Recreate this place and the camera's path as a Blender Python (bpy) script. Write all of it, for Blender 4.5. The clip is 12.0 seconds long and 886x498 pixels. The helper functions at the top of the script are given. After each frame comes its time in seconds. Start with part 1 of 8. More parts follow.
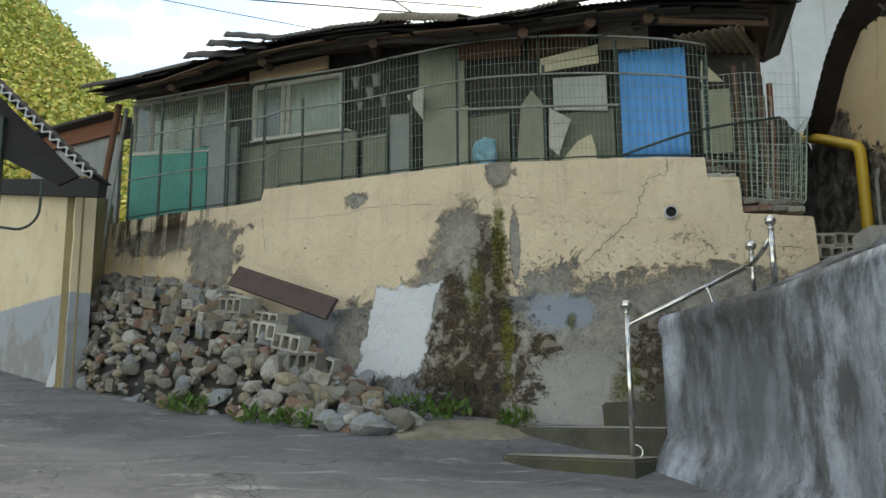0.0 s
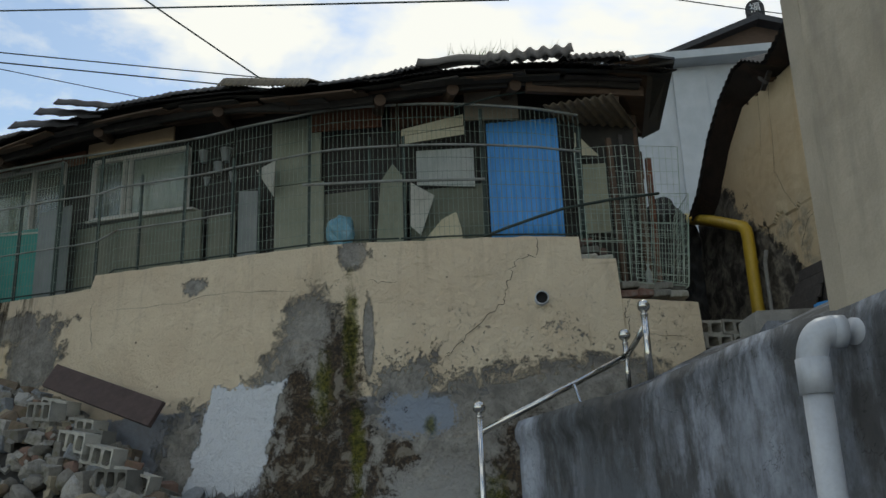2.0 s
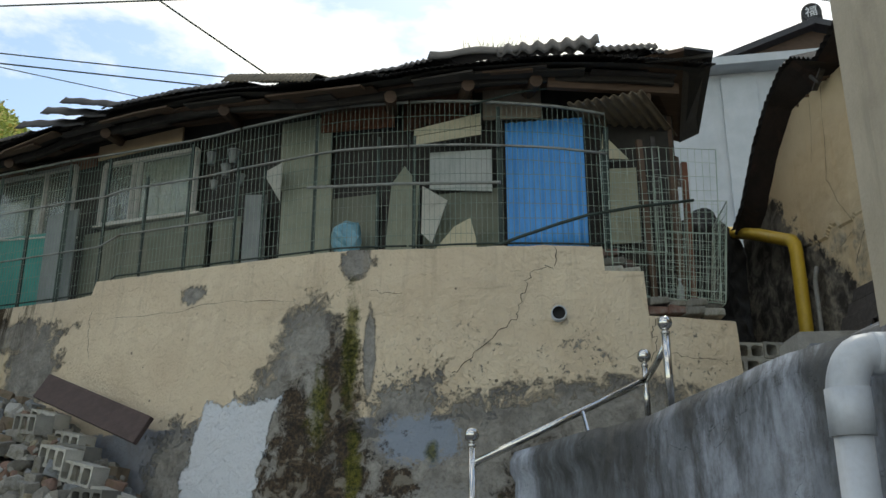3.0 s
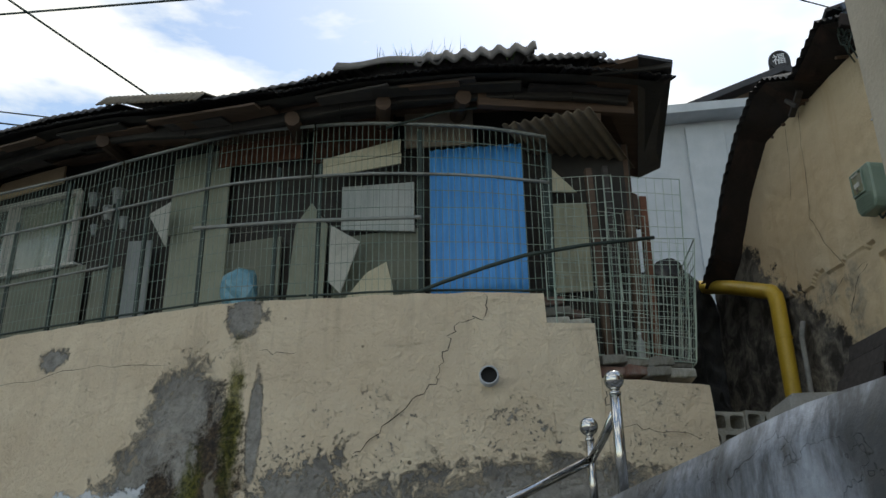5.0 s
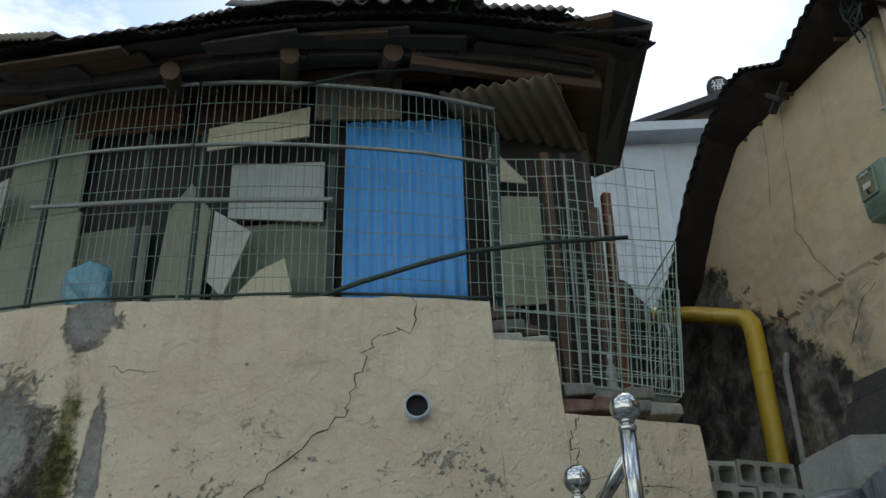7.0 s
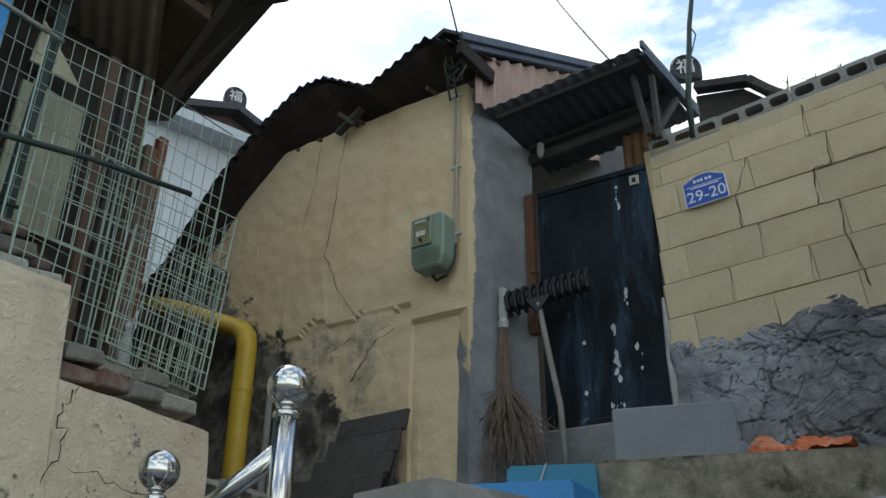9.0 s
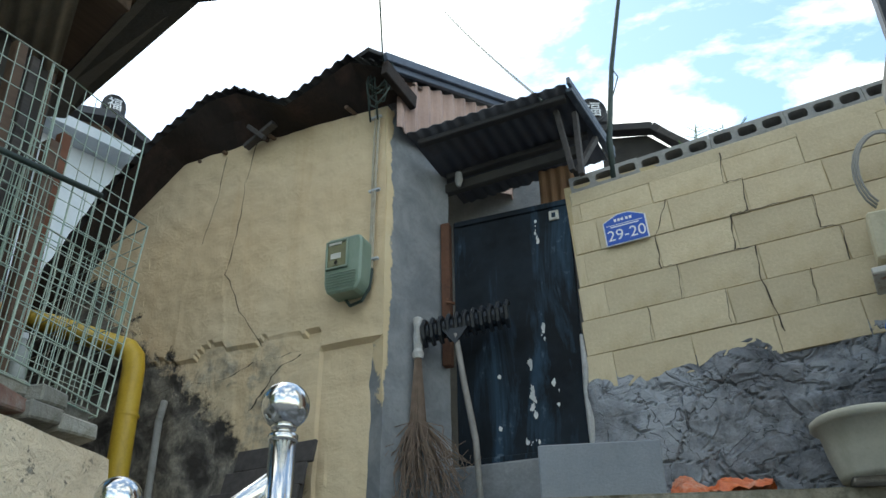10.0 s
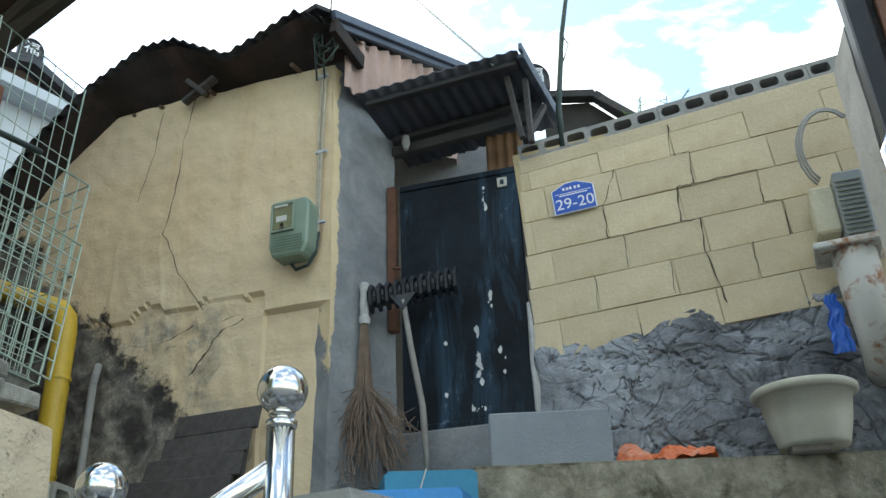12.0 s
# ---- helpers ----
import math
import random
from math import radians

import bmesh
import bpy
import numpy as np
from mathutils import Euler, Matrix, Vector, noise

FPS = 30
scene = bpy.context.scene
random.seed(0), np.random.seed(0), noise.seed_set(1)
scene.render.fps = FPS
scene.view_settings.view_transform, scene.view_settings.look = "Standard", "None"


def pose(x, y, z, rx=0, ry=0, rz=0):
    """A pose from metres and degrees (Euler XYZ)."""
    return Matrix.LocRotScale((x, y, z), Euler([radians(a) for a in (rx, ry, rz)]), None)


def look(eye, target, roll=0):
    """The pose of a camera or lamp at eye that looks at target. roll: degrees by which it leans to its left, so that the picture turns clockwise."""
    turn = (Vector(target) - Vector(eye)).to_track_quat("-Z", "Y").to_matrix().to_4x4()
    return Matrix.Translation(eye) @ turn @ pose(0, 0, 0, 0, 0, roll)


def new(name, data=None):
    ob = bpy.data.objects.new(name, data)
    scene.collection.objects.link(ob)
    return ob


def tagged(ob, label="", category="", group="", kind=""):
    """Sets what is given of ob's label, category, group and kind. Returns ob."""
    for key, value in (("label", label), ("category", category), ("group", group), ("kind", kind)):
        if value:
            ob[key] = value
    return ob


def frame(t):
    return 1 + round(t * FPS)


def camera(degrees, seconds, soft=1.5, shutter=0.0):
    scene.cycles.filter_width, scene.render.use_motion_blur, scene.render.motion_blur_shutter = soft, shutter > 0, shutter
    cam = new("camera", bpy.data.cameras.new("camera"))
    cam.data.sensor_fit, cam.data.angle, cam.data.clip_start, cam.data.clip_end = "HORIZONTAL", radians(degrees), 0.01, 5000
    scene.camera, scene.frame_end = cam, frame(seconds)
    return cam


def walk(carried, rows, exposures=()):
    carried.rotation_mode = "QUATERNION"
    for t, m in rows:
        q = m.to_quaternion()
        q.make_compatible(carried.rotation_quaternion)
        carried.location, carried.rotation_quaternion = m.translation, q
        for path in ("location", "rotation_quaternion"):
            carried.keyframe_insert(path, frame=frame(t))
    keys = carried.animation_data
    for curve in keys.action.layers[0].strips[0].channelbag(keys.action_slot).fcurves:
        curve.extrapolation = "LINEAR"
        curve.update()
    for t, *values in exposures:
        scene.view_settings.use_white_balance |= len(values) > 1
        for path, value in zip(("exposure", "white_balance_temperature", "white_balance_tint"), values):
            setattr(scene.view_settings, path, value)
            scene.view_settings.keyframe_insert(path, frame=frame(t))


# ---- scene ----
cam = camera(53.2, 12.0)
METRES, EYE, TILT, LEAN, TURN = 6.3, 1.5, 10.5, 0.5, 0.0
ROWS = [
    (0.0, 0.0, 0.0, 0.0, -0.0, 0.0, 0.0),
    (0.5, 0.0134, 0.0459, 0.0007, -1.52, 2.06, 0.76),
    (1.0, 0.0379, 0.0873, 0.0069, -2.57, 4.54, 1.3),
    (1.5, 0.0654, 0.1281, 0.0045, -2.08, 5.2, 0.77),
    (2.0, 0.0991, 0.1667, 0.0002, -5.39, 5.9, 0.56),
    (2.5, 0.1404, 0.2165, 0.0011, -3.79, 6.24, 0.61),
    (3.0, 0.1649, 0.2678, -0.0021, -2.01, 7.14, -0.78),
    (5.0, 0.2416, 0.477, -0.0076, -3.68, 12.36, -0.3),
    (5.5, 0.249, 0.5265, -0.0022, -4.19, 14.44, 0.3),
    (6.0, 0.2453, 0.5811, -0.0034, -6.84, 15.71, -0.81),
    (6.5, 0.2449, 0.6361, -0.0079, -7.87, 17.0, -1.0),
    (8.5, 0.2235, 0.8103, -0.0136, -35.98, 19.47, -5.37),
    (9.0, 0.2152, 0.8494, -0.0142, -51.44, 20.49, -9.0),
    (9.5, 0.2095, 0.8766, -0.0176, -55.43, 21.57, -8.18),
    (10.0, 0.21, 0.903, -0.019, -61.09, 24.24, -8.65),
    (10.5, 0.2058, 0.915, -0.0172, -68.12, 25.15, -9.1),
    (11.0, 0.2036, 0.918, -0.0161, -72.96, 25.2, -8.95),
    (11.5, 0.2012, 0.922, -0.0151, -73.3, 23.77, -8.41),
    (12.0, 0.2026, 0.9261, -0.0136, -66.36, 22.25, -7.75),
]
EXPOSE = [(0.0, 0.42, 7100, 4), (0.5, -0.42, 6900, 4), (1.0, -0.64, 6600, 5), (1.5, -0.78, 6500, 5), (2.0, -0.55, 6500, 5), (2.5, -0.2, 6600, 5), (3.0, -0.08, 6700, 5), (5.0, -0.30, 6500, 6), (5.5, -0.36, 6450, 5), (6.0, -0.28, 6400, 5), (6.5, -0.18, 6300, 4),
          (8.5, 0.05, 6350, 4), (9.0, 0.18, 6300, 4), (9.5, 0.38, 6250, 3), (10.0, 0.68, 6150, 2), (10.5, 0.80, 6100, 0), (11.0, 0.85, 6150, 0), (12.0, 1.0, 6200, 1)]
PATH = [(t, pose(0, 0, EYE, TILT, LEAN, TURN) @ pose(METRES * x, METRES * y, METRES * z, 90 + pitch, roll, yaw)) for t, x, y, z, yaw, pitch, roll in ROWS]
PATH += [(3.2, look((1.099, 1.772, 1.818), (1.224, 3.672, 2.429), -0.6)), (4.8, look((1.523, 2.830, 1.989), (1.639, 4.675, 2.753), -0.6)),
         (6.7, look((1.573, 4.091, 2.210), (1.842, 5.867, 3.090), -1.2)), (8.3, look((1.420, 4.963, 2.332), (2.411, 6.436, 3.252), -1.4))]
walk(cam, sorted(PATH, key=lambda r: r[0]), EXPOSE)

scene.view_settings.exposure = 0.0

# ---- world and sun ----
world = bpy.data.worlds.new("sky")
scene.world = world
world.use_nodes = True
wn, wl = world.node_tree.nodes, world.node_tree.links
wn.clear()
w_out = wn.new("ShaderNodeOutputWorld")
w_bg = wn.new("ShaderNodeBackground")
w_sky = wn.new("ShaderNodeTexSky")
w_sky.sky_type = "NISHITA"
w_sky.sun_disc = False
w_sky.sun_elevation = radians(52)
w_sky.sun_rotation = radians(20)
w_sky.air_density, w_sky.dust_density = 1.0, 0.6
w_scale = wn.new("ShaderNodeMixRGB")
w_scale.blend_type = "MULTIPLY"
w_scale.inputs[0].default_value = 1.0
w_scale.inputs[2].default_value = (2.5, 2.38, 2.18, 1)
wl.new(w_sky.outputs[0], w_scale.inputs[1])
w_tc = wn.new("ShaderNodeTexCoord")
w_map = wn.new("ShaderNodeMapping")
w_map.inputs["Scale"].default_value = (1.0, 1.0, 2.2)
w_map.inputs["Location"].default_value = (0.35, 0.1, 0.2)
wl.new(w_tc.outputs["Generated"], w_map.inputs[0])
w_n = wn.new("ShaderNodeTexNoise")
w_n.inputs["Scale"].default_value = 2.1
w_n.inputs["Detail"].default_value = 9
w_n.inputs["Roughness"].default_value = 0.58
w_n.inputs["Distortion"].default_value = 0.25
wl.new(w_map.outputs[0], w_n.inputs[0])
w_ramp = wn.new("ShaderNodeValToRGB")
w_ramp.color_ramp.elements[0].position = 0.475
w_ramp.color_ramp.elements[1].position = 0.56
wl.new(w_n.outputs[0], w_ramp.inputs[0])
w_mix = wn.new("ShaderNodeMixRGB")
w_mix.inputs[2].default_value = (14.5, 14.2, 13.5, 1)
wl.new(w_ramp.outputs[0], w_mix.inputs[0])
wl.new(w_scale.outputs[0], w_mix.inputs[1])
wl.new(w_mix.outputs[0], w_bg.inputs[0])
w_bg.inputs[1].default_value = 0.1
wl.new(w_bg.outputs[0], w_out.inputs[0])

sun_data = bpy.data.lights.new("sun", "SUN")
sun_data.energy, sun_data.angle, sun_data.color = 1.2, radians(12), (1.0, 0.95, 0.86)
sun = new("sun", sun_data)
sun.matrix_world = look((6, 14, 26), (0, 0, 0))


# ---- materials ----
class Net:
    """A small builder of material nodes."""

    def __init__(self, name):
        self.m = bpy.data.materials.new(name)
        self.m.use_nodes = True
        self.t = self.m.node_tree
        self.b = self.t.nodes["Principled BSDF"]
        self.geo = self.t.nodes.new("ShaderNodeNewGeometry")
        self.tc = self.t.nodes.new("ShaderNodeTexCoord")

    def link(self, a, b):
        self.t.links.new(a, b)

    def put(self, sock, v):
        if isinstance(v, bpy.types.NodeSocket):
            self.link(v, sock)
        elif isinstance(v, (tuple, list)) and len(v) == 3 and sock.type == "RGBA":
            sock.default_value = (*v, 1)
        else:
            sock.default_value = v

    def noise(self, scale, detail=5, rough=0.6, dist=0.0, vec=None, squash=None):
        n = self.t.nodes.new("ShaderNodeTexNoise")
        v = vec or self.tc.outputs["Object"]
        if squash:
            mp = self.t.nodes.new("ShaderNodeMapping")
            mp.inputs["Scale"].default_value = squash
            self.link(v, mp.inputs[0])
            v = mp.outputs[0]
        self.link(v, n.inputs["Vector"])
        n.inputs["Scale"].default_value, n.inputs["Detail"].default_value = scale, detail
        n.inputs["Roughness"].default_value, n.inputs["Distortion"].default_value = rough, dist
        return n.outputs[0]

    def voronoi(self, scale, feature="F1"):
        n = self.t.nodes.new("ShaderNodeTexVoronoi")
        n.feature = feature
        self.link(self.tc.outputs["Object"], n.inputs["Vector"])
        n.inputs["Scale"].default_value = scale
        return n.outputs[0]

    def math(self, op, a, b=0.0, c=0.0, clamp=False):
        n = self.t.nodes.new("ShaderNodeMath")
        n.operation, n.use_clamp = op, clamp
        self.put(n.inputs[0], a), self.put(n.inputs[1], b), self.put(n.inputs[2], c)
        return n.outputs[0]

    def step(self, v, lo, hi, a=0.0, b=1.0):
        n = self.t.nodes.new("ShaderNodeMapRange")
        self.put(n.inputs[0], v)
        for i, q in enumerate((lo, hi, a, b)):
            n.inputs[i + 1].default_value = q
        return n.outputs[0]

    def mix(self, f, a, b):
        n = self.t.nodes.new("ShaderNodeMixRGB")
        self.put(n.inputs[0], f), self.put(n.inputs[1], a), self.put(n.inputs[2], b)
        return n.outputs[0]

    def xyz(self):
        n = self.t.nodes.new("ShaderNodeSeparateXYZ")
        self.link(self.tc.outputs["Object"], n.inputs[0])
        return n.outputs

    def rand(self):
        return self.t.nodes.new("ShaderNodeObjectInfo").outputs["Random"]

    def island(self):
        return self.geo.outputs["Random Per Island"]

    def bump(self, h, strength=0.4, dist=0.01):
        n = self.t.nodes.new("ShaderNodeBump")
        n.inputs["Strength"].default_value, n.inputs["Distance"].default_value = strength, dist
        self.put(n.inputs["Height"], h)
        self.link(n.outputs[0], self.b.inputs["Normal"])

    def done(self, color, rough=0.8, metal=0.0, spec=None):
        self.put(self.b.inputs["Base Color"], color)
        self.put(self.b.inputs["Roughness"], rough)
        self.put(self.b.inputs["Metallic"], metal)
        if spec is not None:
            self.b.inputs["Specular IOR Level"].default_value = spec
        return self.m


def plain(name, a, b, scale=6.0, rough=0.8, metal=0.0, grain=60.0, bump=0.25, c=None, vary=0.0, spec=None):
    """Two tones mottled at a large and a fine scale, with a third tone in stains."""
    n = Net(name)
    f = n.step(n.noise(scale, 6, 0.65), 0.35, 0.65)
    col = n.mix(f, a, b)
    if c:
        col = n.mix(n.step(n.noise(scale * 0.45, 7, 0.7, 0.4), 0.52, 0.66), col, c)
    g = n.noise(grain, 4, 0.7)
    col = n.mix(n.step(g, 0.3, 0.75, 0.0, 0.35), col, tuple(q * 0.55 for q in a))
    if vary:
        k = n.math("MULTIPLY_ADD", n.rand(), vary, 1 - vary / 2)
        v = n.t.nodes.new("ShaderNodeVectorMath")
        v.operation = "SCALE"
        n.put(v.inputs[0], col)
        n.put(v.inputs["Scale"], k)
        col = v.outputs[0]
    n.bump(n.math("MULTIPLY_ADD", n.noise(scale * 3, 5), 0.6, g), bump, 0.012)
    return n.done(col, rough, metal, spec)


def streaked(name, a, b, c, rough=0.7, metal=0.0, across=(14, 14, 1.6), amount=0.5, bump=0.25):
    """Paint or metal with streaks that run down it."""
    n = Net(name)
    s = n.noise(1.0, 6, 0.65, 0.3, squash=across)
    col = n.mix(n.step(n.noise(3.5, 6, 0.6), 0.35, 0.65), a, b)
    col = n.mix(n.step(s, 0.5, 0.68, 0.0, amount), col, c)
    g = n.noise(70, 3, 0.6)
    col = n.mix(n.step(g, 0.4, 0.8, 0, 0.25), col, c)
    n.bump(n.math("ADD", g, s), bump, 0.008)
    return n.done(col, rough, metal)


def wood(name, a, b, grain_axis=(2, 30, 30), rough=0.75, vary=0.0):
    n = Net(name)
    g = n.noise(1.0, 7, 0.65, 0.5, squash=grain_axis)
    col = n.mix(n.step(g, 0.3, 0.7), a, b)
    col = n.mix(n.step(n.noise(4, 5), 0.5, 0.75, 0, 0.5), col, tuple(q * 0.4 for q in a))
    if vary:
        col = n.mix(n.math("MULTIPLY", n.rand(), vary), col, tuple(q * 0.45 for q in a))
    n.bump(g, 0.35, 0.006)
    return n.done(col, rough)


def wall_paint():
    """Cream paint, peeled to grey render, with a blue-grey dado, a white repair and damp stains."""
    n = Net("peeling_paint")
    x, y, z = n.xyz()
    fine = n.noise(34, 6, 0.7)
    mid = n.noise(5.5, 8, 0.68, 0.5)
    big = n.noise(1.3, 7, 0.62, 0.4)
    wob = n.math("MULTIPLY_ADD", mid, 2.6, -1.3)
    wobf = n.math("MULTIPLY_ADD", fine, 1.1, -0.55)
    edge = n.math("ADD", wob, wobf)

    def blob(cx, cz, rx, rz, soft=0.12, rag=0.9):
        dx = n.math("DIVIDE", n.math("SUBTRACT", x, cx), rx)
        dz = n.math("DIVIDE", n.math("SUBTRACT", z, cz), rz)
        d = n.math("SQRT", n.math("ADD", n.math("MULTIPLY", dx, dx), n.math("MULTIPLY", dz, dz)))
        d = n.math("MULTIPLY_ADD", edge, rag, d)
        return n.step(d, 1.0 + soft, 1.0 - soft)

    def join(*m):
        r = m[0]
        for q in m[1:]:
            r = n.math("MAXIMUM", r, q)
        return r

    cream = n.mix(n.step(big, 0.35, 0.65), (0.64, 0.53, 0.38), (0.73, 0.625, 0.46))
    cream = n.mix(n.step(mid, 0.55, 0.78, 0, 0.5), cream, (0.50, 0.40, 0.28))
    cream = n.mix(n.step(fine, 0.6, 0.8, 0, 0.35), cream, (0.38, 0.33, 0.25))
    grey = n.mix(n.step(mid, 0.35, 0.62), (0.17, 0.16, 0.145), (0.36, 0.345, 0.31))
    grey = n.mix(n.step(fine, 0.5, 0.75, 0, 0.7), grey, (0.10, 0.095, 0.085))
    dado = n.mix(n.step(mid, 0.4, 0.65), (0.30, 0.32, 0.36), (0.25, 0.25, 0.26))
    # dado below, cream above
    low = n.step(n.math("MULTIPLY_ADD", edge, 0.05, z), 2.62, 2.60)
    col = n.mix(low, cream, dado)
    # bare render
    bare = join(blob(0.22, 2.85, 0.34, 0.72, 0.1, 0.6), blob(0.05, 2.3, 0.5, 0.6, 0.1, 0.6), blob(0.02, 2.55, 0.42, 0.5, 0.1, 0.6), blob(1.0, 2.62, 0.30, 0.25, 0.1, 1.5),
                blob(1.5, 2.2, 1.4, 0.42, 0.1, 0.7), blob(2.5, 2.35, 1.0, 0.45, 0.1, 0.7), blob(-2.85, 3.35, 0.34, 0.45),
                blob(-3.5, 3.75, 0.9, 0.18), blob(-0.95, 3.83, 0.12, 0.09), blob(0.6, 3.9, 0.13, 0.14),
                blob(-0.85, 2.1, 0.35, 0.55), blob(1.25, 1.8, 1.1, 0.9, 0.1, 0.8), blob(0.72, 3.1, 0.05, 0.35, 0.1, 0.5))
    chips = n.step(n.math("ADD", n.math("MULTIPLY", fine, 0.55), n.math("MULTIPLY", mid, 0.6)), 0.665, 0.69)
    nearlow = n.math("MULTIPLY", n.step(z, 3.5, 3.05), n.step(x, 0.35, 0.7))
    bare = n.math("MAXIMUM", bare, n.math("MULTIPLY", chips, nearlow))
    col = n.mix(bare, col, grey)
    # left-over blue-grey paint on the render
    col = n.mix(blob(1.1, 2.42, 0.3, 0.18), col, (0.27, 0.31, 0.37))
    # light lime bloom near the foot
    col = n.mix(n.math("MULTIPLY", blob(1.25, 1.65, 0.75, 0.35, 0.35), 0.65), col, (0.42, 0.42, 0.41))
    # rotten, dark brown damp
    damp = join(blob(0.30, 1.85, 0.50, 0.82, 0.2, 1.3), blob(0.57, 2.72, 0.06, 0.35, 0.3, 1.0), blob(0.42, 2.75, 0.10, 0.6, 0.3, 1.2), blob(0.16, 2.4, 0.14, 0.55, 0.3, 1.4), blob(0.55, 2.5, 0.14, 0.75, 0.25, 1.2), blob(0.95, 2.1, 0.12, 0.12, 0.15, 1.5),
                blob(2.0, 1.9, 0.35, 0.4, 0.2, 1.0))
    rot = n.mix(n.step(fine, 0.4, 0.6), (0.012, 0.009, 0.006), (0.09, 0.06, 0.034))
    clod = n.noise(6, 7, 0.65, 0.5)
    rot = n.mix(n.step(clod, 0.53, 0.60, 0, 0.85), rot, (0.25, 0.225, 0.18))
    rot = n.mix(n.step(clod, 0.42, 0.36), rot, (0.01, 0.008, 0.006))
    col = n.mix(n.math("MULTIPLY", damp, 0.92), col, rot)
    moss = join(blob(0.57, 3.15, 0.06, 0.5, 0.35, 0.9), blob(0.32, 2.7, 0.08, 0.26, 0.4, 1.3), blob(0.62, 2.1, 0.05, 0.45, 0.4, 1.3),
                blob(1.65, 1.7, 0.12, 0.2, 0.5, 1.3), blob(1.2, 2.33, 0.05, 0.08, 0.4, 1.0))
    col = n.mix(n.math("MULTIPLY", moss, 0.85), col, n.mix(n.step(fine, 0.4, 0.6), (0.03, 0.038, 0.006), (0.15, 0.145, 0.022)))
    # black run-off at the far end
    runs = n.noise(1.0, 6, 0.7, 0.4, squash=(5.5, 0.2, 0.6))
    run = n.math("MULTIPLY", n.step(runs, 0.46, 0.56), n.math("MULTIPLY", n.step(x, -2.75, -3.1), n.step(z, 3.35, 3.9)))
    col = n.mix(run, col, (0.06, 0.045, 0.025))
    yel = n.math("MULTIPLY", n.step(runs, 0.5, 0.38), n.math("MULTIPLY", n.step(x, -3.0, -3.6), n.step(z, 3.9, 3.5)))
    col = n.mix(n.math("MULTIPLY", yel, 0.6), col, (0.62, 0.45, 0.14))
    # rain streaks under the coping
    drip = n.noise(1.0, 6, 0.7, 0.2, squash=(7, 3, 0.5))
    col = n.mix(n.math("MULTIPLY", n.step(drip, 0.55, 0.72, 0, 0.45), n.step(z, 3.0, 4.0)), col, (0.33, 0.27, 0.19))
    # pocks and scuffs
    pock = n.math("MULTIPLY", n.step(n.voronoi(5.5), 0.085, 0.055), n.step(n.noise(2.6, 3), 0.47, 0.55))
    col = n.mix(n.math("MULTIPLY", pock, 0.85), col, (0.11, 0.09, 0.065))
    scuff = n.noise(1.0, 6, 0.7, 0.6, squash=(2.2, 2.2, 9))
    col = n.mix(n.step(scuff, 0.6, 0.72, 0, 0.4), col, (0.42, 0.34, 0.24))
    # white repair
    lean = n.math("MULTIPLY_ADD", n.math("SUBTRACT", 2.34, z), 0.22, n.math("ADD", x, 0.46))
    wd = n.math("MAXIMUM", n.math("DIVIDE", n.math("ABSOLUTE", lean), 0.335), n.math("DIVIDE", n.math("ABSOLUTE", n.math("SUBTRACT", z, 2.33)), 0.46))
    white = n.step(n.math("MULTIPLY_ADD", edge, 0.26, wd), 1.03, 0.99)
    col = n.mix(white, col, n.mix(n.step(fine, 0.5, 0.8, 0, 0.35), (0.66, 0.69, 0.73), (0.5, 0.52, 0.54)))
    h = n.math("MULTIPLY_ADD", n.math("MULTIPLY", bare, n.math("SUBTRACT", 1.0, white)), -0.8, n.math("MULTIPLY_ADD", fine, 0.5, n.math("MULTIPLY", mid, 0.7)))
    h = n.math("MULTIPLY_ADD", white, 0.7, h)
    n.bump(n.math("MULTIPLY_ADD", n.noise(14, 6, 0.7, 0.6), 1.1, h), 0.95, 0.028)
    return n.done(col, n.step(fine, 0.3, 0.7, 0.82, 0.97), 0.0, 0.25)


M_WALL = wall_paint()


def road_mat():
    """Old asphalt: pale worn patches, dark mends, hairline cracks and dust by the wall."""
    n = Net("worn_asphalt")
    fine, mid = n.noise(110, 4, 0.7), n.noise(9, 6, 0.7, 0.3)
    big = n.noise(1.0, 6, 0.6, 0.5, squash=(0.7, 1.5, 1))
    col = n.mix(n.step(big, 0.38, 0.62), (0.125, 0.127, 0.135), (0.20, 0.20, 0.205))
    col = n.mix(n.step(mid, 0.5, 0.7, 0, 0.5), col, (0.27, 0.265, 0.255))
    worn = n.noise(1.0, 7, 0.72, 0.8, squash=(1.1, 4.5, 1))
    col = n.mix(n.step(worn, 0.57, 0.66, 0, 0.8), col, (0.42, 0.41, 0.39))
    crack = n.math("ABSOLUTE", n.math("SUBTRACT", n.noise(0.8, 5, 0.6, 0.9), 0.5))
    line = n.step(crack, 0.004, 0.001)
    col = n.mix(n.math("MULTIPLY", line, 0.8), col, (0.05, 0.05, 0.05))
    col = n.mix(n.step(fine, 0.35, 0.7, 0, 0.4), col, (0.07, 0.07, 0.07))
    n.bump(n.math("MULTIPLY_ADD", line, -1.0, n.math("MULTIPLY_ADD", mid, 0.5, fine)), 0.5, 0.01)
    return n.done(col, 0.9, 0, 0.25)


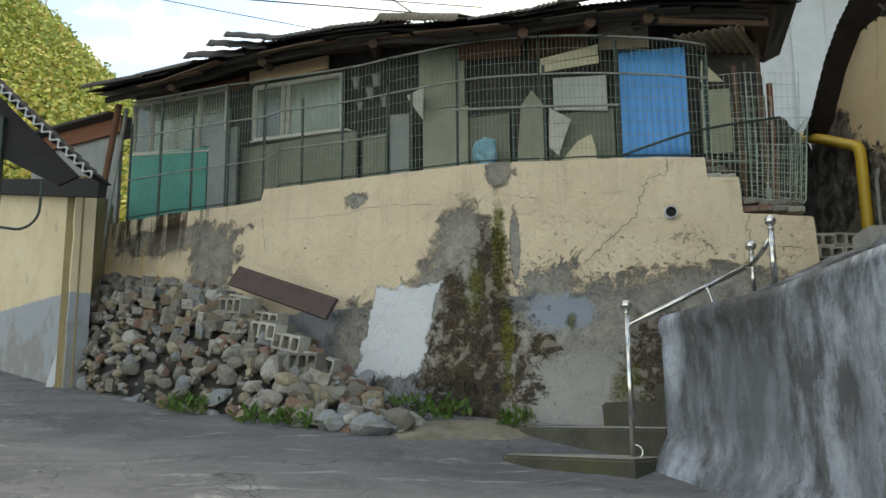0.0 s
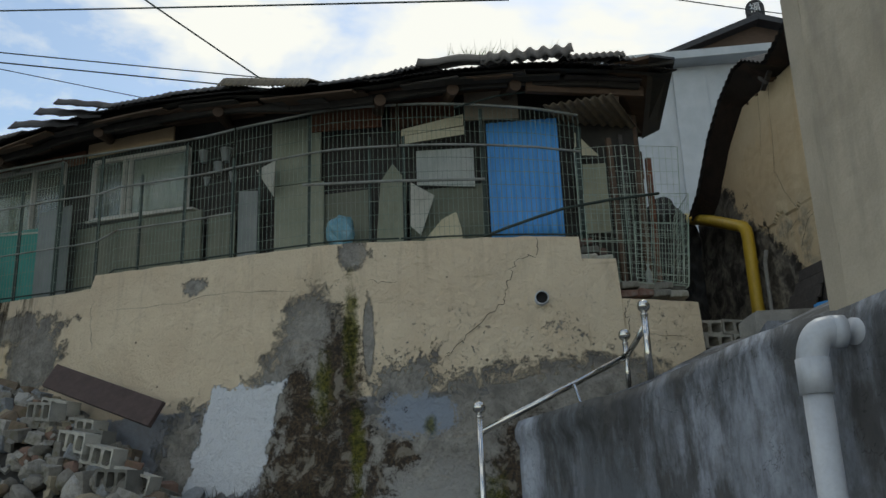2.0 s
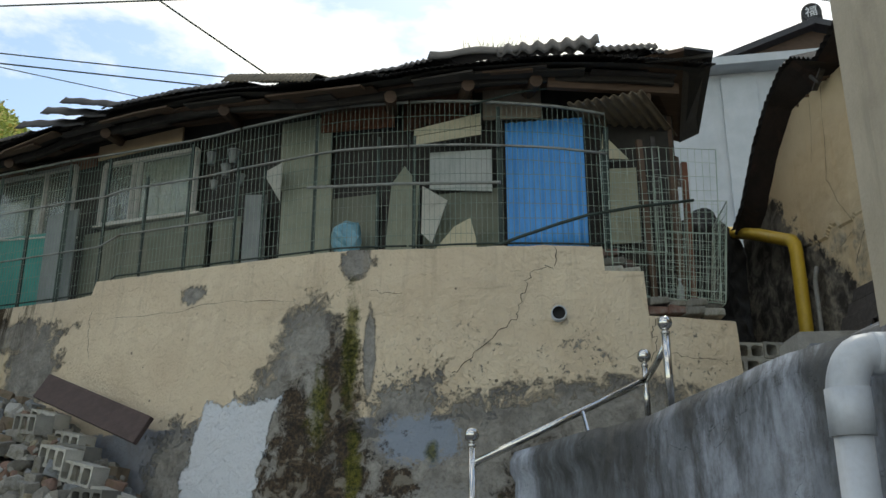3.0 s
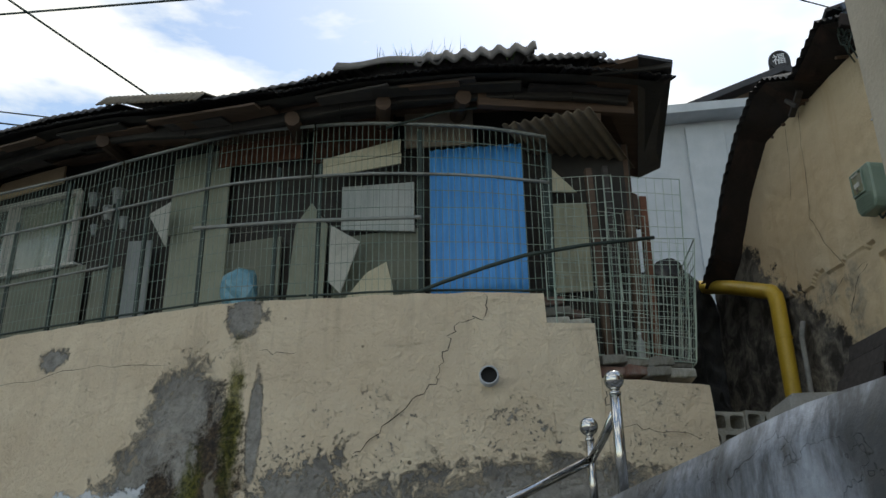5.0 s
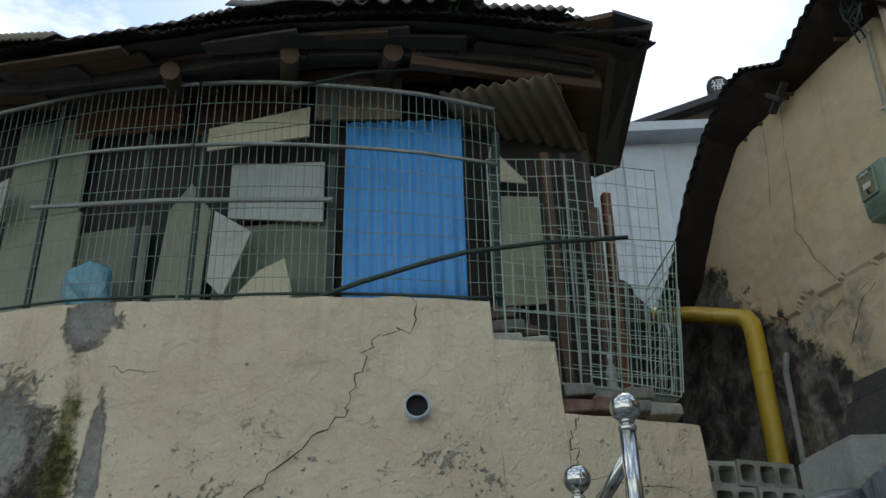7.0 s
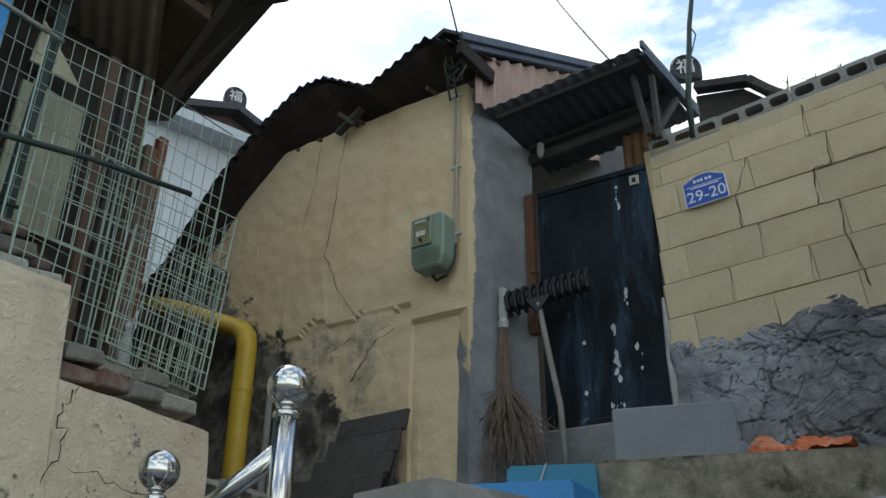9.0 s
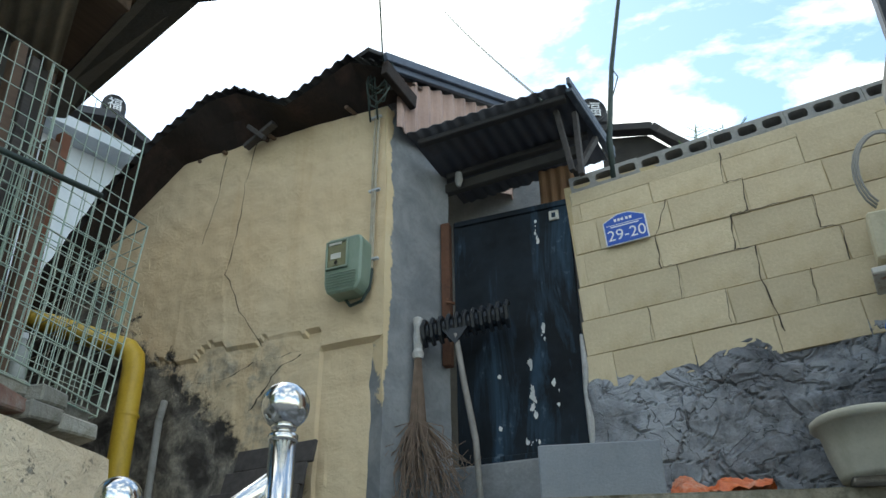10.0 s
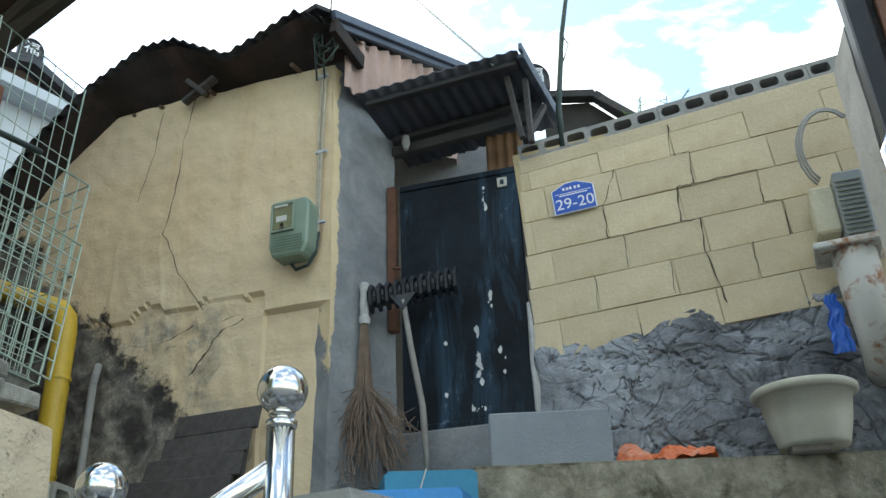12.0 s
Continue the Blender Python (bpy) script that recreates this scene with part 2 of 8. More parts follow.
M_ASPHALT = road_mat()
# step tops: lightened as if daylight fell on them
M_TREAD = plain("lit_tread_concrete", (0.30, 0.29, 0.25), (0.42, 0.405, 0.35), 4.0, 0.92, 0, 50, 0.5, (0.17, 0.16, 0.10))
M_CONC = plain("grey_concrete", (0.27, 0.265, 0.25), (0.37, 0.36, 0.335), 3.0, 0.9, 0, 70, 0.4, (0.16, 0.155, 0.14))
M_LEDGE = plain("pebbly_mossy_concrete", (0.17, 0.15, 0.10), (0.37, 0.335, 0.25), 11.0, 0.92, 0, 45, 0.9, (0.065, 0.058, 0.03))
# near black, chiefly for shade under the lean-to and in the spout
M_BLACK = plain("flat_black", (0.008, 0.008, 0.009), (0.015, 0.015, 0.016), 6, 0.8, 0, 60, 0.1)
# mossy concrete, darkened so that risers look shaded
M_STEP = plain("mossy_shade_concrete", (0.05, 0.05, 0.038), (0.10, 0.097, 0.075), 3.0, 0.92, 0, 50, 0.5, (0.09, 0.085, 0.045))


def stain_mat():
    """Concrete with pale blue-grey bloom, black algal runs, shade painted in towards the top and fine cracks."""
    n = Net("stained_concrete")
    x, y, z = n.xyz()
    big = n.noise(1.0, 6, 0.62, 0.15, squash=(1.9, 1.9, 0.7))
    runs = n.noise(1.0, 7, 0.7, 0.15, squash=(2.3, 2.3, 0.8))
    mid, fine = n.noise(7, 7, 0.7, 0.4), n.noise(40, 5, 0.7)
    col = n.mix(n.step(big, 0.38, 0.60), (0.13, 0.14, 0.155), (0.32, 0.345, 0.40))
    col = n.mix(n.step(runs, 0.50, 0.60, 0, 0.8), col, (0.06, 0.058, 0.055))
    # algal blotches that thicken with height, painting in the upper wall's shade
    algae_shade = n.noise(1.0, 7, 0.72, 0.2, squash=(3.0, 3.0, 1.2))
    col = n.mix(n.math("MULTIPLY", n.step(n.math("MULTIPLY_ADD", n.step(z, 1.7, 2.35), 0.17, algae_shade), 0.54, 0.68), 0.78), col, (0.045, 0.045, 0.042))
    col = n.mix(n.math("MULTIPLY", n.step(runs, 0.50, 0.40), n.step(big, 0.46, 0.58, 0, 0.75)), col, (0.44, 0.48, 0.55))
    col = n.mix(n.step(mid, 0.52, 0.7, 0, 0.5), col, (0.13, 0.125, 0.115))
    col = n.mix(n.step(fine, 0.5, 0.8, 0, 0.4), col, (0.08, 0.08, 0.08))
    crack = n.math("ABSOLUTE", n.math("SUBTRACT", n.noise(1.6, 5, 0.6, 0.8), 0.5))
    line = n.step(crack, 0.003, 0.0)
    col = n.mix(n.math("MULTIPLY", line, 0.6), col, (0.03, 0.03, 0.03))
    n.bump(n.math("MULTIPLY_ADD", line, -1.5, n.math("MULTIPLY_ADD", fine, 0.4, mid)), 0.45, 0.014)
    return n.done(col, 0.88, 0, 0.3)


M_STAIN = stain_mat()
M_BLOCK = plain("block_concrete", (0.27, 0.265, 0.235), (0.40, 0.39, 0.35), 8.0, 0.95, 0, 90, 0.5, (0.20, 0.19, 0.14), vary=1.1)
M_STONE = plain("rubble_stone", (0.25, 0.22, 0.185), (0.40, 0.37, 0.32), 3.0, 0.9, 0, 60, 0.6, (0.26, 0.15, 0.10), vary=1.0)
M_CREAM = streaked("cream_render", (0.60, 0.475, 0.28), (0.67, 0.54, 0.34), (0.42, 0.32, 0.19), 0.85, 0, (5, 5, 0.7), 0.55, 0.25)
M_CREAMBLOCK = plain("cream_painted_block", (0.57, 0.47, 0.305), (0.65, 0.55, 0.365), 4.0, 0.85, 0, 60, 0.3, (0.52, 0.41, 0.24), vary=0.16)
M_RENDER = plain("grey_render", (0.17, 0.175, 0.18), (0.25, 0.25, 0.25), 4.0, 0.9, 0, 60, 0.35, (0.11, 0.11, 0.11))
M_MASONRY = plain("grey_washed_masonry", (0.15, 0.155, 0.165), (0.27, 0.27, 0.28), 5.0, 0.9, 0, 45, 0.6, (0.09, 0.09, 0.09), vary=0.4)
M_DARK = plain("near_black_rubble", (0.028, 0.027, 0.026), (0.06, 0.057, 0.052), 7.0, 0.95, 0, 40, 0.6)
M_RUST = plain("rusty_sheet", (0.10, 0.045, 0.025), (0.17, 0.08, 0.045), 5.0, 0.85, 0.1, 50, 0.4, (0.05, 0.03, 0.022))
M_SLATE = streaked("weathered_corrugated_sheet", (0.048, 0.044, 0.039), (0.08, 0.073, 0.063), (0.025, 0.023, 0.02), 0.85, 0, (6, 3, 6), 0.6)
M_TIN = streaked("dark_tin", (0.022, 0.022, 0.025), (0.04, 0.039, 0.039), (0.05, 0.035, 0.028), 0.75, 0.1, (6, 6, 2), 0.4)
M_BARGE = streaked("dark_grey_metal_trim", (0.045, 0.045, 0.047), (0.06, 0.06, 0.062), (0.03, 0.028, 0.027), 0.5, 0.3)
M_WOOD = wood("old_brown_timber", (0.085, 0.052, 0.034), (0.15, 0.095, 0.06), vary=0.5)
M_GREYWOOD = wood("weathered_grey_timber", (0.045, 0.04, 0.038), (0.09, 0.08, 0.074), (2, 25, 25), 0.85, 0.3)
M_GATEWOOD = wood("stained_gate_boards", (0.20, 0.085, 0.05), (0.36, 0.185, 0.115), (14, 14, 1.2), 0.55, 0.3)
# board tone taken down to near black, shade under the roof included
M_SHED = plain("shade_dark_boards", (0.035, 0.033, 0.03), (0.06, 0.055, 0.048), 5.0, 0.95, 0, 40, 0.3)
M_STEEL = plain("polished_steel", (0.72, 0.71, 0.68), (0.62, 0.61, 0.58), 8, 0.14, 1.0, 200, 0.03)
M_WIRE = plain("green_coated_wire", (0.26, 0.36, 0.29), (0.46, 0.51, 0.43), 3, 0.45, 0.1, 60, 0.1, (0.38, 0.33, 0.26))
M_FENCEWIRE = plain("dark_green_fence_wire", (0.13, 0.20, 0.16), (0.27, 0.33, 0.27), 3, 0.45, 0.1, 60, 0.1, (0.24, 0.22, 0.18))
M_RAILPAINT = plain("pale_fence_rail", (0.22, 0.24, 0.22), (0.36, 0.37, 0.35), 5, 0.5, 0.3, 60, 0.15, (0.15, 0.11, 0.08))
M_POST = plain("dark_fence_post", (0.025, 0.04, 0.033), (0.05, 0.07, 0.06), 5, 0.6, 0.2, 60, 0.15)
M_BLUE = streaked("sky_blue_painted_sheet", (0.075, 0.33, 0.76), (0.09, 0.37, 0.82), (0.045, 0.23, 0.58), 0.5, 0, (9, 9, 1.2), 0.5, 0.12)
M_YELLOW = streaked("yellow_duct_wrap", (0.60, 0.40, 0.035), (0.68, 0.47, 0.05), (0.36, 0.22, 0.03), 0.45, 0, (8, 8, 3), 0.5, 0.2)
M_PVC = streaked("grey_white_pvc", (0.44, 0.47, 0.52), (0.54, 0.57, 0.61), (0.30, 0.31, 0.32), 0.45, 0, (9, 9, 1.2), 0.45, 0.08)


def door_mat():
    """Nearly black paint worn to blue in long rubs, with grey dust near the foot."""
    n = Net("dark_blue_black_steel_door")
    s = n.noise(1.0, 7, 0.68, 0.6, squash=(7, 7, 1.1))
    f = n.noise(14, 6, 0.7)
    col = n.mix(n.step(n.noise(2.5, 5), 0.4, 0.6), (0.004, 0.006, 0.008), (0.009, 0.014, 0.02))
    col = n.mix(n.step(s, 0.52, 0.66, 0, 0.75), col, (0.03, 0.06, 0.095))
    col = n.mix(n.math("MULTIPLY", n.step(f, 0.56, 0.66), n.step(s, 0.55, 0.65, 0, 0.7)), col, (0.12, 0.16, 0.20))
    n.bump(n.math("ADD", f, s), 0.15, 0.006)
    return n.done(col, n.step(f, 0.3, 0.7, 0.5, 0.75), 0, 0.18)


M_DOOR = door_mat()
M_GRASS = plain("weeds", (0.05, 0.12, 0.015), (0.10, 0.19, 0.03), 12, 0.7, 0, 40, 0.1, (0.14, 0.15, 0.04))


# ---- mesh helpers ----
def part(name, bm, material, parent=None, label="", smooth=False):
    me = bpy.data.meshes.new(name)
    if smooth:
        for f in bm.faces:
            f.smooth = True
    bmesh.ops.recalc_face_normals(bm, faces=bm.faces)
    bm.to_mesh(me)
    bm.free()
    me.materials.append(material)
    ob = new(name, me)
    if parent is not None:
        ob.parent = parent
    if label:
        ob["label"] = label
    return ob


def share(name, mesh, parent, m):
    ob = new(name, mesh)
    ob.parent = parent
    ob.matrix_basis = m
    return ob


def thing(name, label, category, group="", at=(0, 0, 0)):
    ob = new(name)
    ob.empty_display_size = 0.1
    ob.location = at
    return tagged(ob, label, category, group)


def structure(ob, label=""):
    return tagged(ob, label, "", "", "structure")


def add_box(bm, size, m, bevel=0.0, jitter=0.0):
    r = bmesh.ops.create_cube(bm, size=1.0)
    vs = r["verts"]
    bmesh.ops.transform(bm, matrix=m @ Matrix.Diagonal((*size, 1)), verts=vs)
    if jitter:
        for v in vs:
            v.co += Vector([random.uniform(-jitter, jitter) for _ in range(3)])
    if bevel:
        es = list({e for v in vs for e in v.link_edges})
        bmesh.ops.bevel(bm, geom=es, offset=bevel, segments=1, affect="EDGES")
    return vs


def box(size, m=Matrix(), bevel=0.0, jitter=0.0):
    bm = bmesh.new()
    add_box(bm, size, m, bevel, jitter)
    return bm


def beam(a, b, w, h, bevel=0.004, up=(0, 0, 1), jitter=0.0, bm=None):
    """A squared timber or plank from a to b: w across, h along up."""
    a, b = Vector(a), Vector(b)
    d = b - a
    x = d.normalized()
    y = Vector(up).cross(x)
    y = y.normalized() if y.length > 1e-6 else Vector((0, 1, 0))
    z = x.cross(y)
    m = Matrix((x, y, z)).transposed().to_4x4()
    m.translation = (a + b) / 2
    bm = bm or bmesh.new()
    add_box(bm, (d.length, w, h), m, bevel, jitter)
    return bm


def tube(points, r, sides=8, bm=None, caps=True):
    """A round bar along points; r may be one radius or one for each point."""
    bm = bm or bmesh.new()
    pts = [Vector(p) for p in points]
    rs = r if isinstance(r, (list, tuple)) else [r] * len(pts)
    rings, prev = [], None
    for i, p in enumerate(pts):
        d = (pts[min(i + 1, len(pts) - 1)] - pts[max(i - 1, 0)]).normalized()
        if prev is None:
            u = d.orthogonal().normalized()
        else:
            u = prev - d * prev.dot(d)
            u = u.normalized() if u.length > 1e-6 else d.orthogonal().normalized()
        prev = u
        w = d.cross(u)
        rings.append([bm.verts.new(p + (u * math.cos(k * 2 * math.pi / sides) + w * math.sin(k * 2 * math.pi / sides)) * rs[i]) for k in range(sides)])
    for a, b in zip(rings, rings[1:]):
        for k in range(sides):
            bm.faces.new((a[k], a[(k + 1) % sides], b[(k + 1) % sides], b[k]))
    if caps and sides > 2:
        bm.faces.new(rings[0][::-1])
        bm.faces.new(rings[-1])
    return bm


def lathe(profile, sides=24, m=Matrix()):
    """A turned body: pairs of radius and height."""
    bm = bmesh.new()
    rings = []
    for r, z in profile:
        if r < 1e-5:
            rings.append([bm.verts.new(m @ Vector((0, 0, z)))])
        else:
            rings.append([bm.verts.new(m @ Vector((r * math.cos(k * 2 * math.pi / sides), r * math.sin(k * 2 * math.pi / sides), z))) for k in range(sides)])
    for a, b in zip(rings, rings[1:]):
        for k in range(sides):
            va = [a[k % len(a)], a[(k + 1) % len(a)], b[(k + 1) % len(b)], b[k % len(b)]]
            va = list(dict.fromkeys(va))
            if len(va) > 2:
                bm.faces.new(va)
    return bm


def prism(poly, depth, m=Matrix(), bevel=0.0):
    """A flat outline (x, z) given thickness along y, from y = 0 to depth."""
    bm = bmesh.new()
    f = [bm.verts.new(m @ Vector((x, 0, z))) for x, z in poly]
    b = [bm.verts.new(m @ Vector((x, depth, z))) for x, z in poly]
    bm.faces.new(f)
    bm.faces.new(b[::-1])
    n = len(f)
    for i in range(n):
        bm.faces.new((f[i], b[i], b[(i + 1) % n], f[(i + 1) % n]))
    if bevel:
        bmesh.ops.bevel(bm, geom=list(bm.edges), offset=bevel, segments=1, affect="EDGES")
    return bm


def corrugated(origin, along, down, length, width, pitch=0.075, amp=0.012, thick=0.006, n_along=6, sag=0.0, rag=0.0, crop=0.0):
    """A corrugated sheet: waves across `along`, ridges run down `down`."""
    bm = bmesh.new()
    u, v = Vector(along).normalized(), Vector(down).normalized()
    nrm = u.cross(v).normalized()
    cols = max(8, int(width / pitch * 6))
    top, bot = [], []
    rr = [random.uniform(-rag, rag) for _ in range(cols + 1)]
    for j in range(n_along + 1):
        rt, rb = [], []
        for i in range(cols + 1):
            s, t = i / cols * width, j / n_along * length
            if j == n_along:
                t += rr[i]
            h = amp * math.sin(2 * math.pi * s / pitch) - sag * math.sin(math.pi * i / cols) * (j / n_along)
            p = Vector(origin) + u * s + v * t + nrm * h
            rt.append(bm.verts.new(p))
            rb.append(bm.verts.new(p - nrm * thick))
        top.append(rt)
        bot.append(rb)
    for j in range(n_along):
        for i in range(cols):
            bm.faces.new((top[j][i], top[j][i + 1], top[j + 1][i + 1], top[j + 1][i]))
            bm.faces.new((bot[j][i], bot[j + 1][i], bot[j + 1][i + 1], bot[j][i + 1]))
    for i in range(cols):
        for j in (0, n_along):
            bm.faces.new((top[j][i], bot[j][i], bot[j][i + 1], top[j][i + 1]))
    for j in range(n_along):
        for i in (0, cols):
            bm.faces.new((top[j][i], top[j + 1][i], bot[j + 1][i], bot[j][i]))
    return bm


def sheet(fn, nu, nv):
    """A grid mesh through fn(u, v), u and v from 0 to 1."""
    bm = bmesh.new()
    g = [[bm.verts.new(fn(i / nu, j / nv)) for i in range(nu + 1)] for j in range(nv + 1)]
    for j in range(nv):
        for i in range(nu):
            bm.faces.new((g[j][i], g[j][i + 1], g[j + 1][i + 1], g[j + 1][i]))
    return bm


# ---- plan ----
SLOPE = 0.172
WX = [-4.9, -4.6, -2.17, -0.9, 0.58, 1.4, 2.2, 2.9, 3.5]
WY = [12.25, 12.05, 10.45, 9.55, 8.72, 8.38, 8.2, 8.17, 8.25]


def front_raw(x):
    return sum(float(np.interp(x + d, WX, WY)) for d in (-0.25, -0.12, 0, 0.12, 0.25)) / 5


def front(x, off=0.0):
    """A point of the retaining wall's upper face line at x, moved off metres back from the road."""
    y = front_raw(x)
    dy = (front_raw(x + 0.05) - front_raw(x - 0.05)) / 0.1
    n = Vector((-dy, 1)).normalized()
    return Vector((x + n.x * off, y + n.y * off))


def on_front(x, z, off=0.0):
    p = front(x, off)
    return Vector((p.x, p.y, z))


def tangent(x):
    d = front(x + 0.05) - front(x - 0.05)
    return math.degrees(math.atan2(d.y, d.x))


def ground_z(x, y):
    if y < 12.5:
        z = SLOPE * y - 0.10 * math.exp(-((x - 0.45) ** 2 + (y - 6.75) ** 2) / 0.5)
    else:
        z = SLOPE * 12.5 + 0.06 * (y - 12.5)
    if y < -12:
        z = -12 * SLOPE + 0.05 * (y + 12)
    return z


TOPX = [-4.9, -3.6, -2.6, -2.18, -2.17, -0.9, 0.4, 1.2, 2.17, 2.53]
TOPZ = [4.14, 4.12, 4.06, 4.05, 4.20, 4.09, 4.03, 3.95, 3.90, 3.885]


def top_z(x):
    if x < 2.53:
        return float(np.interp(x, TOPX, TOPZ))
    return 3.68 if x < 2.83 else 3.32 - 0.05 * (x - 2.83)


# ---- ground and distance ----
def ground():
    def f(u, v):
        x = -60 + 120 * u
        x = math.copysign(abs(x / 60) ** 2.2 * 400, x)
        y = -1 + 2 * v
        y = 5 + math.copysign(abs(y) ** 2.2 * 400, y)
        return Vector((x, y, ground_z(x, y) + 0.012 * noise.noise((x * 0.8, y * 0.8, 0))))
    ob = part("ground", sheet(f, 280, 280), M_ASPHALT, smooth=True)
    structure(ob, "worn grey asphalt road climbing past the houses")


ground()


def hillside():
    """A wooded hill beyond the houses: a slope under one mass of leaf clumps."""
    m_soil = plain("hill_soil", (0.07, 0.09, 0.025), (0.12, 0.12, 0.04), 0.1, 0.95, 0, 1.5, 0.3)
    n = Net("sunlit_toned_foliage")
    # leaf colours raised to yellow-green, sunlight included in them
    c = n.mix(n.step(n.noise(0.045, 4), 0.4, 0.6), (0.40, 0.44, 0.08), (0.60, 0.54, 0.12))
    c = n.mix(n.math("GREATER_THAN", n.island(), 0.8), c, (0.60, 0.48, 0.13))
    c = n.mix(n.math("LESS_THAN", n.island(), 0.35), c, (0.26, 0.31, 0.06))
    m_leaf = n.done(c, 0.7)

    def h(x, y):
        s = max(0.0, min(1.0, (y - 38) / 36))
        return 2 + max(0.0, -x - 2) * 0.98 * s * s * (3 - 2 * s) + 4 * noise.noise((x * 0.03, y * 0.03, 2)) * s
    def f(u, v):
        x, y = -170 + 175 * u, 38 + 110 * v
        return Vector((x, y, h(x, y)))
    hill = part("backdrop", sheet(f, 40, 24), m_soil, smooth=True)
    structure(hill, "wooded hillside in green and yellow")
    vs, fs = [], []
    rnd = random.Random(4)
    for _ in range(6500):
        y = rnd.uniform(52, 96)
        x = rnd.uniform(-0.68 * y - 4, -0.30 * y)
        if x > -20:
            continue
        r = rnd.uniform(1.0, 2.2)
        cz = h(x, y) + r * 0.8
        for _ in range(52):
            d = Vector((rnd.gauss(0, 1), rnd.gauss(0, 1), rnd.gauss(0, 0.8))).normalized() * r * rnd.uniform(0.5, 1.0)
            p = Vector((x, y, cz)) + d
            a = Vector((rnd.gauss(0, 1), rnd.gauss(0, 1), rnd.gauss(0, 1))).normalized() * 0.19
            b = a.orthogonal().normalized() * rnd.uniform(0.10, 0.2)
            i = len(vs)
            vs += [p - a, p + b, p + a, p - b]
            fs.append((i, i + 1, i + 2, i + 3))
    me = bpy.data.meshes.new("woods")
    me.from_pydata([tuple(v) for v in vs], [], fs)
    me.materials.append(m_leaf)
    tagged(new("woods", me), "dense trees covering the far hill, coloured as if sunlit", "trees", "", "stuff")


hillside()


# ---- retaining wall under the shack ----
def retaining_wall():
    x0, x1, nx, nz = -4.75, 3.5, 300, 64
    bm = bmesh.new()

    def face(x, z, off):
        rough = 0.02 * noise.noise((x * 2.2, z * 2.2, 0)) + 0.007 * noise.noise((x * 9, z * 9, 3))
        # the render is rotten and hollow at the damp foot
        d = max(0.0, 1 - abs((x - 0.3) / 0.6)) * max(0.0, min(1.0, (2.7 - z) / 0.6))
        rough += d * 0.05 * noise.noise((x * 7, z * 7, 5)) + d * 0.03
        p = front(x, off + rough - 0.13 * (4.0 - z))
        return Vector((p.x, p.y, z))

    xs = sorted(set([x0 + (x1 - x0) * i / nx for i in range(nx + 1)] + [-2.172, -2.168, 2.528, 2.532, 2.828, 2.832]))
    front_g, back = [], []
    for x in xs:
        lo, hi = SLOPE * 7.2 - 0.5, top_z(x) + 0.012 * noise.noise((x * 6, 1, 1))
        front_g.append([bm.verts.new(face(x, lo + (hi - lo) * j / nz, 0)) for j in range(nz + 1)])
        p = front(x, 0.26)
        back.append([bm.verts.new((p.x, p.y, hi)), bm.verts.new((p.x, p.y, lo))])
    for a, b, c, d in zip(front_g, front_g[1:], back, back[1:]):
        for j in range(nz):
            bm.faces.new((a[j], b[j], b[j + 1], a[j + 1]))
        bm.faces.new((a[nz], b[nz], d[0], c[0]))
        bm.faces.new((c[0], d[0], d[1], c[1]))
    for g, k in ((front_g[0], back[0]), (front_g[-1], back[-1])):
        bm.faces.new(g + [k[0], k[1]])
    ob = part("wall_retaining", bm, M_WALL, smooth=False)
    structure(ob, "cream rendered retaining wall with peeling paint and damp stains")
    return ob


WALL = retaining_wall()


# terrace fill behind the wall, on which the shack stands
def terrace():
    bm = bmesh.new()
    xs = [-4.7 + 0.3 * i for i in range(28)]
    lo = [on_front(x, 3.75 if x < 2.4 else 3.2, 0.2) for x in xs]
    a = [bm.verts.new(p) for p in lo]
    b = [bm.verts.new((p.x + 0.4, p.y + 5.0, p.z)) for p in lo]
    for i in range(len(a) - 1):
        bm.faces.new((a[i], a[i + 1], b[i + 1], b[i]))
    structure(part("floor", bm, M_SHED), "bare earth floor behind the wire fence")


terrace()
# ---- concrete parapet wall along the road ----
PX = [(1.60, 6.46, 2.18), (1.88, 5.74, 2.225), (2.0, 5.36, 2.235), (2.07, 5.1, 2.265), (2.16, 4.76, 2.30), (2.22, 4.42, 2.325),
      (2.30, 4.0, 2.315), (2.42, 3.5, 2.36), (2.75, 2.2, 2.40), (3.3, 0.0, 2.3), (4.2, -4.0, 1.9)]


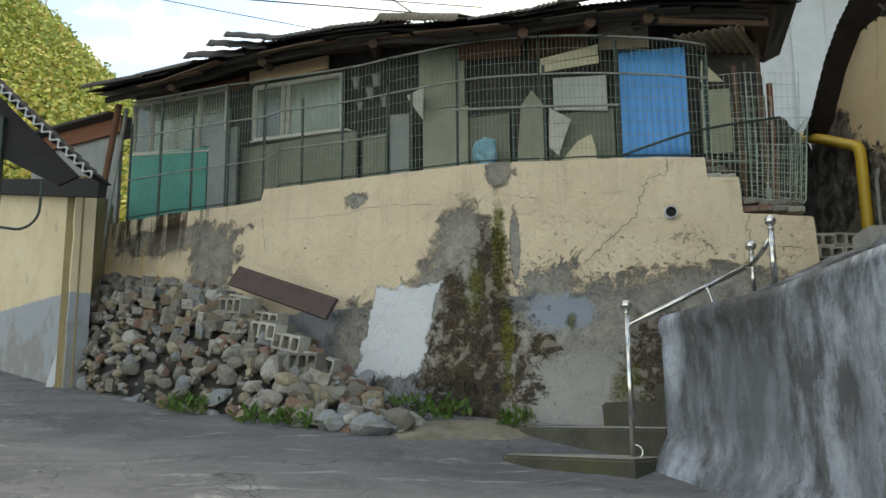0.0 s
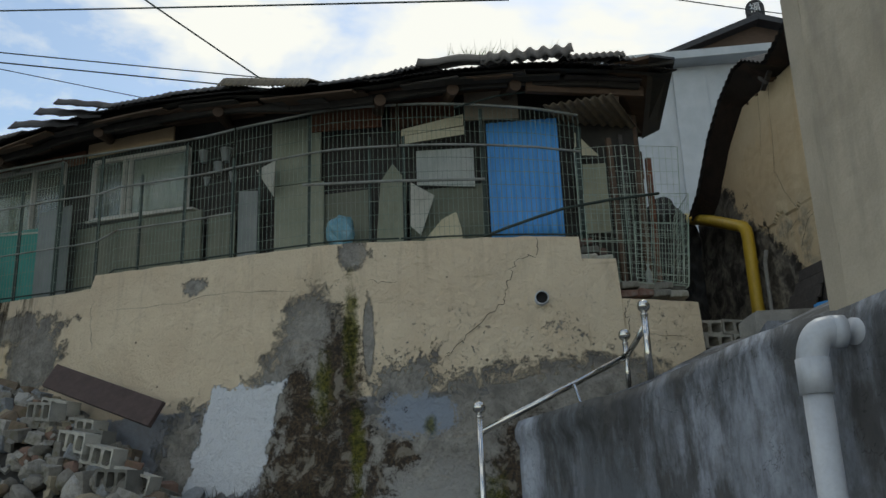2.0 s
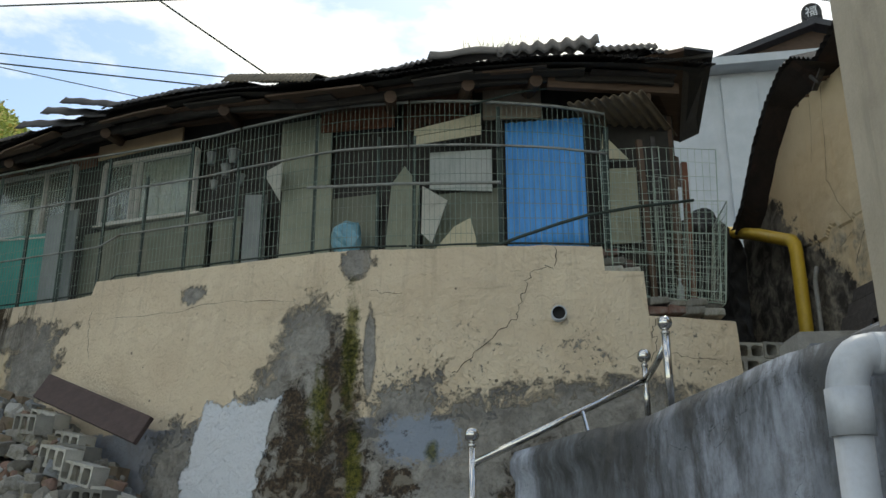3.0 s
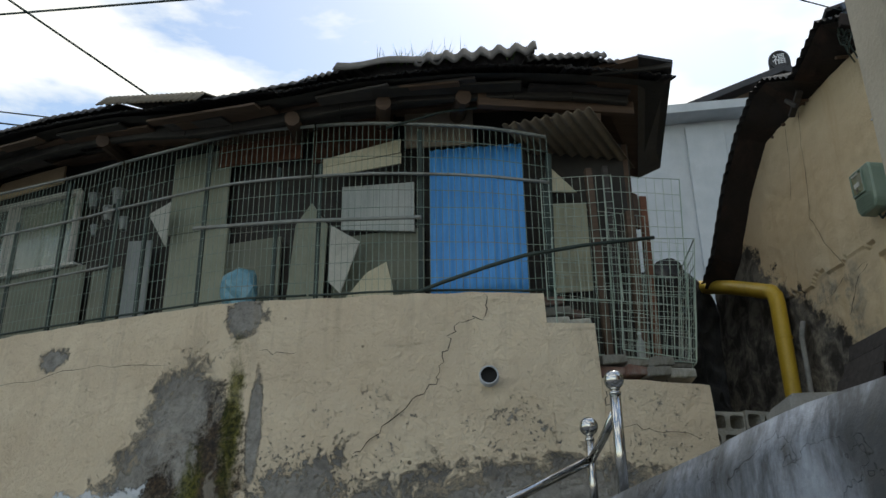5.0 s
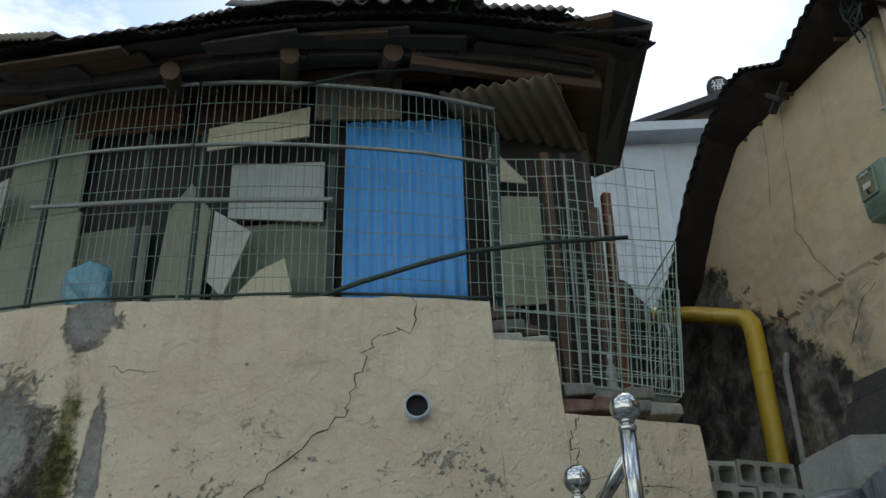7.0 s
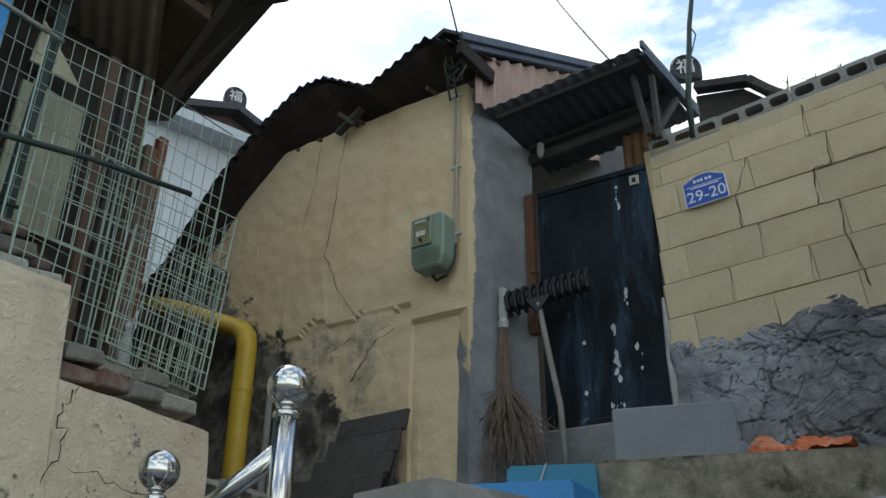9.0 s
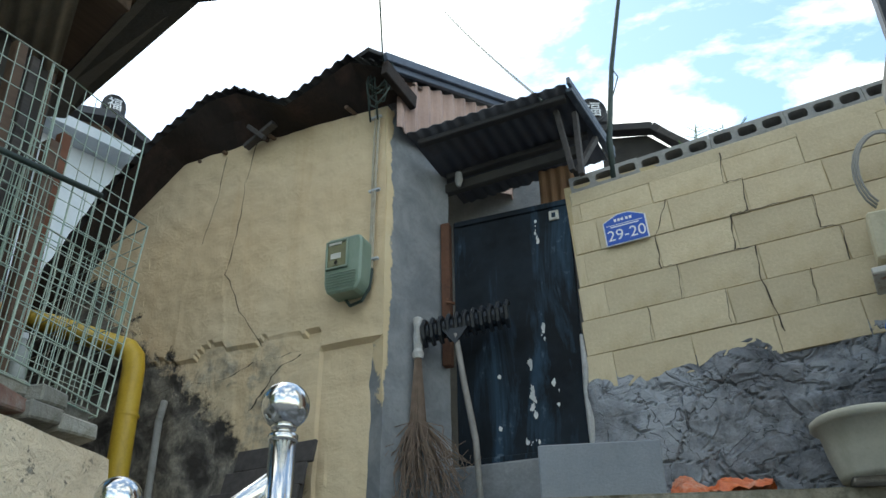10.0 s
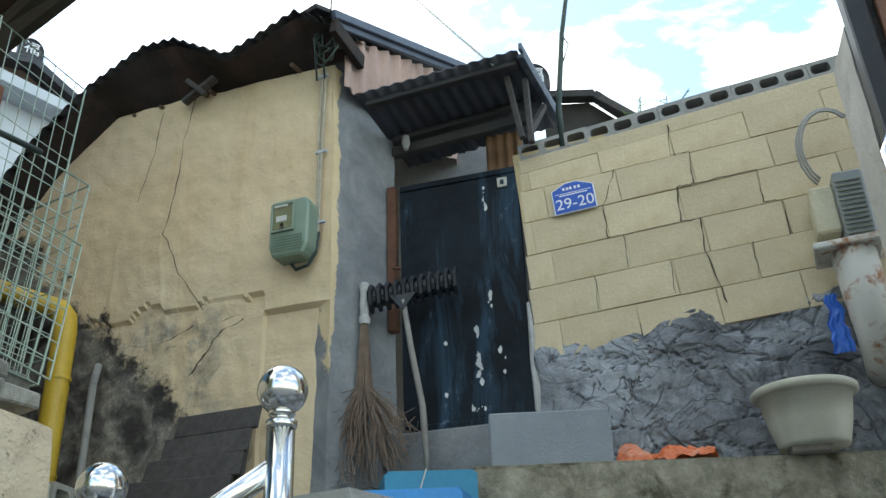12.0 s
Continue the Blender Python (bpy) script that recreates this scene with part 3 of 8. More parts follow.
def parapet():
    def at(s):
        i = min(int(s), len(PX) - 2)
        return Vector(PX[i]).lerp(Vector(PX[i + 1]), s - i)
    bm = bmesh.new()
    n, nz = 120, 26
    rows, backs = [], []
    for i in range(n + 1):
        s = (len(PX) - 1) * i / n
        p, q = at(s), at(min(s + 0.05, len(PX) - 1))
        d = (q - p) if i < n else (p - at(s - 0.05))
        nr = Vector((-d.y, d.x, 0)).normalized() * -1  # to the road
        gz = ground_z(p.x, p.y) - 0.3
        col = []
        for j in range(nz + 1):
            z = gz + (p.z - gz) * j / nz
            flare = 0.14 * max(0.0, 1 - (z - gz - 0.3) / 0.22)
            r = 0.010 * noise.noise((p.x * 4, p.y * 4, z * 3)) + 0.004 * noise.noise((p.y * 17, z * 17, 2))
            if i < 14 and p.z - z < 0.13:
                r += 0.03
            edge = 0.03 * max(0.0, 1 - (p.z - z) / 0.05)
            col.append(bm.verts.new(p + nr * (r + flare - edge) + Vector((0, 0, z - p.z))))
        rows.append(col)
        k = p - nr * (0.2 if i < 14 else 0.3)
        backs.append([bm.verts.new((k.x, k.y, p.z)), bm.verts.new((k.x, k.y, gz))])
    for a, b, c, d in zip(rows, rows[1:], backs, backs[1:]):
        for j in range(nz):
            bm.faces.new((a[j], b[j], b[j + 1], a[j + 1]))
        bm.faces.new((a[nz], b[nz], d[0], c[0]))
        bm.faces.new((c[0], d[0], d[1], c[1]))
    for g, k in ((rows[0], backs[0]), (rows[-1], backs[-1])):
        bm.faces.new(g + [k[0], k[1]])
    structure(part("wall_parapet", bm, M_STAIN, smooth=True), "stained blue-grey concrete wall beside the steps")
    # sloped fill behind it up to the gate
    bm = bmesh.new()
    f = [bm.verts.new((x + 0.27, y + 0.1, z - 0.02)) for x, y, z in PX[1:]]
    b = [bm.verts.new((max(3.25, x + 1.2), y + 0.1, 2.72 if y > 3 else 2.6)) for x, y, z in PX[1:]]
    for i in range(len(f) - 1):
        bm.faces.new((f[i], f[i + 1], b[i + 1], b[i]))
    structure(part("pavement", bm, M_STAIN), "sloping rough concrete behind the low wall")


parapet()


# ---- steps between the two walls ----
def steps():
    noses = [((0.46, 7.02), (1.30, 6.17), 1.175), ((0.66, 7.78), (1.62, 6.54), 1.375), ((1.40, 8.15), (1.80, 6.85), 1.58)]
    for k in range(6):
        noses.append(((1.85 + 0.3 * k, 8.2), (2.1 + 0.3 * k, 6.5), 1.74 + 0.165 * k))
    stair = structure(new("stairs_1"), "worn concrete steps rising between the walls")
    for i, (a, b, z) in enumerate(noses):
        c, d = (noses[i + 1][0], noses[i + 1][1]) if i + 1 < len(noses) else ((a[0] + 0.9, a[1]), (b[0] + 1.6, b[1]))
        bm = bmesh.new()
        q = [Vector((*a, 0)), Vector((*b, 0)), Vector((d[0] + 0.05, d[1] + 0.05, 0)), Vector((c[0] + 0.05, c[1] + 0.35, 0))]
        top = [bm.verts.new(p + Vector((0, 0, z + random.uniform(-0.006, 0.006)))) for p in q]
        bot = [bm.verts.new(p + Vector((0, 0, z - 0.5))) for p in q]
        bm.faces.new(top)
        bm.faces.new(bot[::-1])
        for k in range(4):
            bm.faces.new((top[k], bot[k], bot[(k + 1) % 4], top[(k + 1) % 4]))
        bmesh.ops.bevel(bm, geom=[e for e in bm.edges if all(v in top for v in e.verts)], offset=0.018, segments=2, affect="EDGES")
        bm.normal_update()
        # upward faces take the lit tone, risers the shaded one
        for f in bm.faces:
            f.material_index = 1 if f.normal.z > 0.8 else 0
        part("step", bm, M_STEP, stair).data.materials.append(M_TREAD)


steps()


def dirt():
    def f(u, v):
        x, y = -0.75 + 1.75 * u, 7.35 + 1.1 * v
        b = 4 * u * (1 - u) * 4 * v * (1 - v)
        h = 0.09 * b * (0.7 + 0.5 * noise.noise((x * 3, y * 3, 1))) + 0.02 * noise.noise((x * 11, y * 11, 4)) * b
        return Vector((x, y, ground_z(x, y) - 0.03 + h))
    m = plain("sandy_dirt", (0.20, 0.18, 0.13), (0.32, 0.29, 0.22), 5.0, 0.95, 0, 60, 0.9, (0.08, 0.085, 0.04))
    tagged(part("dirt", sheet(f, 60, 40), m, smooth=True), "pale sandy dirt washed up against the wall foot", "dirt", "", "stuff")


dirt()


def landing():
    bm = bmesh.new()
    add_box(bm, (2.6, 2.4, 1.2), pose(4.6, 7.6, 2.05), 0.02)
    structure(part("landing", bm, M_STEP), "rough concrete landing at the head of the steps")
    # the raised threshold terrace in front of the door and its mossy edge
    bm = bmesh.new()
    v = [(4.60, 7.05), (5.05, 6.02), (5.40, 5.2), (5.8, 5.2), (5.5, 7.15), (4.75, 7.15)]
    a = [bm.verts.new((x, y, 3.235)) for x, y in v]
    b = [bm.verts.new((x, y, 2.0)) for x, y in v]
    bm.faces.new(a)
    for k in range(len(v)):
        bm.faces.new((a[k], b[k], b[(k + 1) % len(v)], a[(k + 1) % len(v)]))
    bmesh.ops.bevel(bm, geom=[e for e in bm.edges if all(q in a for q in e.verts)], offset=0.02, segments=2, affect="EDGES")
    bmesh.ops.subdivide_edges(bm, edges=list(bm.edges), cuts=5, use_grid_fill=True)
    for q in bm.verts:
        q.co += Vector((noise.noise(q.co * 6), noise.noise(q.co * 6 + Vector((9, 0, 0))), noise.noise(q.co * 5) * 0.4)) * 0.016
    structure(part("ledge", bm, M_LEDGE, smooth=True), "mossy concrete ledge before the dark door")


landing()


# ---- the house with the black door ----
CA, CB, CC = Vector((4.82, 7.83)), Vector((4.70, 9.45)), Vector((4.62, 10.6))
DL, DR = Vector((5.206, 7.643)), Vector((5.287, 6.94))
BR = Vector((5.53, 4.9))


def slab(name, a, b, thick, prof, label, mat, cols=40, rows=30, rough=0.006, dent=None):
    """An upright wall from a to b (plan), its face to the road, between prof(s) = (low, high)."""
    a, b = Vector(a), Vector(b)
    d = (b - a)
    n = Vector((d.y, -d.x)).normalized()
    if n.x > 0:
        n = -n
    bm = bmesh.new()
    g, k = [], []
    for i in range(cols + 1):
        s = i / cols
        lo, hi = prof(s)
        p = a.lerp(b, s)
        col = []
        for j in range(rows + 1):
            z = lo + (hi - lo) * j / rows
            o = rough * 2 * noise.noise((p.x * 3 + 7, p.y * 3, z * 3)) + rough * noise.noise((p.x * 11, p.y * 11, z * 11))
            if dent:
                o += dent(s, z)
            col.append(bm.verts.new((p.x + n.x * o, p.y + n.y * o, z)))
        g.append(col)
        q = p - n * thick
        k.append([bm.verts.new((q.x, q.y, hi)), bm.verts.new((q.x, q.y, lo))])
    for p, q, r, t in zip(g, g[1:], k, k[1:]):
        for j in range(rows):
            bm.faces.new((p[j], q[j], q[j + 1], p[j + 1]))
        bm.faces.new((p[rows], q[rows], t[0], r[0]))
        bm.faces.new((r[0], t[0], t[1], r[1]))
    for p, r in ((g[0], k[0]), (g[-1], k[-1])):
        bm.faces.new(p + [r[0], r[1]])
    return structure(part(name, bm, mat, smooth=False), label)


def render_mat():
    """Cream render whose foot has fallen off to bare dark rubble."""
    n = Net("cream_render_bare_foot")
    x, y, z = n.xyz()
    fine, mid, big = n.noise(30, 6, 0.7), n.noise(5, 7, 0.65, 0.5), n.noise(1.2, 5)
    strk = n.noise(1.0, 6, 0.65, 0.3, squash=(6, 6, 0.6))
    col = n.mix(n.step(big, 0.35, 0.65), (0.59, 0.465, 0.295), (0.67, 0.55, 0.365))
    col = n.mix(n.step(strk, 0.55, 0.75, 0, 0.5), col, (0.50, 0.35, 0.19))
    col = n.mix(n.step(fine, 0.55, 0.8, 0, 0.35), col, (0.43, 0.33, 0.20))
    e = n.math("MULTIPLY_ADD", mid, 1.0, n.math("MULTIPLY_ADD", fine, 0.4, -0.7))
    # falls off towards the yellow pipe
    edge = n.math("ADD", n.math("MULTIPLY_ADD", e, 0.9, n.math("MULTIPLY", n.math("SUBTRACT", 8.75, y), 1.0)), n.math("SUBTRACT", z, 3.80))
    bare = n.step(edge, 0.05, -0.05)
    col = n.mix(bare, col, n.mix(n.step(mid, 0.4, 0.6), (0.055, 0.05, 0.045), (0.21, 0.195, 0.17)))
    dirt = n.math("MULTIPLY", n.step(mid, 0.49, 0.60), n.math("MULTIPLY", n.step(z, 4.38, 4.2), n.step(y, 8.25, 8.6)))
    col = n.mix(n.math("MULTIPLY", dirt, 0.8), col, n.mix(n.step(fine, 0.4, 0.6), (0.17, 0.155, 0.13), (0.36, 0.33, 0.27)))
    n.bump(n.math("MULTIPLY_ADD", bare, -1.0, n.math("MULTIPLY_ADD", fine, 0.4, mid)), 0.5, 0.025)
    return n.done(col, 0.9, 0, 0.2)


M_SIDE = render_mat()


def side_dent(s, z):
    # the render thickens to a ledge below the meter
    y = CA.y + (CB.y - CA.y) * s
    o = 0.0
    # the upper coat ends in a lip near the corner and breaks off raggedly further on
    lip = 4.185 if s < 0.23 else 4.30 + 0.09 * noise.noise((y * 5, 0, 3)) + 0.03 * noise.noise((y * 17, 0, 5))
    if z < lip:
        o -= 0.035 if s < 0.23 else 0.018
        if s >= 0.2:
            o += 0.012 * noise.noise((y * 5, z * 5, 8)) + 0.005 * noise.noise((y * 13, z * 13, 2))
    # raised runs of mortar
    for y0, amp, ph in ((8.78, 0.09, 0.4), (9.12, 0.05, 1.1)):
        c = y0 + amp * math.sin((z - 4.3) * 3.1 + ph) + 0.03 * noise.noise((z * 5, y0, 0))
        o += 0.003 * math.exp(-((y - c) / 0.016) ** 2) * max(0.0, min(1.0, (5.4 - z) * 1.5))
    return o


slab("wall_side", CA, CB, 0.25, lambda s: (2.3, 5.64 + 0.04 * s), "cracked cream rendered house wall with bare rubble at its foot", M_SIDE, 110, 150, 0.006, side_dent)
slab("wall_side_far", CB, CC, 0.25, lambda s: (2.3, 5.68 - 0.75 * s), "cream rendered house wall running back", M_SIDE, 20, 40)


def return_mat():
    n = Net("grey_render_ragged_paint")
    x, y, z = n.xyz()
    fine, mid = n.noise(45, 5, 0.7), n.noise(5, 7, 0.65, 0.5)
    col = n.mix(n.step(mid, 0.35, 0.65), (0.17, 0.18, 0.19), (0.27, 0.275, 0.28))
    col = n.mix(n.step(fine, 0.5, 0.8, 0, 0.4), col, (0.11, 0.11, 0.11))
    e = n.math("MULTIPLY_ADD", n.noise(7, 6, 0.7, 0.3), 0.10, n.math("MULTIPLY_ADD", fine, 0.02, x))
    paint = n.step(n.math("MULTIPLY_ADD", n.step(z, 4.3, 3.3), 0.09, e), 4.925, 4.918)
    col = n.mix(paint, col, n.mix(n.step(mid, 0.4, 0.6), (0.58, 0.46, 0.28), (0.64, 0.52, 0.33)))
    n.bump(n.math("MULTIPLY_ADD", paint, 0.8, n.math("MULTIPLY_ADD", fine, 0.5, mid)), 0.4, 0.012)
    return n.done(col, 0.9, 0, 0.2)


slab("wall_return", CA + Vector((0.0, -0.002)), DL + Vector((0.06, 0.04)), 0.2, lambda s: (2.6, 5.62), "bare grey rendered return wall beside the door", return_mat(), 16, 50, 0.006)


def masonry_mat():
    n = Net("painted_rubble_masonry")
    fine, mid = n.noise(26, 6, 0.7), n.noise(4.5, 7, 0.65, 0.6)
    col = n.mix(n.step(mid, 0.35, 0.65), (0.10, 0.105, 0.115), (0.25, 0.255, 0.27))
    col = n.mix(n.step(fine, 0.5, 0.75, 0, 0.6), col, (0.07, 0.07, 0.072))
    return n, col, fine, mid


def block_wall():
    """Rubble footing below, courses of painted blocks above, hollow blocks as coping."""
    n, col, fine, mid = masonry_mat()
    # a pale wash left over a web of cracks
    wash = n.noise(2.2, 6, 0.65, 0.5)
    col = n.mix(n.step(wash, 0.46, 0.58, 0, 0.85), col, (0.36, 0.375, 0.40))
    c1 = n.math("ABSOLUTE", n.math("SUBTRACT", n.noise(2.6, 4, 0.55, 0.9), 0.5))
    c2 = n.math("ABSOLUTE", n.math("SUBTRACT", n.noise(5.5, 4, 0.6, 0.6), 0.47))
    line = n.math("MAXIMUM", n.step(c1, 0.004, 0.001, 0.0, 0.7), n.step(c2, 0.003, 0.001, 0.0, 0.35))
    col = n.mix(line, col, (0.045, 0.045, 0.045))
    slabby = n.step(n.noise(3.4, 3, 0.5, 1.2), 0.46, 0.52)
    n.bump(n.math("ADD", n.math("MULTIPLY_ADD", line, -0.7, slabby), n.math("MULTIPLY_ADD", fine, 0.5, mid)), 0.8, 0.03)
    m_foot = n.done(col, 0.9)

    def dent(s, z):
        p = DR.lerp(BR, s)
        w = 0.25 * noise.noise((p.y * 4, z * 4, 7))
        dist, pos = noise.voronoi(Vector((p.y * 4.6 + w, z * 8.0 + w, 1.3)))
        gap = min(1.0, (dist[1] - dist[0]) / 0.06)
        tone = noise.noise(pos[0] * 3.3)
        smear = max(0.0, min(1.0, 0.55 + 2.4 * noise.noise((p.y * 2.2, z * 2.6, 5)) + (0.5 - 2.5 * s if z > 3.7 else 0.0)))
        o = (0.022 * gap ** 0.6 + 0.016 * tone - 0.018) * (1 - 0.85 * smear) + 0.008 * smear + 0.009 * noise.noise((p.y * 14, z * 16, 4))
        top = max(0.0, min(1.0, (4.0 + 0.17 * s - z) / 0.14))
        return o * top - 0.03 * (1 - top) ** 2 
    wall = slab("wall_block", DR, BR, 0.14, lambda s: (2.8, 4.0 + 0.17 * s), "cream painted block wall on a grey rubble footing", m_foot, 190, 110, 0.006, dent)
    core_a, core_b = DR + Vector((0.05, 0)), BR + Vector((0.05, 0))
    core = bmesh.new()
    d = (core_b - core_a)
    ang = math.atan2(d.y, d.x)
    # mortar core, set back behind the blocks' faces
    a, b = Vector((core_a.x, core_a.y, 4.5)), Vector((core_b.x, core_b.y, 4.62))
    beam(a, b, 0.09, 1.1, 0, bm=core)
    part("mortar", core, plain("cream_mortar", (0.47, 0.375, 0.21), (0.58, 0.47, 0.28), 6, 0.95, 0, 60, 0.4), wall)
    L, H = 0.383, 0.1905
    meshes = []
    for k in range(4):
        bm = box((L - 0.003, 0.1, H - 0.003), Matrix(), 0.0025)
        for q in bm.verts:
            q.co += Vector((random.uniform(-0.002, 0.002), random.uniform(-0.001, 0.001), random.uniform(-0.002, 0.002)))
        me = bpy.data.meshes.new("block")
        bm.to_mesh(me)
        bm.free()
        me.materials.append(M_CREAMBLOCK)
        meshes.append(me)
    tilt = math.degrees(math.asin(0.14 / d.length))
    u = Vector((d.x, d.y, 0.14)).normalized()
    base = Vector((DR.x + 0.048, DR.y, 3.855))
    starts = (0.14, -0.04, 0.135, 0.045, 0.13, 0.045)
    for c in range(6):
        s = starts[c] - L
        while s < d.length - 0.1:
            lo, hi = max(s, 0.0), s + L
            w = hi - lo
            if w > 0.03:
                mid_s = (lo + hi) / 2
                p = base + u * mid_s + Vector((random.uniform(-0.004, 0.003), 0, H * (c + 0.5)))
                ob = share("block", random.choice(meshes), wall, pose(*p, 0, -tilt, math.degrees(ang)) @ Matrix.Diagonal((w / L, 1, 1, 1)))
            s += L
    # levelling mortar, then the coping: hollow blocks laid on their sides, their cores facing out
    lift = Vector((0, 0, 0.043))
    uc = (u + lift).normalized()
    bed = base + Vector((0, 0, 1.105))
    part("levelling_mortar", beam(bed, bed + uc * (d.length - 0.05), 0.102, 0.085, 0.004), M_CREAMBLOCK, wall)
    back = base + Vector((0.085, 0, 1.195))
    part("coping_backing", beam(back, back + uc * (d.length - 0.1), 0.02, 0.09), M_RENDER, wall)
    cop = hollow_block(0.385, 0.12, 0.10, 3, M_CONC)
    s = 0.0
    while s < d.length - 0.2:
        p = base + uc * (s + 0.195) + Vector((0.015, 0, 1.197 + random.uniform(-0.004, 0.004)))
        share("coping_block", cop, wall, pose(*p, random.uniform(-1.5, 1.5), -math.degrees(math.asin(uc.z)), math.degrees(ang) + random.uniform(-0.8, 0.8)))
        s += 0.3865
    # cracks that step along the joints, open to a few millimetres
    m_gap = plain("open_joint", (0.05, 0.04, 0.028), (0.09, 0.07, 0.05), 20, 0.95)
    rnd = random.Random(41)
    for run, w in (([(0.818, 1.09), (0.805, 0.91), (0.895, 0.907), (0.89, 0.717), (0.808, 0.716), (0.804, 0.52), (0.889, 0.515), (0.891, 0.335), (0.93, 0.14), (0.946, 0.05)], 0.0035),
                   ([(0.895, 0.716), (1.2, 0.71), (1.2, 0.525), (1.29, 0.515), (1.29, 0.33)], 0.0028), ([(0.51, 0.895), (0.43, 0.70), (0.43, 0.52), (0.51, 0.518)], 0.0025),
                   ([(0.51, 0.518), (0.80, 0.52)], 0.0015), ([(0.72, 0.325), (0.72, 0.15)], 0.0015), ([(1.11, 0.33), (1.11, 0.14)], 0.0018), ([(0.343, 0.33), (0.343, 0.15)], 0.0012), ([(0.512, 0.33), (0.512, 0.52)], 0.0016)):
        bm = bmesh.new()
        pts = []
        for (sa, za), (sb, zb) in zip(run, run[1:]):
            for k in range(5):
                pts.append((sa + (sb - sa) * k / 5 + rnd.gauss(0, 0.003), za + (zb - za) * k / 5 + rnd.gauss(0, 0.003)))
        pts.append(run[-1])
        prev = None
        for i, (q, z) in enumerate(pts):
            (sa, za), (sb, zb) = pts[max(i - 1, 0)], pts[min(i + 1, len(pts) - 1)]
            l = math.hypot(sb - sa, zb - za) or 1
            h = w * rnd.uniform(0.25, 1.3)
            ds, dz = -(zb - za) / l * h, (sb - sa) / l * h
            f = Vector((DR.x - 0.0105, DR.y, 3.905))
            cur = [bm.verts.new(f + u * (q + e * ds) + Vector((0, 0, z + e * dz))) for e in (-1, 1)]
            if prev:
                bm.faces.new((prev[0], prev[1], cur[1], cur[0]))
            prev = cur
        part("crack", bm, m_gap, wall, "dark open crack along the joints")
    return wall


def hollow_block(length, depth, height, holes, mat):
    """A concrete block with rounded cores that open on its broad face."""
    bm = bmesh.new()
    w = length / holes
    wall_t = 0.022
    def ring(cx, y):
        pts = []
        hw, hh, r = w / 2 - wall_t * 0.75, height / 2 - wall_t, 0.018
        for sx, sz, a0 in ((1, 1, 0), (-1, 1, 90), (-1, -1, 180), (1, -1, 270)):
            for k in range(3):
                a = math.radians(a0 + 45 * k)
                pts.append(Vector((cx + sx * (hw - r) + r * math.cos(a), y, sz * (hh - r) + r * math.sin(a))))
        return pts
    for y in (-depth / 2, depth / 2):
        for h in range(holes):
            cx = -length / 2 + w * (h + 0.5)
            inner = [bm.verts.new(p) for p in ring(cx, y)]
            outer = []
            for p in ring(cx, y):
                ex = cx + math.copysign(w / 2, p.x - cx)
                ez = math.copysign(height / 2, p.z)
                outer.append((ex, ez))
            oc = [bm.verts.new((cx + sx * w / 2, y, sz * height / 2)) for sx, sz in ((1, 1), (-1, 1), (-1, -1), (1, -1))]
            for q in range(4):
                for k in range(2):
                    bm.faces.new((oc[q], inner[q * 3 + k], inner[q * 3 + k + 1]))
                bm.faces.new((oc[q], inner[q * 3 + 2], inner[(q * 3 + 3) % 12], oc[(q + 1) % 4]))
    # tunnels
    for h in range(holes):
        cx = -length / 2 + w * (h + 0.5)
        a = [bm.verts.new(p) for p in ring(cx, -depth / 2)]
        b = [bm.verts.new(p) for p in ring(cx, depth / 2)]
        for k in range(12):
            bm.faces.new((a[k], b[k], b[(k + 1) % 12], a[(k + 1) % 12]))
    c = [[bm.verts.new((sx * length / 2, y, sz * height / 2)) for sx, sz in ((1, 1), (-1, 1), (-1, -1), (1, -1))] for y in (-depth / 2, depth / 2)]
    for k in range(4):
        bm.faces.new((c[0][k], c[1][k], c[1][(k + 1) % 4], c[0][(k + 1) % 4]))
    bmesh.ops.remove_doubles(bm, verts=bm.verts, dist=0.0005)
    bmesh.ops.recalc_face_normals(bm, faces=bm.faces)
    me = bpy.data.meshes.new("hollow_block")
    bm.to_mesh(me)
    bm.free()
    me.materials.append(mat)
    return me


block_wall()


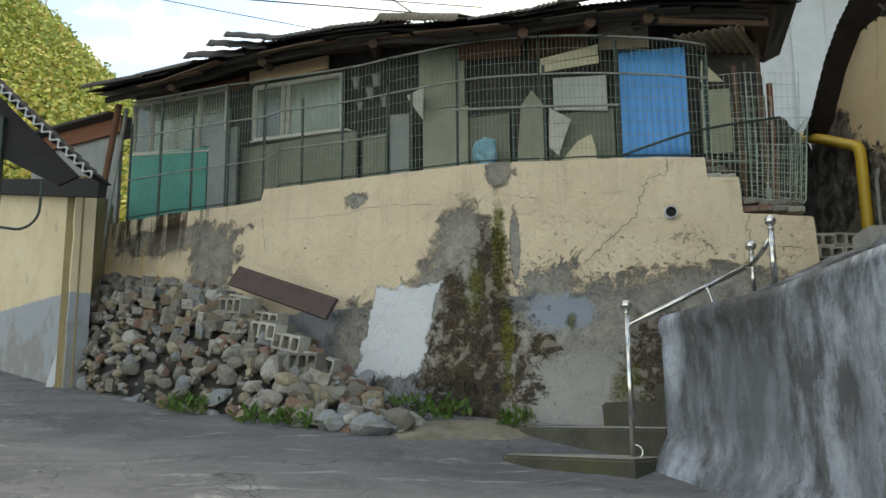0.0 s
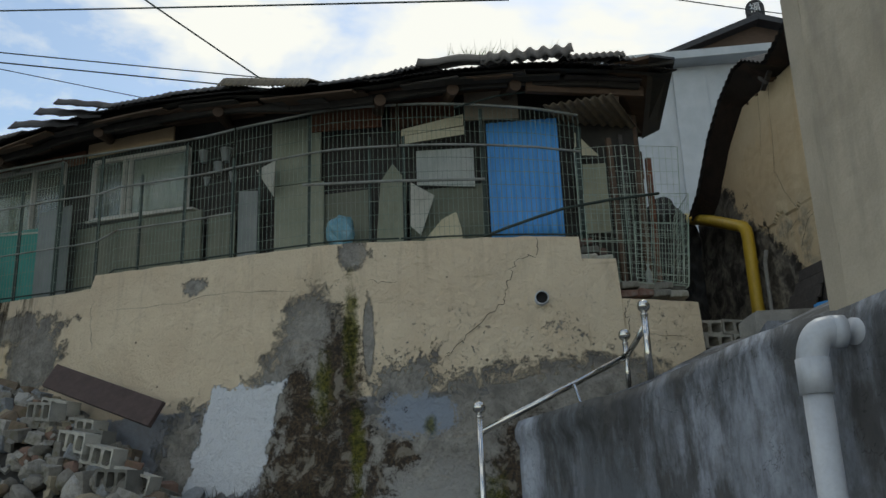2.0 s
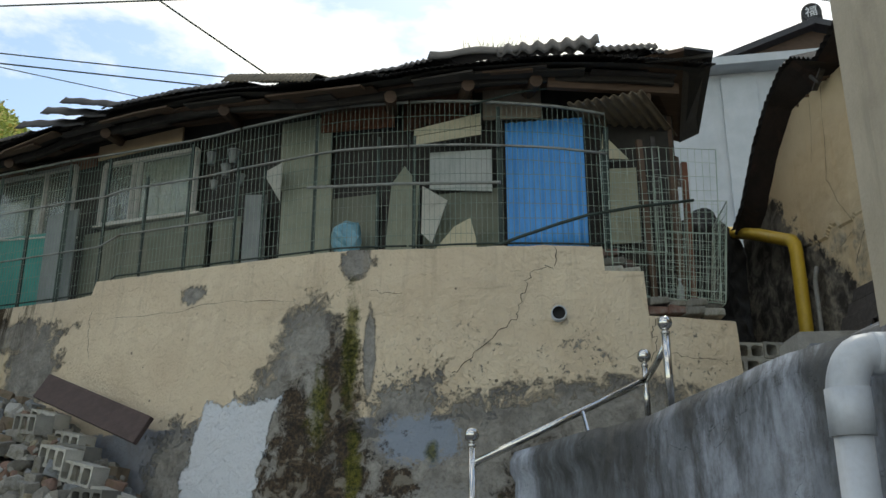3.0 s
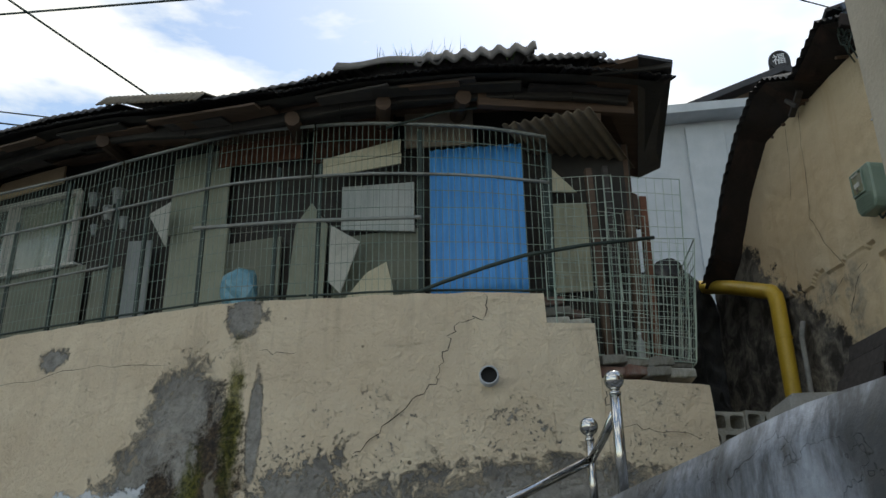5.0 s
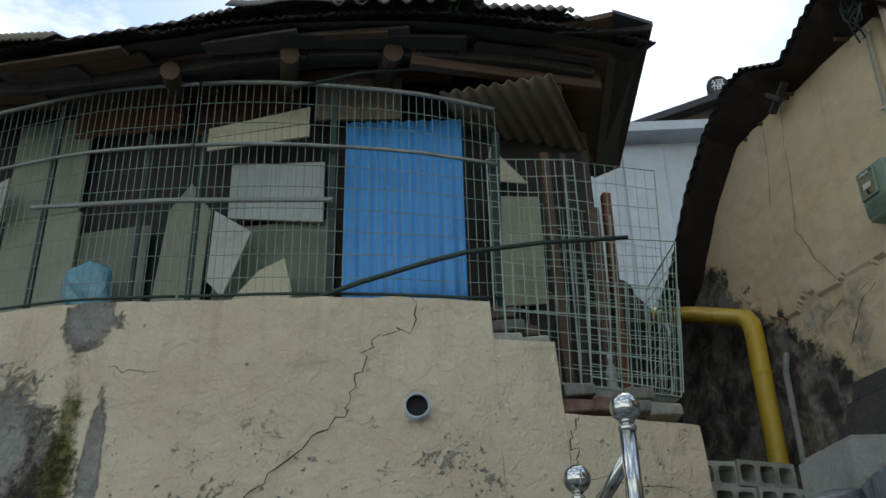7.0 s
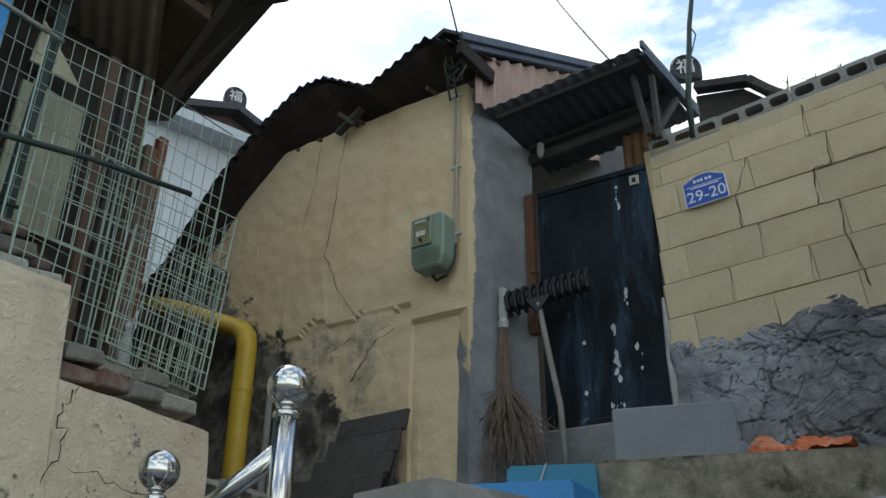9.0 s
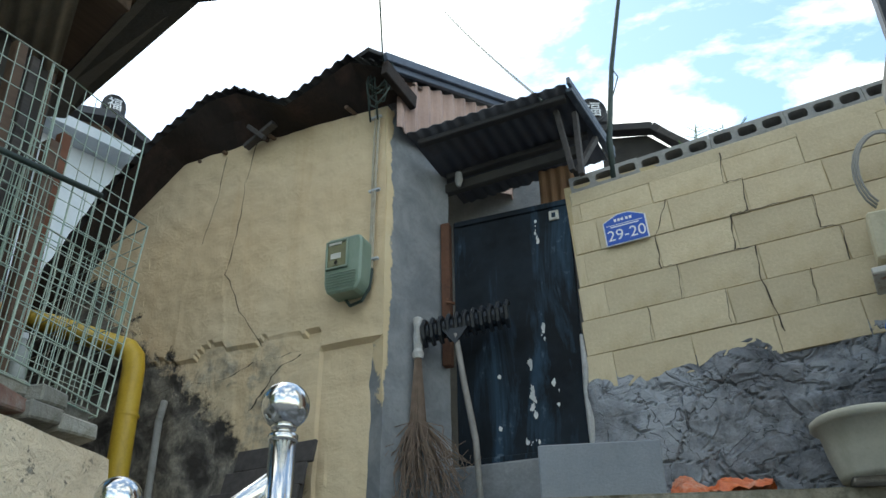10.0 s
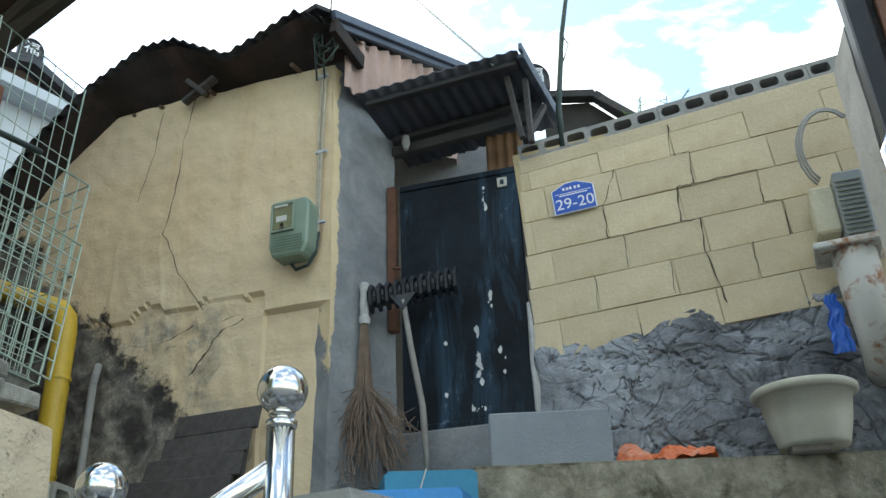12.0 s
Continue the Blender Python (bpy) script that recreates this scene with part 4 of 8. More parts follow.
def door():
    d = (DR - DL)
    ang = math.degrees(math.atan2(d.y, d.x))
    w = d.length
    m = pose(DL.x + 0.02, DL.y, 3.57, 0, 0, ang)
    dr = structure(new("door_1"), "dark blue-black steel door with white paint flakes")
    dr.matrix_world = m
    bm = box((w - 0.03, 0.03, 1.42), pose(w / 2, 0.015, 0.71), 0.004)
    part("leaf", bm, M_DOOR, dr)
    bm = bmesh.new()
    for z in (0.02, 1.40):
        add_box(bm, (w - 0.05, 0.012, 0.035), pose(w / 2, -0.004, z), 0.003)
    part("rib", bm, M_DOOR, dr)
    flakes = plain("white_paint_flakes", (0.55, 0.56, 0.55), (0.7, 0.7, 0.68), 20, 0.8, 0, 80, 0.1)
    rnd = random.Random(3)
    bm = bmesh.new()
    for cx, cz, sx, sz, k in ((0.50, 1.25, 0.010, 0.09, 8), (0.42, 0.50, 0.012, 0.03, 14), (0.42, 0.30, 0.014, 0.06, 22), (0.50, 0.66, 0.010, 0.03, 8), (0.56, 0.34, 0.02, 0.05, 3), (0.40, 0.09, 0.03, 0.008, 8),
                              (0.3, 0.4, 0.22, 0.25, 2)):
        for _ in range(k):
            x, z = cx + rnd.gauss(0, sx * 0.6), cz + rnd.gauss(0, sz * 0.6)
            if not (0.05 < x < w - 0.05 and 0.05 < z < 1.36):
                continue
            r = rnd.choice((0.004, 0.006, 0.009, 0.015))
            vs = [bm.verts.new((x + r * rnd.uniform(0.4, 1) * math.cos(a), -0.0025, z + r * rnd.uniform(0.6, 2.0) * math.sin(a))) for a in (0, 1, 2, 3, 4, 5)]
            bm.faces.new(vs)
    part("paint_flake", bm, flakes, dr, "flakes of white paint")
    tag = part("lock_plate", box((0.055, 0.012, 0.06), pose(w - 0.1, -0.006, 1.33), 0.003), plain("worn_plate", (0.42, 0.40, 0.34), (0.5, 0.48, 0.42), 20, 0.5, 0.3), dr, "pale square plate on the door")
    part("hole", box((0.022, 0.014, 0.028), pose(w - 0.1, -0.009, 1.33), 0.002), M_DOOR, tag)
    part("jamb", beam((-0.03, 0.0, 0.55), (-0.03, 0.0, 1.42), 0.05, 0.05, 0.004), M_RUST, dr, "rusty red-brown steel jamb")
    part("latch", tube([(-0.01, -0.035, 0.93), (-0.01, -0.05, 0.9), (0.03, -0.045, 0.89)], 0.009, 8), M_RUST, dr, "rusty latch")
    part("threshold", box((w + 0.1, 0.16, 0.3), pose(w / 2, 0.0, -0.16), 0.01), M_RENDER, dr)
    rag = plain("dirty_cloth", (0.5, 0.49, 0.47), (0.36, 0.35, 0.34), 20, 0.95)
    part("weather_strip", tube([(w - 0.005, -0.02, 0.02), (w, -0.03, 0.15), (w - 0.012, -0.02, 0.3), (w - 0.002, -0.03, 0.42), (w - 0.01, -0.02, 0.6)], [0.012, 0.018, 0.012, 0.016, 0.008], 7), rag, dr, "torn white rag at the hinge side")


door()


# ---- the shack behind the fence ----
def at(X, z, off):
    """A point at world X on the line off metres behind the retaining wall's face."""
    p = X
    for _ in range(8):
        q = front(p, off)
        p += X - q.x
    q = front(p, off)
    return Vector((X, q.y, z))


def facing(X, off):
    a, b = at(X - 0.05, 0, off), at(X + 0.05, 0, off)
    return math.degrees(math.atan2(b.y - a.y, b.x - a.x))


EX = [-5.0, -4.5, -3.08, -2.6, -1.5, -0.59, 0.22, 0.96, 1.21, 2.5, 2.95, 3.45]
EZ = [6.07, 6.03, 5.95, 6.00, 5.86, 5.72, 5.51, 5.465, 5.48, 5.44, 5.43, 5.42]


def eave_z(X):
    return float(np.interp(X, EX, EZ))


SHACK = thing("shack", "patched old shack with a corrugated roof over a wire fence", "house", at=(0, 10, 3.8))


def in_shack(ob):
    ob.parent = SHACK
    ob.matrix_parent_inverse = Matrix.Translation((0, -10, -3.8))
    return ob


def shack_part(name, bm, mat, label="", smooth=False):
    return in_shack(part(name, bm, mat, None, label, smooth))


def panel(X0, X1, zb, zt, off, thick=0.02, skew=0.0, jag=0.0):
    """An upright board between X0 and X1; zb, zt: bottom and top at both ends."""
    a, b = at(X0, 0, off), at(X1, 0, off)
    ln = (Vector((b.x, b.y)) - Vector((a.x, a.y))).length
    ang = math.degrees(math.atan2(b.y - a.y, b.x - a.x))
    m = pose(a.x, a.y, 0, 0, 0, ang)
    return prism([(0, zb[0]), (ln, zb[1]), (ln - skew, zt[1]), (skew, zt[0])], thick, m)


def shape(pts, off, thick=0.012):
    """A flat sheet with the outline pts (X, z)."""
    X0, X1 = min(p[0] for p in pts), max(p[0] for p in pts)
    a, b = at(X0, 0, off), at(X1, 0, off)
    ln = (Vector((b.x, b.y)) - Vector((a.x, a.y))).length
    m = pose(a.x, a.y, 0, 0, 0, math.degrees(math.atan2(b.y - a.y, b.x - a.x)))
    return prism([((x - X0) / (X1 - X0) * ln, z) for x, z in pts], thick, m)


def shack_shell():
    # boarded wall, near black: the shade behind the fence is in its colour
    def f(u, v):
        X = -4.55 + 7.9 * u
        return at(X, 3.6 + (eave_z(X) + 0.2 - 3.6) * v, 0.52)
    shack_part("back_wall", sheet(f, 60, 6), M_SHED, "boarded wall darkened for the shade behind the fence")
    # end walls
    for X, off0 in ((-4.55, 0.52), (3.3, 0.52)):
        a = at(X, 3.0, off0)
        bm = bmesh.new()
        beam(a + Vector((0, 0, 1.25)), a + Vector((0.3, 3.4, 1.25)), 0.08, 2.7, bm=bm)
        shack_part("end_wall", bm, M_WOOD)


shack_shell()

M_TEAL = streaked("teal_painted_board", (0.03, 0.25, 0.21), (0.045, 0.31, 0.26), (0.10, 0.29, 0.26), 0.6, 0, (3, 3, 5), 0.4, 0.1)
M_OLIVE = streaked("grey_green_board", (0.15, 0.165, 0.12), (0.20, 0.21, 0.16), (0.09, 0.095, 0.075), 0.8, 0, (5, 5, 1), 0.5, 0.15)
M_SAGE = streaked("mildewed_pale_board", (0.25, 0.27, 0.20), (0.31, 0.32, 0.245), (0.15, 0.155, 0.11), 0.8, 0, (4, 4, 1.5), 0.5, 0.15)
M_GREYB = streaked("grey_metal_board", (0.20, 0.22, 0.22), (0.26, 0.275, 0.27), (0.15, 0.15, 0.14), 0.6, 0.1, (5, 5, 1.5), 0.4, 0.1)
M_PALE = plain("pale_offcut_board", (0.50, 0.50, 0.44), (0.60, 0.59, 0.52), 4, 0.7, 0, 60, 0.1, (0.36, 0.35, 0.30))
M_CREAMB = plain("cream_offcut_board", (0.55, 0.50, 0.34), (0.62, 0.57, 0.41), 4, 0.7, 0, 60, 0.1, (0.38, 0.34, 0.23))
M_BUFF = plain("buff_board", (0.46, 0.34, 0.20), (0.54, 0.41, 0.25), 3, 0.8, 0, 60, 0.15, (0.32, 0.23, 0.14))
M_DULLBUFF = plain("dull_buff_render", (0.30, 0.25, 0.19), (0.37, 0.31, 0.24), 3, 0.85, 0, 60, 0.15, (0.22, 0.17, 0.12))
M_MILKY = streaked("milky_plastic_panel", (0.40, 0.43, 0.41), (0.50, 0.52, 0.49), (0.28, 0.31, 0.29), 0.5, 0, (30, 30, 2), 0.5, 0.1)
M_PALEOLIVE = streaked("yellowed_pale_board", (0.36, 0.36, 0.25), (0.43, 0.42, 0.30), (0.25, 0.24, 0.17), 0.8, 0, (4, 4, 1.5), 0.5, 0.15)
M_FRAME = plain("old_white_window_frame", (0.52, 0.51, 0.46), (0.62, 0.60, 0.55), 6, 0.5, 0, 60, 0.1, (0.36, 0.34, 0.30))
M_CLOTH = streaked("faded_curtain", (0.50, 0.53, 0.42), (0.58, 0.60, 0.49), (0.42, 0.45, 0.36), 0.9, 0, (16, 16, 0.6), 0.4, 0.2)
M_REDWOOD = wood("rust_red_fascia", (0.14, 0.055, 0.03), (0.21, 0.09, 0.05), (2, 2, 20), 0.85)


def glass_mat():
    n = Net("dusty_glass")
    n.b.inputs["Transmission Weight"].default_value = 0.8
    return n.done(n.mix(n.step(n.noise(6, 5), 0.4, 0.7), (0.55, 0.60, 0.53), (0.70, 0.74, 0.66)), 0.1)


M_GLASS = glass_mat()


def shack_window(X0, X1, zb, zt, splits, name, curtain):
    """A framed sliding window: outer frame, mullions, a pane for each light."""
    win = in_shack(new("window"))
    win["label"] = name
    off = 0.40
    def zz(X, q):
        return q[0] + (q[1] - q[0]) * (X - X0) / (X1 - X0)
    bars = [((X0, zb[0]), (X1, zb[1])), ((X0, zt[0]), (X1, zt[1]))] + [((X, zz(X, zb)), (X, zz(X, zt))) for X in [X0] + splits + [X1]]
    for (xa, za), (xb, zb_) in bars:
        ob = part("window_frame", beam(at(xa, za, off), at(xb, zb_, off), 0.05, 0.042, 0.004, up=(0.55, -0.83, 0)), M_FRAME, win)
    sill = part("window_sill", beam(at(X0 - 0.02, zb[0] - 0.035, off - 0.03), at(X1 + 0.12, zb[1] - 0.04, off - 0.03), 0.1, 0.022, 0.003), M_FRAME, win)
    ed = [X0] + splits + [X1]
    for k, (a, b) in enumerate(zip(ed, ed[1:])):
        ob = part("pane", panel(a + 0.015, b - 0.015, (zz(a, zb) + 0.02, zz(b, zb) + 0.02), (zz(a, zt) - 0.02, zz(b, zt) - 0.02), off + 0.01, 0.005), M_GLASS, win)
        ob.visible_shadow = False
        if k in curtain:
            def f(u, v, a=a, b=b, k=k):
                X = a + 0.03 + (b - a - 0.06) * u
                lo, hi = zz(X, zb), zz(X, zt)
                return at(X, lo + (hi - lo) * (0.02 + curtain[k] * v), off + 0.05 + 0.008 * math.sin(u * 40))
            part("curtain", sheet(f, 40, 4), M_CLOTH, win, "faded pale curtain behind the glass", True)


shack_window(-4.50, -2.88, (5.25, 4.99), (6.0, 5.85), [-4.17, -3.33], "white framed sliding window with dusty panes", {1: 0.62})
shack_window(-2.44, -1.20, (5.02, 4.87), (5.74, 5.58), [-2.02, -1.94], "small white framed window with a pale curtain", {2: 0.95})

for name, bm, mat, label in (
    ("board", panel(-4.48, -3.15, (4.15, 4.12), (5.2, 5.06), 0.33), M_TEAL, "teal green painted board"),
    ("board", panel(-3.06, -2.62, (4.14, 4.12), (5.16, 5.16), 0.16), M_GREYB, "grey metal board leaning in the fence"),
    ("board", panel(-2.6, -2.05, (4.05, 4.0), (4.93, 4.9), 0.36), M_OLIVE, ""),
    ("board", panel(-2.04, -1.72, (4.0, 4.0), (4.9, 4.88), 0.37), M_OLIVE, ""),
    ("board", panel(-1.71, -1.0, (4.0, 3.95), (4.88, 4.8), 0.36), M_OLIVE, ""),
    ("board", panel(-0.92, -0.62, (4.0, 3.98), (4.72, 4.70), 0.38), M_OLIVE, ""),
    ("board", panel(-0.58, -0.36, (3.98, 3.97), (4.9, 4.86), 0.36), M_GREYB, "blue-grey plastic board"),
    ("board", panel(-0.20, 0.30, (3.95, 3.92), (4.88, 4.84), 0.40), M_SAGE, "pale mildewed board"),
    ("board", panel(-0.24, 0.27, (4.9, 4.86), (5.60, 5.56), 0.42), M_SAGE, "pale mildewed board"),
    ("board", shape([(-0.385, 5.05), (-0.20, 4.73), (-0.19, 5.115)], 0.28), M_PALE, "white torn offcut"),
    ("board", panel(0.22, 0.74, (3.95, 3.95), (4.72, 4.68), 0.44), M_OLIVE, "dull green board"),
    ("board", shape([(0.80, 3.95), (1.08, 3.95), (1.10, 4.68), (0.974, 4.88), (0.857, 4.72)], 0.38), M_SAGE, "pale green board with a broken top"),
    ("board", shape([(1.124, 4.20), (1.212, 4.10), (1.344, 4.47), (1.133, 4.63)], 0.30), M_PALE, "white offcut standing askew"),
    ("board", shape([(1.236, 4.03), (1.58, 4.0), (1.574, 4.106), (1.532, 4.282), (1.40, 4.22)], 0.28), M_CREAMB, "cream triangular offcut"),
    ("board", shape([(1.052, 5.01), (1.63, 5.03), (1.632, 5.11), (1.054, 5.09)], 0.26), M_CREAMB, "cream slat tied to the fence"),
    ("board", shape([(1.055, 5.10), (1.625, 5.125), (1.629, 5.235), (1.057, 5.165)], 0.27), M_CREAMB, "cream slat tied to the fence"),
    ("board", panel(1.14, 1.80, (3.9, 3.9), (4.6, 4.6), 0.46), M_OLIVE, "dim green board"),
    ("board", panel(1.20, 1.73, (4.64, 4.56), (4.99, 4.95), 0.42), M_MILKY, "white translucent panel"),
    ("board", panel(2.67, 2.965, (4.05, 4.08), (4.73, 4.75), 0.44), M_PALEOLIVE, "pale square board"),
    ("board", shape([(2.66, 4.81), (2.895, 4.81), (2.68, 5.04)], 0.40), M_CREAMB, "cream offcut under the eave"),
    ("board", panel(-2.51, -1.37, (5.77, 5.665), (5.94, 5.835), 0.30), M_BUFF, "buff board under the eave"),
    ("board", panel(-4.5, -2.6, (5.9, 5.8), (6.1, 5.96), 0.42), M_REDWOOD, "rust red timber fascia"),
    ("board", panel(0.17, 0.87, (5.4, 5.3), (5.84, 5.73), 0.40), M_REDWOOD, "rust red board under the eave"),
    ("board", panel(0.96, 1.57, (5.25, 5.2), (5.70, 5.62), 0.43), M_RUST, "brown rusty board under the eave"),
    ("board", panel(1.66, 2.16, (5.22, 5.2), (5.63, 5.62), 0.38), M_DULLBUFF, "buff rendered board under the eave"),
):
    shack_part(name, bm, mat, label)

# hanging odds and ends in the dark bay
for X, z, r in ((-0.95, 5.1, 0.05), (-0.82, 5.22, 0.07), (-0.65, 5.08, 0.06), (-0.74, 5.35, 0.08), (-1.0, 5.4, 0.07)):
    p = at(X, z, 0.36)
    pot = thing("flower_pot", "small dusty plastic pot hung behind the fence", "pot", "pots behind the fence", p)
    part("pot", lathe([(r * 0.5, -r), (r * 0.75, r * 0.6), (r * 0.85, r * 0.6), (r * 0.85, r * 0.8), (r * 0.7, r * 0.75), (r * 0.45, -r * 0.7), (0, -r * 0.7)], 12), M_GREYB, pot)
    part("hanger", tube([(0, 0, r * 0.7), (0.01, 0.02, 0.2), (0, 0.1, 0.3)], 0.004, 5), M_POST, pot)

# crumpled blue bag
bag = thing("plastic_bag", "crumpled pale blue plastic bag behind the fence", "bag", at=at(0.49, 4.12, 0.25))
bmg = bmesh.new()
bmesh.ops.create_icosphere(bmg, subdivisions=3, radius=0.14)
for v in bmg.verts:
    v.co = Vector((v.co.x, v.co.y * 0.6, v.co.z * 1.1)) * (1 + 0.35 * noise.noise(v.co * 11)) + Vector((0, 0, 0.1))
part("bag", bmg, plain("pale_blue_plastic", (0.12, 0.33, 0.45), (0.26, 0.46, 0.55), 14, 0.35, 0, 60, 0.2), bag)


# blue corrugated sheet
def blue_sheet():
    a, b = at(1.838, 5.13, 0.3), at(2.49, 5.145, 0.3)
    ob = thing("corrugated_sheet", "sky blue painted corrugated sheet standing behind the fence", "sheet", at=(a + b) / 2 - Vector((0, 0, 1.16)))
    bm = corrugated(a, b - a, (0.0, 0, -1), 1.16, (b - a).length, 0.076, 0.009, 0.004, 8)
    bmesh.ops.translate(bm, vec=-ob.location, verts=bm.verts)
    part("sheet", bm, M_BLUE, ob, "", True)


blue_sheet()


# ---- roof ----
M_BUFFSHEET = streaked("lichened_buff_sheet", (0.10, 0.085, 0.06), (0.15, 0.125, 0.085), (0.06, 0.05, 0.04), 0.85, 0, (9, 9, 3), 0.5)


def roof():
    rnd = random.Random(7)
    # thin decking sheets, then loose sheets that hang over their edge
    for X, w in ((-5.0, 1.4), (-3.7, 1.3), (-2.5, 1.2), (-1.35, 1.1), (-0.3, 1.1), (0.75, 1.1), (1.8, 0.95), (2.7, 0.77)):
        X1 = min(X + w, 3.47)
        a = at(X, eave_z(X) - 0.075 + rnd.uniform(-0.01, 0.012), -0.34)
        b = at(X1, eave_z(X1) - 0.075 + rnd.uniform(-0.01, 0.012), -0.34)
        d = b - a
        back = Vector((-d.y, d.x, 0)).normalized() * math.cos(radians(18)) + Vector((0, 0, math.sin(radians(18))))
        shack_part("roof_sheet", corrugated(a + back * 2.6, d, -back, 2.6, d.length, 0.06, 0.004, 0.012, 4, 0.015, 0.015), M_TIN, "thin dark roof decking sheet")
    # X, width, rise of the left and right end, hang in front, pitch and depth of the waves
    for X, w, za, zb, hang, pitch, amp, mat in ((-5.05, 1.1, 0.03, 0.0, 0.10, 0.075, 0.008, M_TIN), (-4.15, 1.0, 0.02, 0.0, 0.09, 0.075, 0.008, M_SLATE),
            (-3.20, 0.85, 0.07, -0.05, 0.16, 0.3, 0.006, M_TIN), (-2.86, 0.8, 0.12, -0.02, 0.15, 0.3, 0.006, M_TIN), (-2.62, 0.8, 0.13, 0.02, 0.12, 0.3, 0.006, M_TIN),
            (-2.1, 0.9, 0.0, -0.02, 0.08, 0.09, 0.006, M_TIN), (-1.3, 0.75, -0.01, -0.02, 0.07, 0.09, 0.006, M_TIN),
            (-0.66, 0.86, 0.055, 0.03, 0.15, 0.05, 0.006, M_BUFFSHEET), (0.3, 0.75, -0.03, -0.03, 0.06, 0.08, 0.005, M_TIN), (0.95, 0.35, -0.01, 0.0, 0.07, 0.05, 0.008, M_TIN),
            (1.18, 0.72, 0.05, 0.035, 0.14, 0.5, 0.012, M_SLATE), (1.72, 0.80, 0.03, 0.10, 0.19, 0.118, 0.020, M_SLATE),
            (2.45, 0.53, 0.0, 0.055, 0.10, 0.062, 0.008, M_SLATE), (2.92, 0.42, 0.0, 0.01, 0.07, 0.055, 0.007, M_TIN)):
        X1 = min(X + w, 3.46)
        plank = pitch == 0.3
        a = at(X, eave_z(X) + za + 0.012, -0.44 if plank else -0.33)
        b = at(X1, eave_z(X1) + zb + 0.012, -0.24 if plank else -0.33)
        d = b - a
        fwd = Vector((d.y, -d.x, 0)).normalized() * 0.62 + Vector((0, 0, -0.78))
        back = Vector((-d.y, d.x, 0)).normalized() * 0.955 + Vector((0, 0, 0.29))
        o = a + back * 0.5
        bm = corrugated(a, d, fwd, hang, d.length, pitch, amp, 0.007, 3, 0.0, 0.012)
        shack_part("roof_sheet", bm, mat, "weathered loose roof sheet hanging over the eave", True)
        bm = corrugated(o, d, -back, 0.5, d.length, pitch, amp, 0.007, 2)
        shack_part("roof_sheet", bm, mat, "weathered loose roof sheet on the eave", True)
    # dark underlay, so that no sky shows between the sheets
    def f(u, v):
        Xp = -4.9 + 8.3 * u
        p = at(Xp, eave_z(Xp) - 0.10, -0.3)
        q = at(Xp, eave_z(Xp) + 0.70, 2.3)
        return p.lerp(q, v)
    shack_part("roof_boarding", sheet(f, 60, 4), M_SHED, "roof boarding darkened for the shade beneath it")
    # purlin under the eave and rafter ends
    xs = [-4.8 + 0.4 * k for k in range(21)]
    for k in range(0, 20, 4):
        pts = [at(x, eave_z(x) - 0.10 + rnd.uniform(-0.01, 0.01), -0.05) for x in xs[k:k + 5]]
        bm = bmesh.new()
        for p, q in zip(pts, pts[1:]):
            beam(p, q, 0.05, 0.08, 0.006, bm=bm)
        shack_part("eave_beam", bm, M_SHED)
    for x in (-3.6, -2.2, -0.75, 0.85, 1.5, 2.05):
        a, b = at(x, eave_z(x) - 0.16, -0.12), at(x, eave_z(x) + 0.06, 0.6)
        shack_part("rafter", tube([a, b], [0.055, 0.06], 9), M_WOOD, "round timber rafter end")
    shack_part("fascia", beam((2.9, 7.92, 5.38), (3.42, 7.83, 5.395), 0.03, 0.06), M_SHED)
    # dark front bay over the cage
    shack_part("lintel", beam(at(2.15, 5.30, -0.05), at(3.25, 5.28, 0.0), 0.06, 0.1), M_WOOD)
    shack_part("corner_post", beam(at(2.98, 5.18, 0.05), at(2.98, 5.44, 0.02), 0.07, 0.07, up=(1, 0, 0)), M_WOOD)
    # rough planks and battens under the decking
    for k in range(60):
        x = rnd.uniform(-4.7, 2.7)
        L_ = rnd.uniform(0.4, 1.1)
        o = rnd.uniform(-0.28, 0.4)
        x1 = min(x + L_, 3.2)
        za, zb = eave_z(x) - 0.125 + 0.29 * (o + 0.28) + rnd.uniform(-0.02, 0.0), eave_z(x1) - 0.125 + 0.29 * (o + 0.28) + rnd.uniform(-0.02, 0.0)
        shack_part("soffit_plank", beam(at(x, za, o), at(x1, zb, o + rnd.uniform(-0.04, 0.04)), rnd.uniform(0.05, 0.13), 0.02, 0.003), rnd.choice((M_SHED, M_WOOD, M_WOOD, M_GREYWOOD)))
    # verge boards running back along the gable
    def flat(pts, thick):
        q = bmesh.new()
        lo = [q.verts.new(p) for p in pts]
        hi = [q.verts.new(v.co + Vector((0, 0, thick))) for v in lo]
        q.faces.new(lo)
        q.faces.new(hi[::-1])
        for k in range(4):
            q.faces.new((lo[k], hi[k], hi[(k + 1) % 4], lo[(k + 1) % 4]))
        return q
    shack_part("verge_board", flat(((3.167, 7.735, 5.385), (3.43, 7.82, 5.405), (3.745, 9.2, 5.35), (3.55, 9.2, 5.25)), 0.022), M_BARGE, "dark grey metal verge board")
    bm = flat(((2.88, 7.9, 5.375), (3.18, 7.76, 5.385), (3.56, 9.2, 5.26), (3.0, 9.3, 5.42)), 0.03)
    shack_part("verge_soffit", bm, M_WOOD, "brown timber soffit under the verge")
    # loose sheet hung under the eave, its ribs running back
    aw = corrugated(Vector((2.33, 8.30, 5.185)), Vector((0.57, -0.28, -0.02)), Vector((0.55, 0.89, 0.01)), 1.02, 0.635, 0.075, 0.014, 0.006, 4, 0, 0.02)
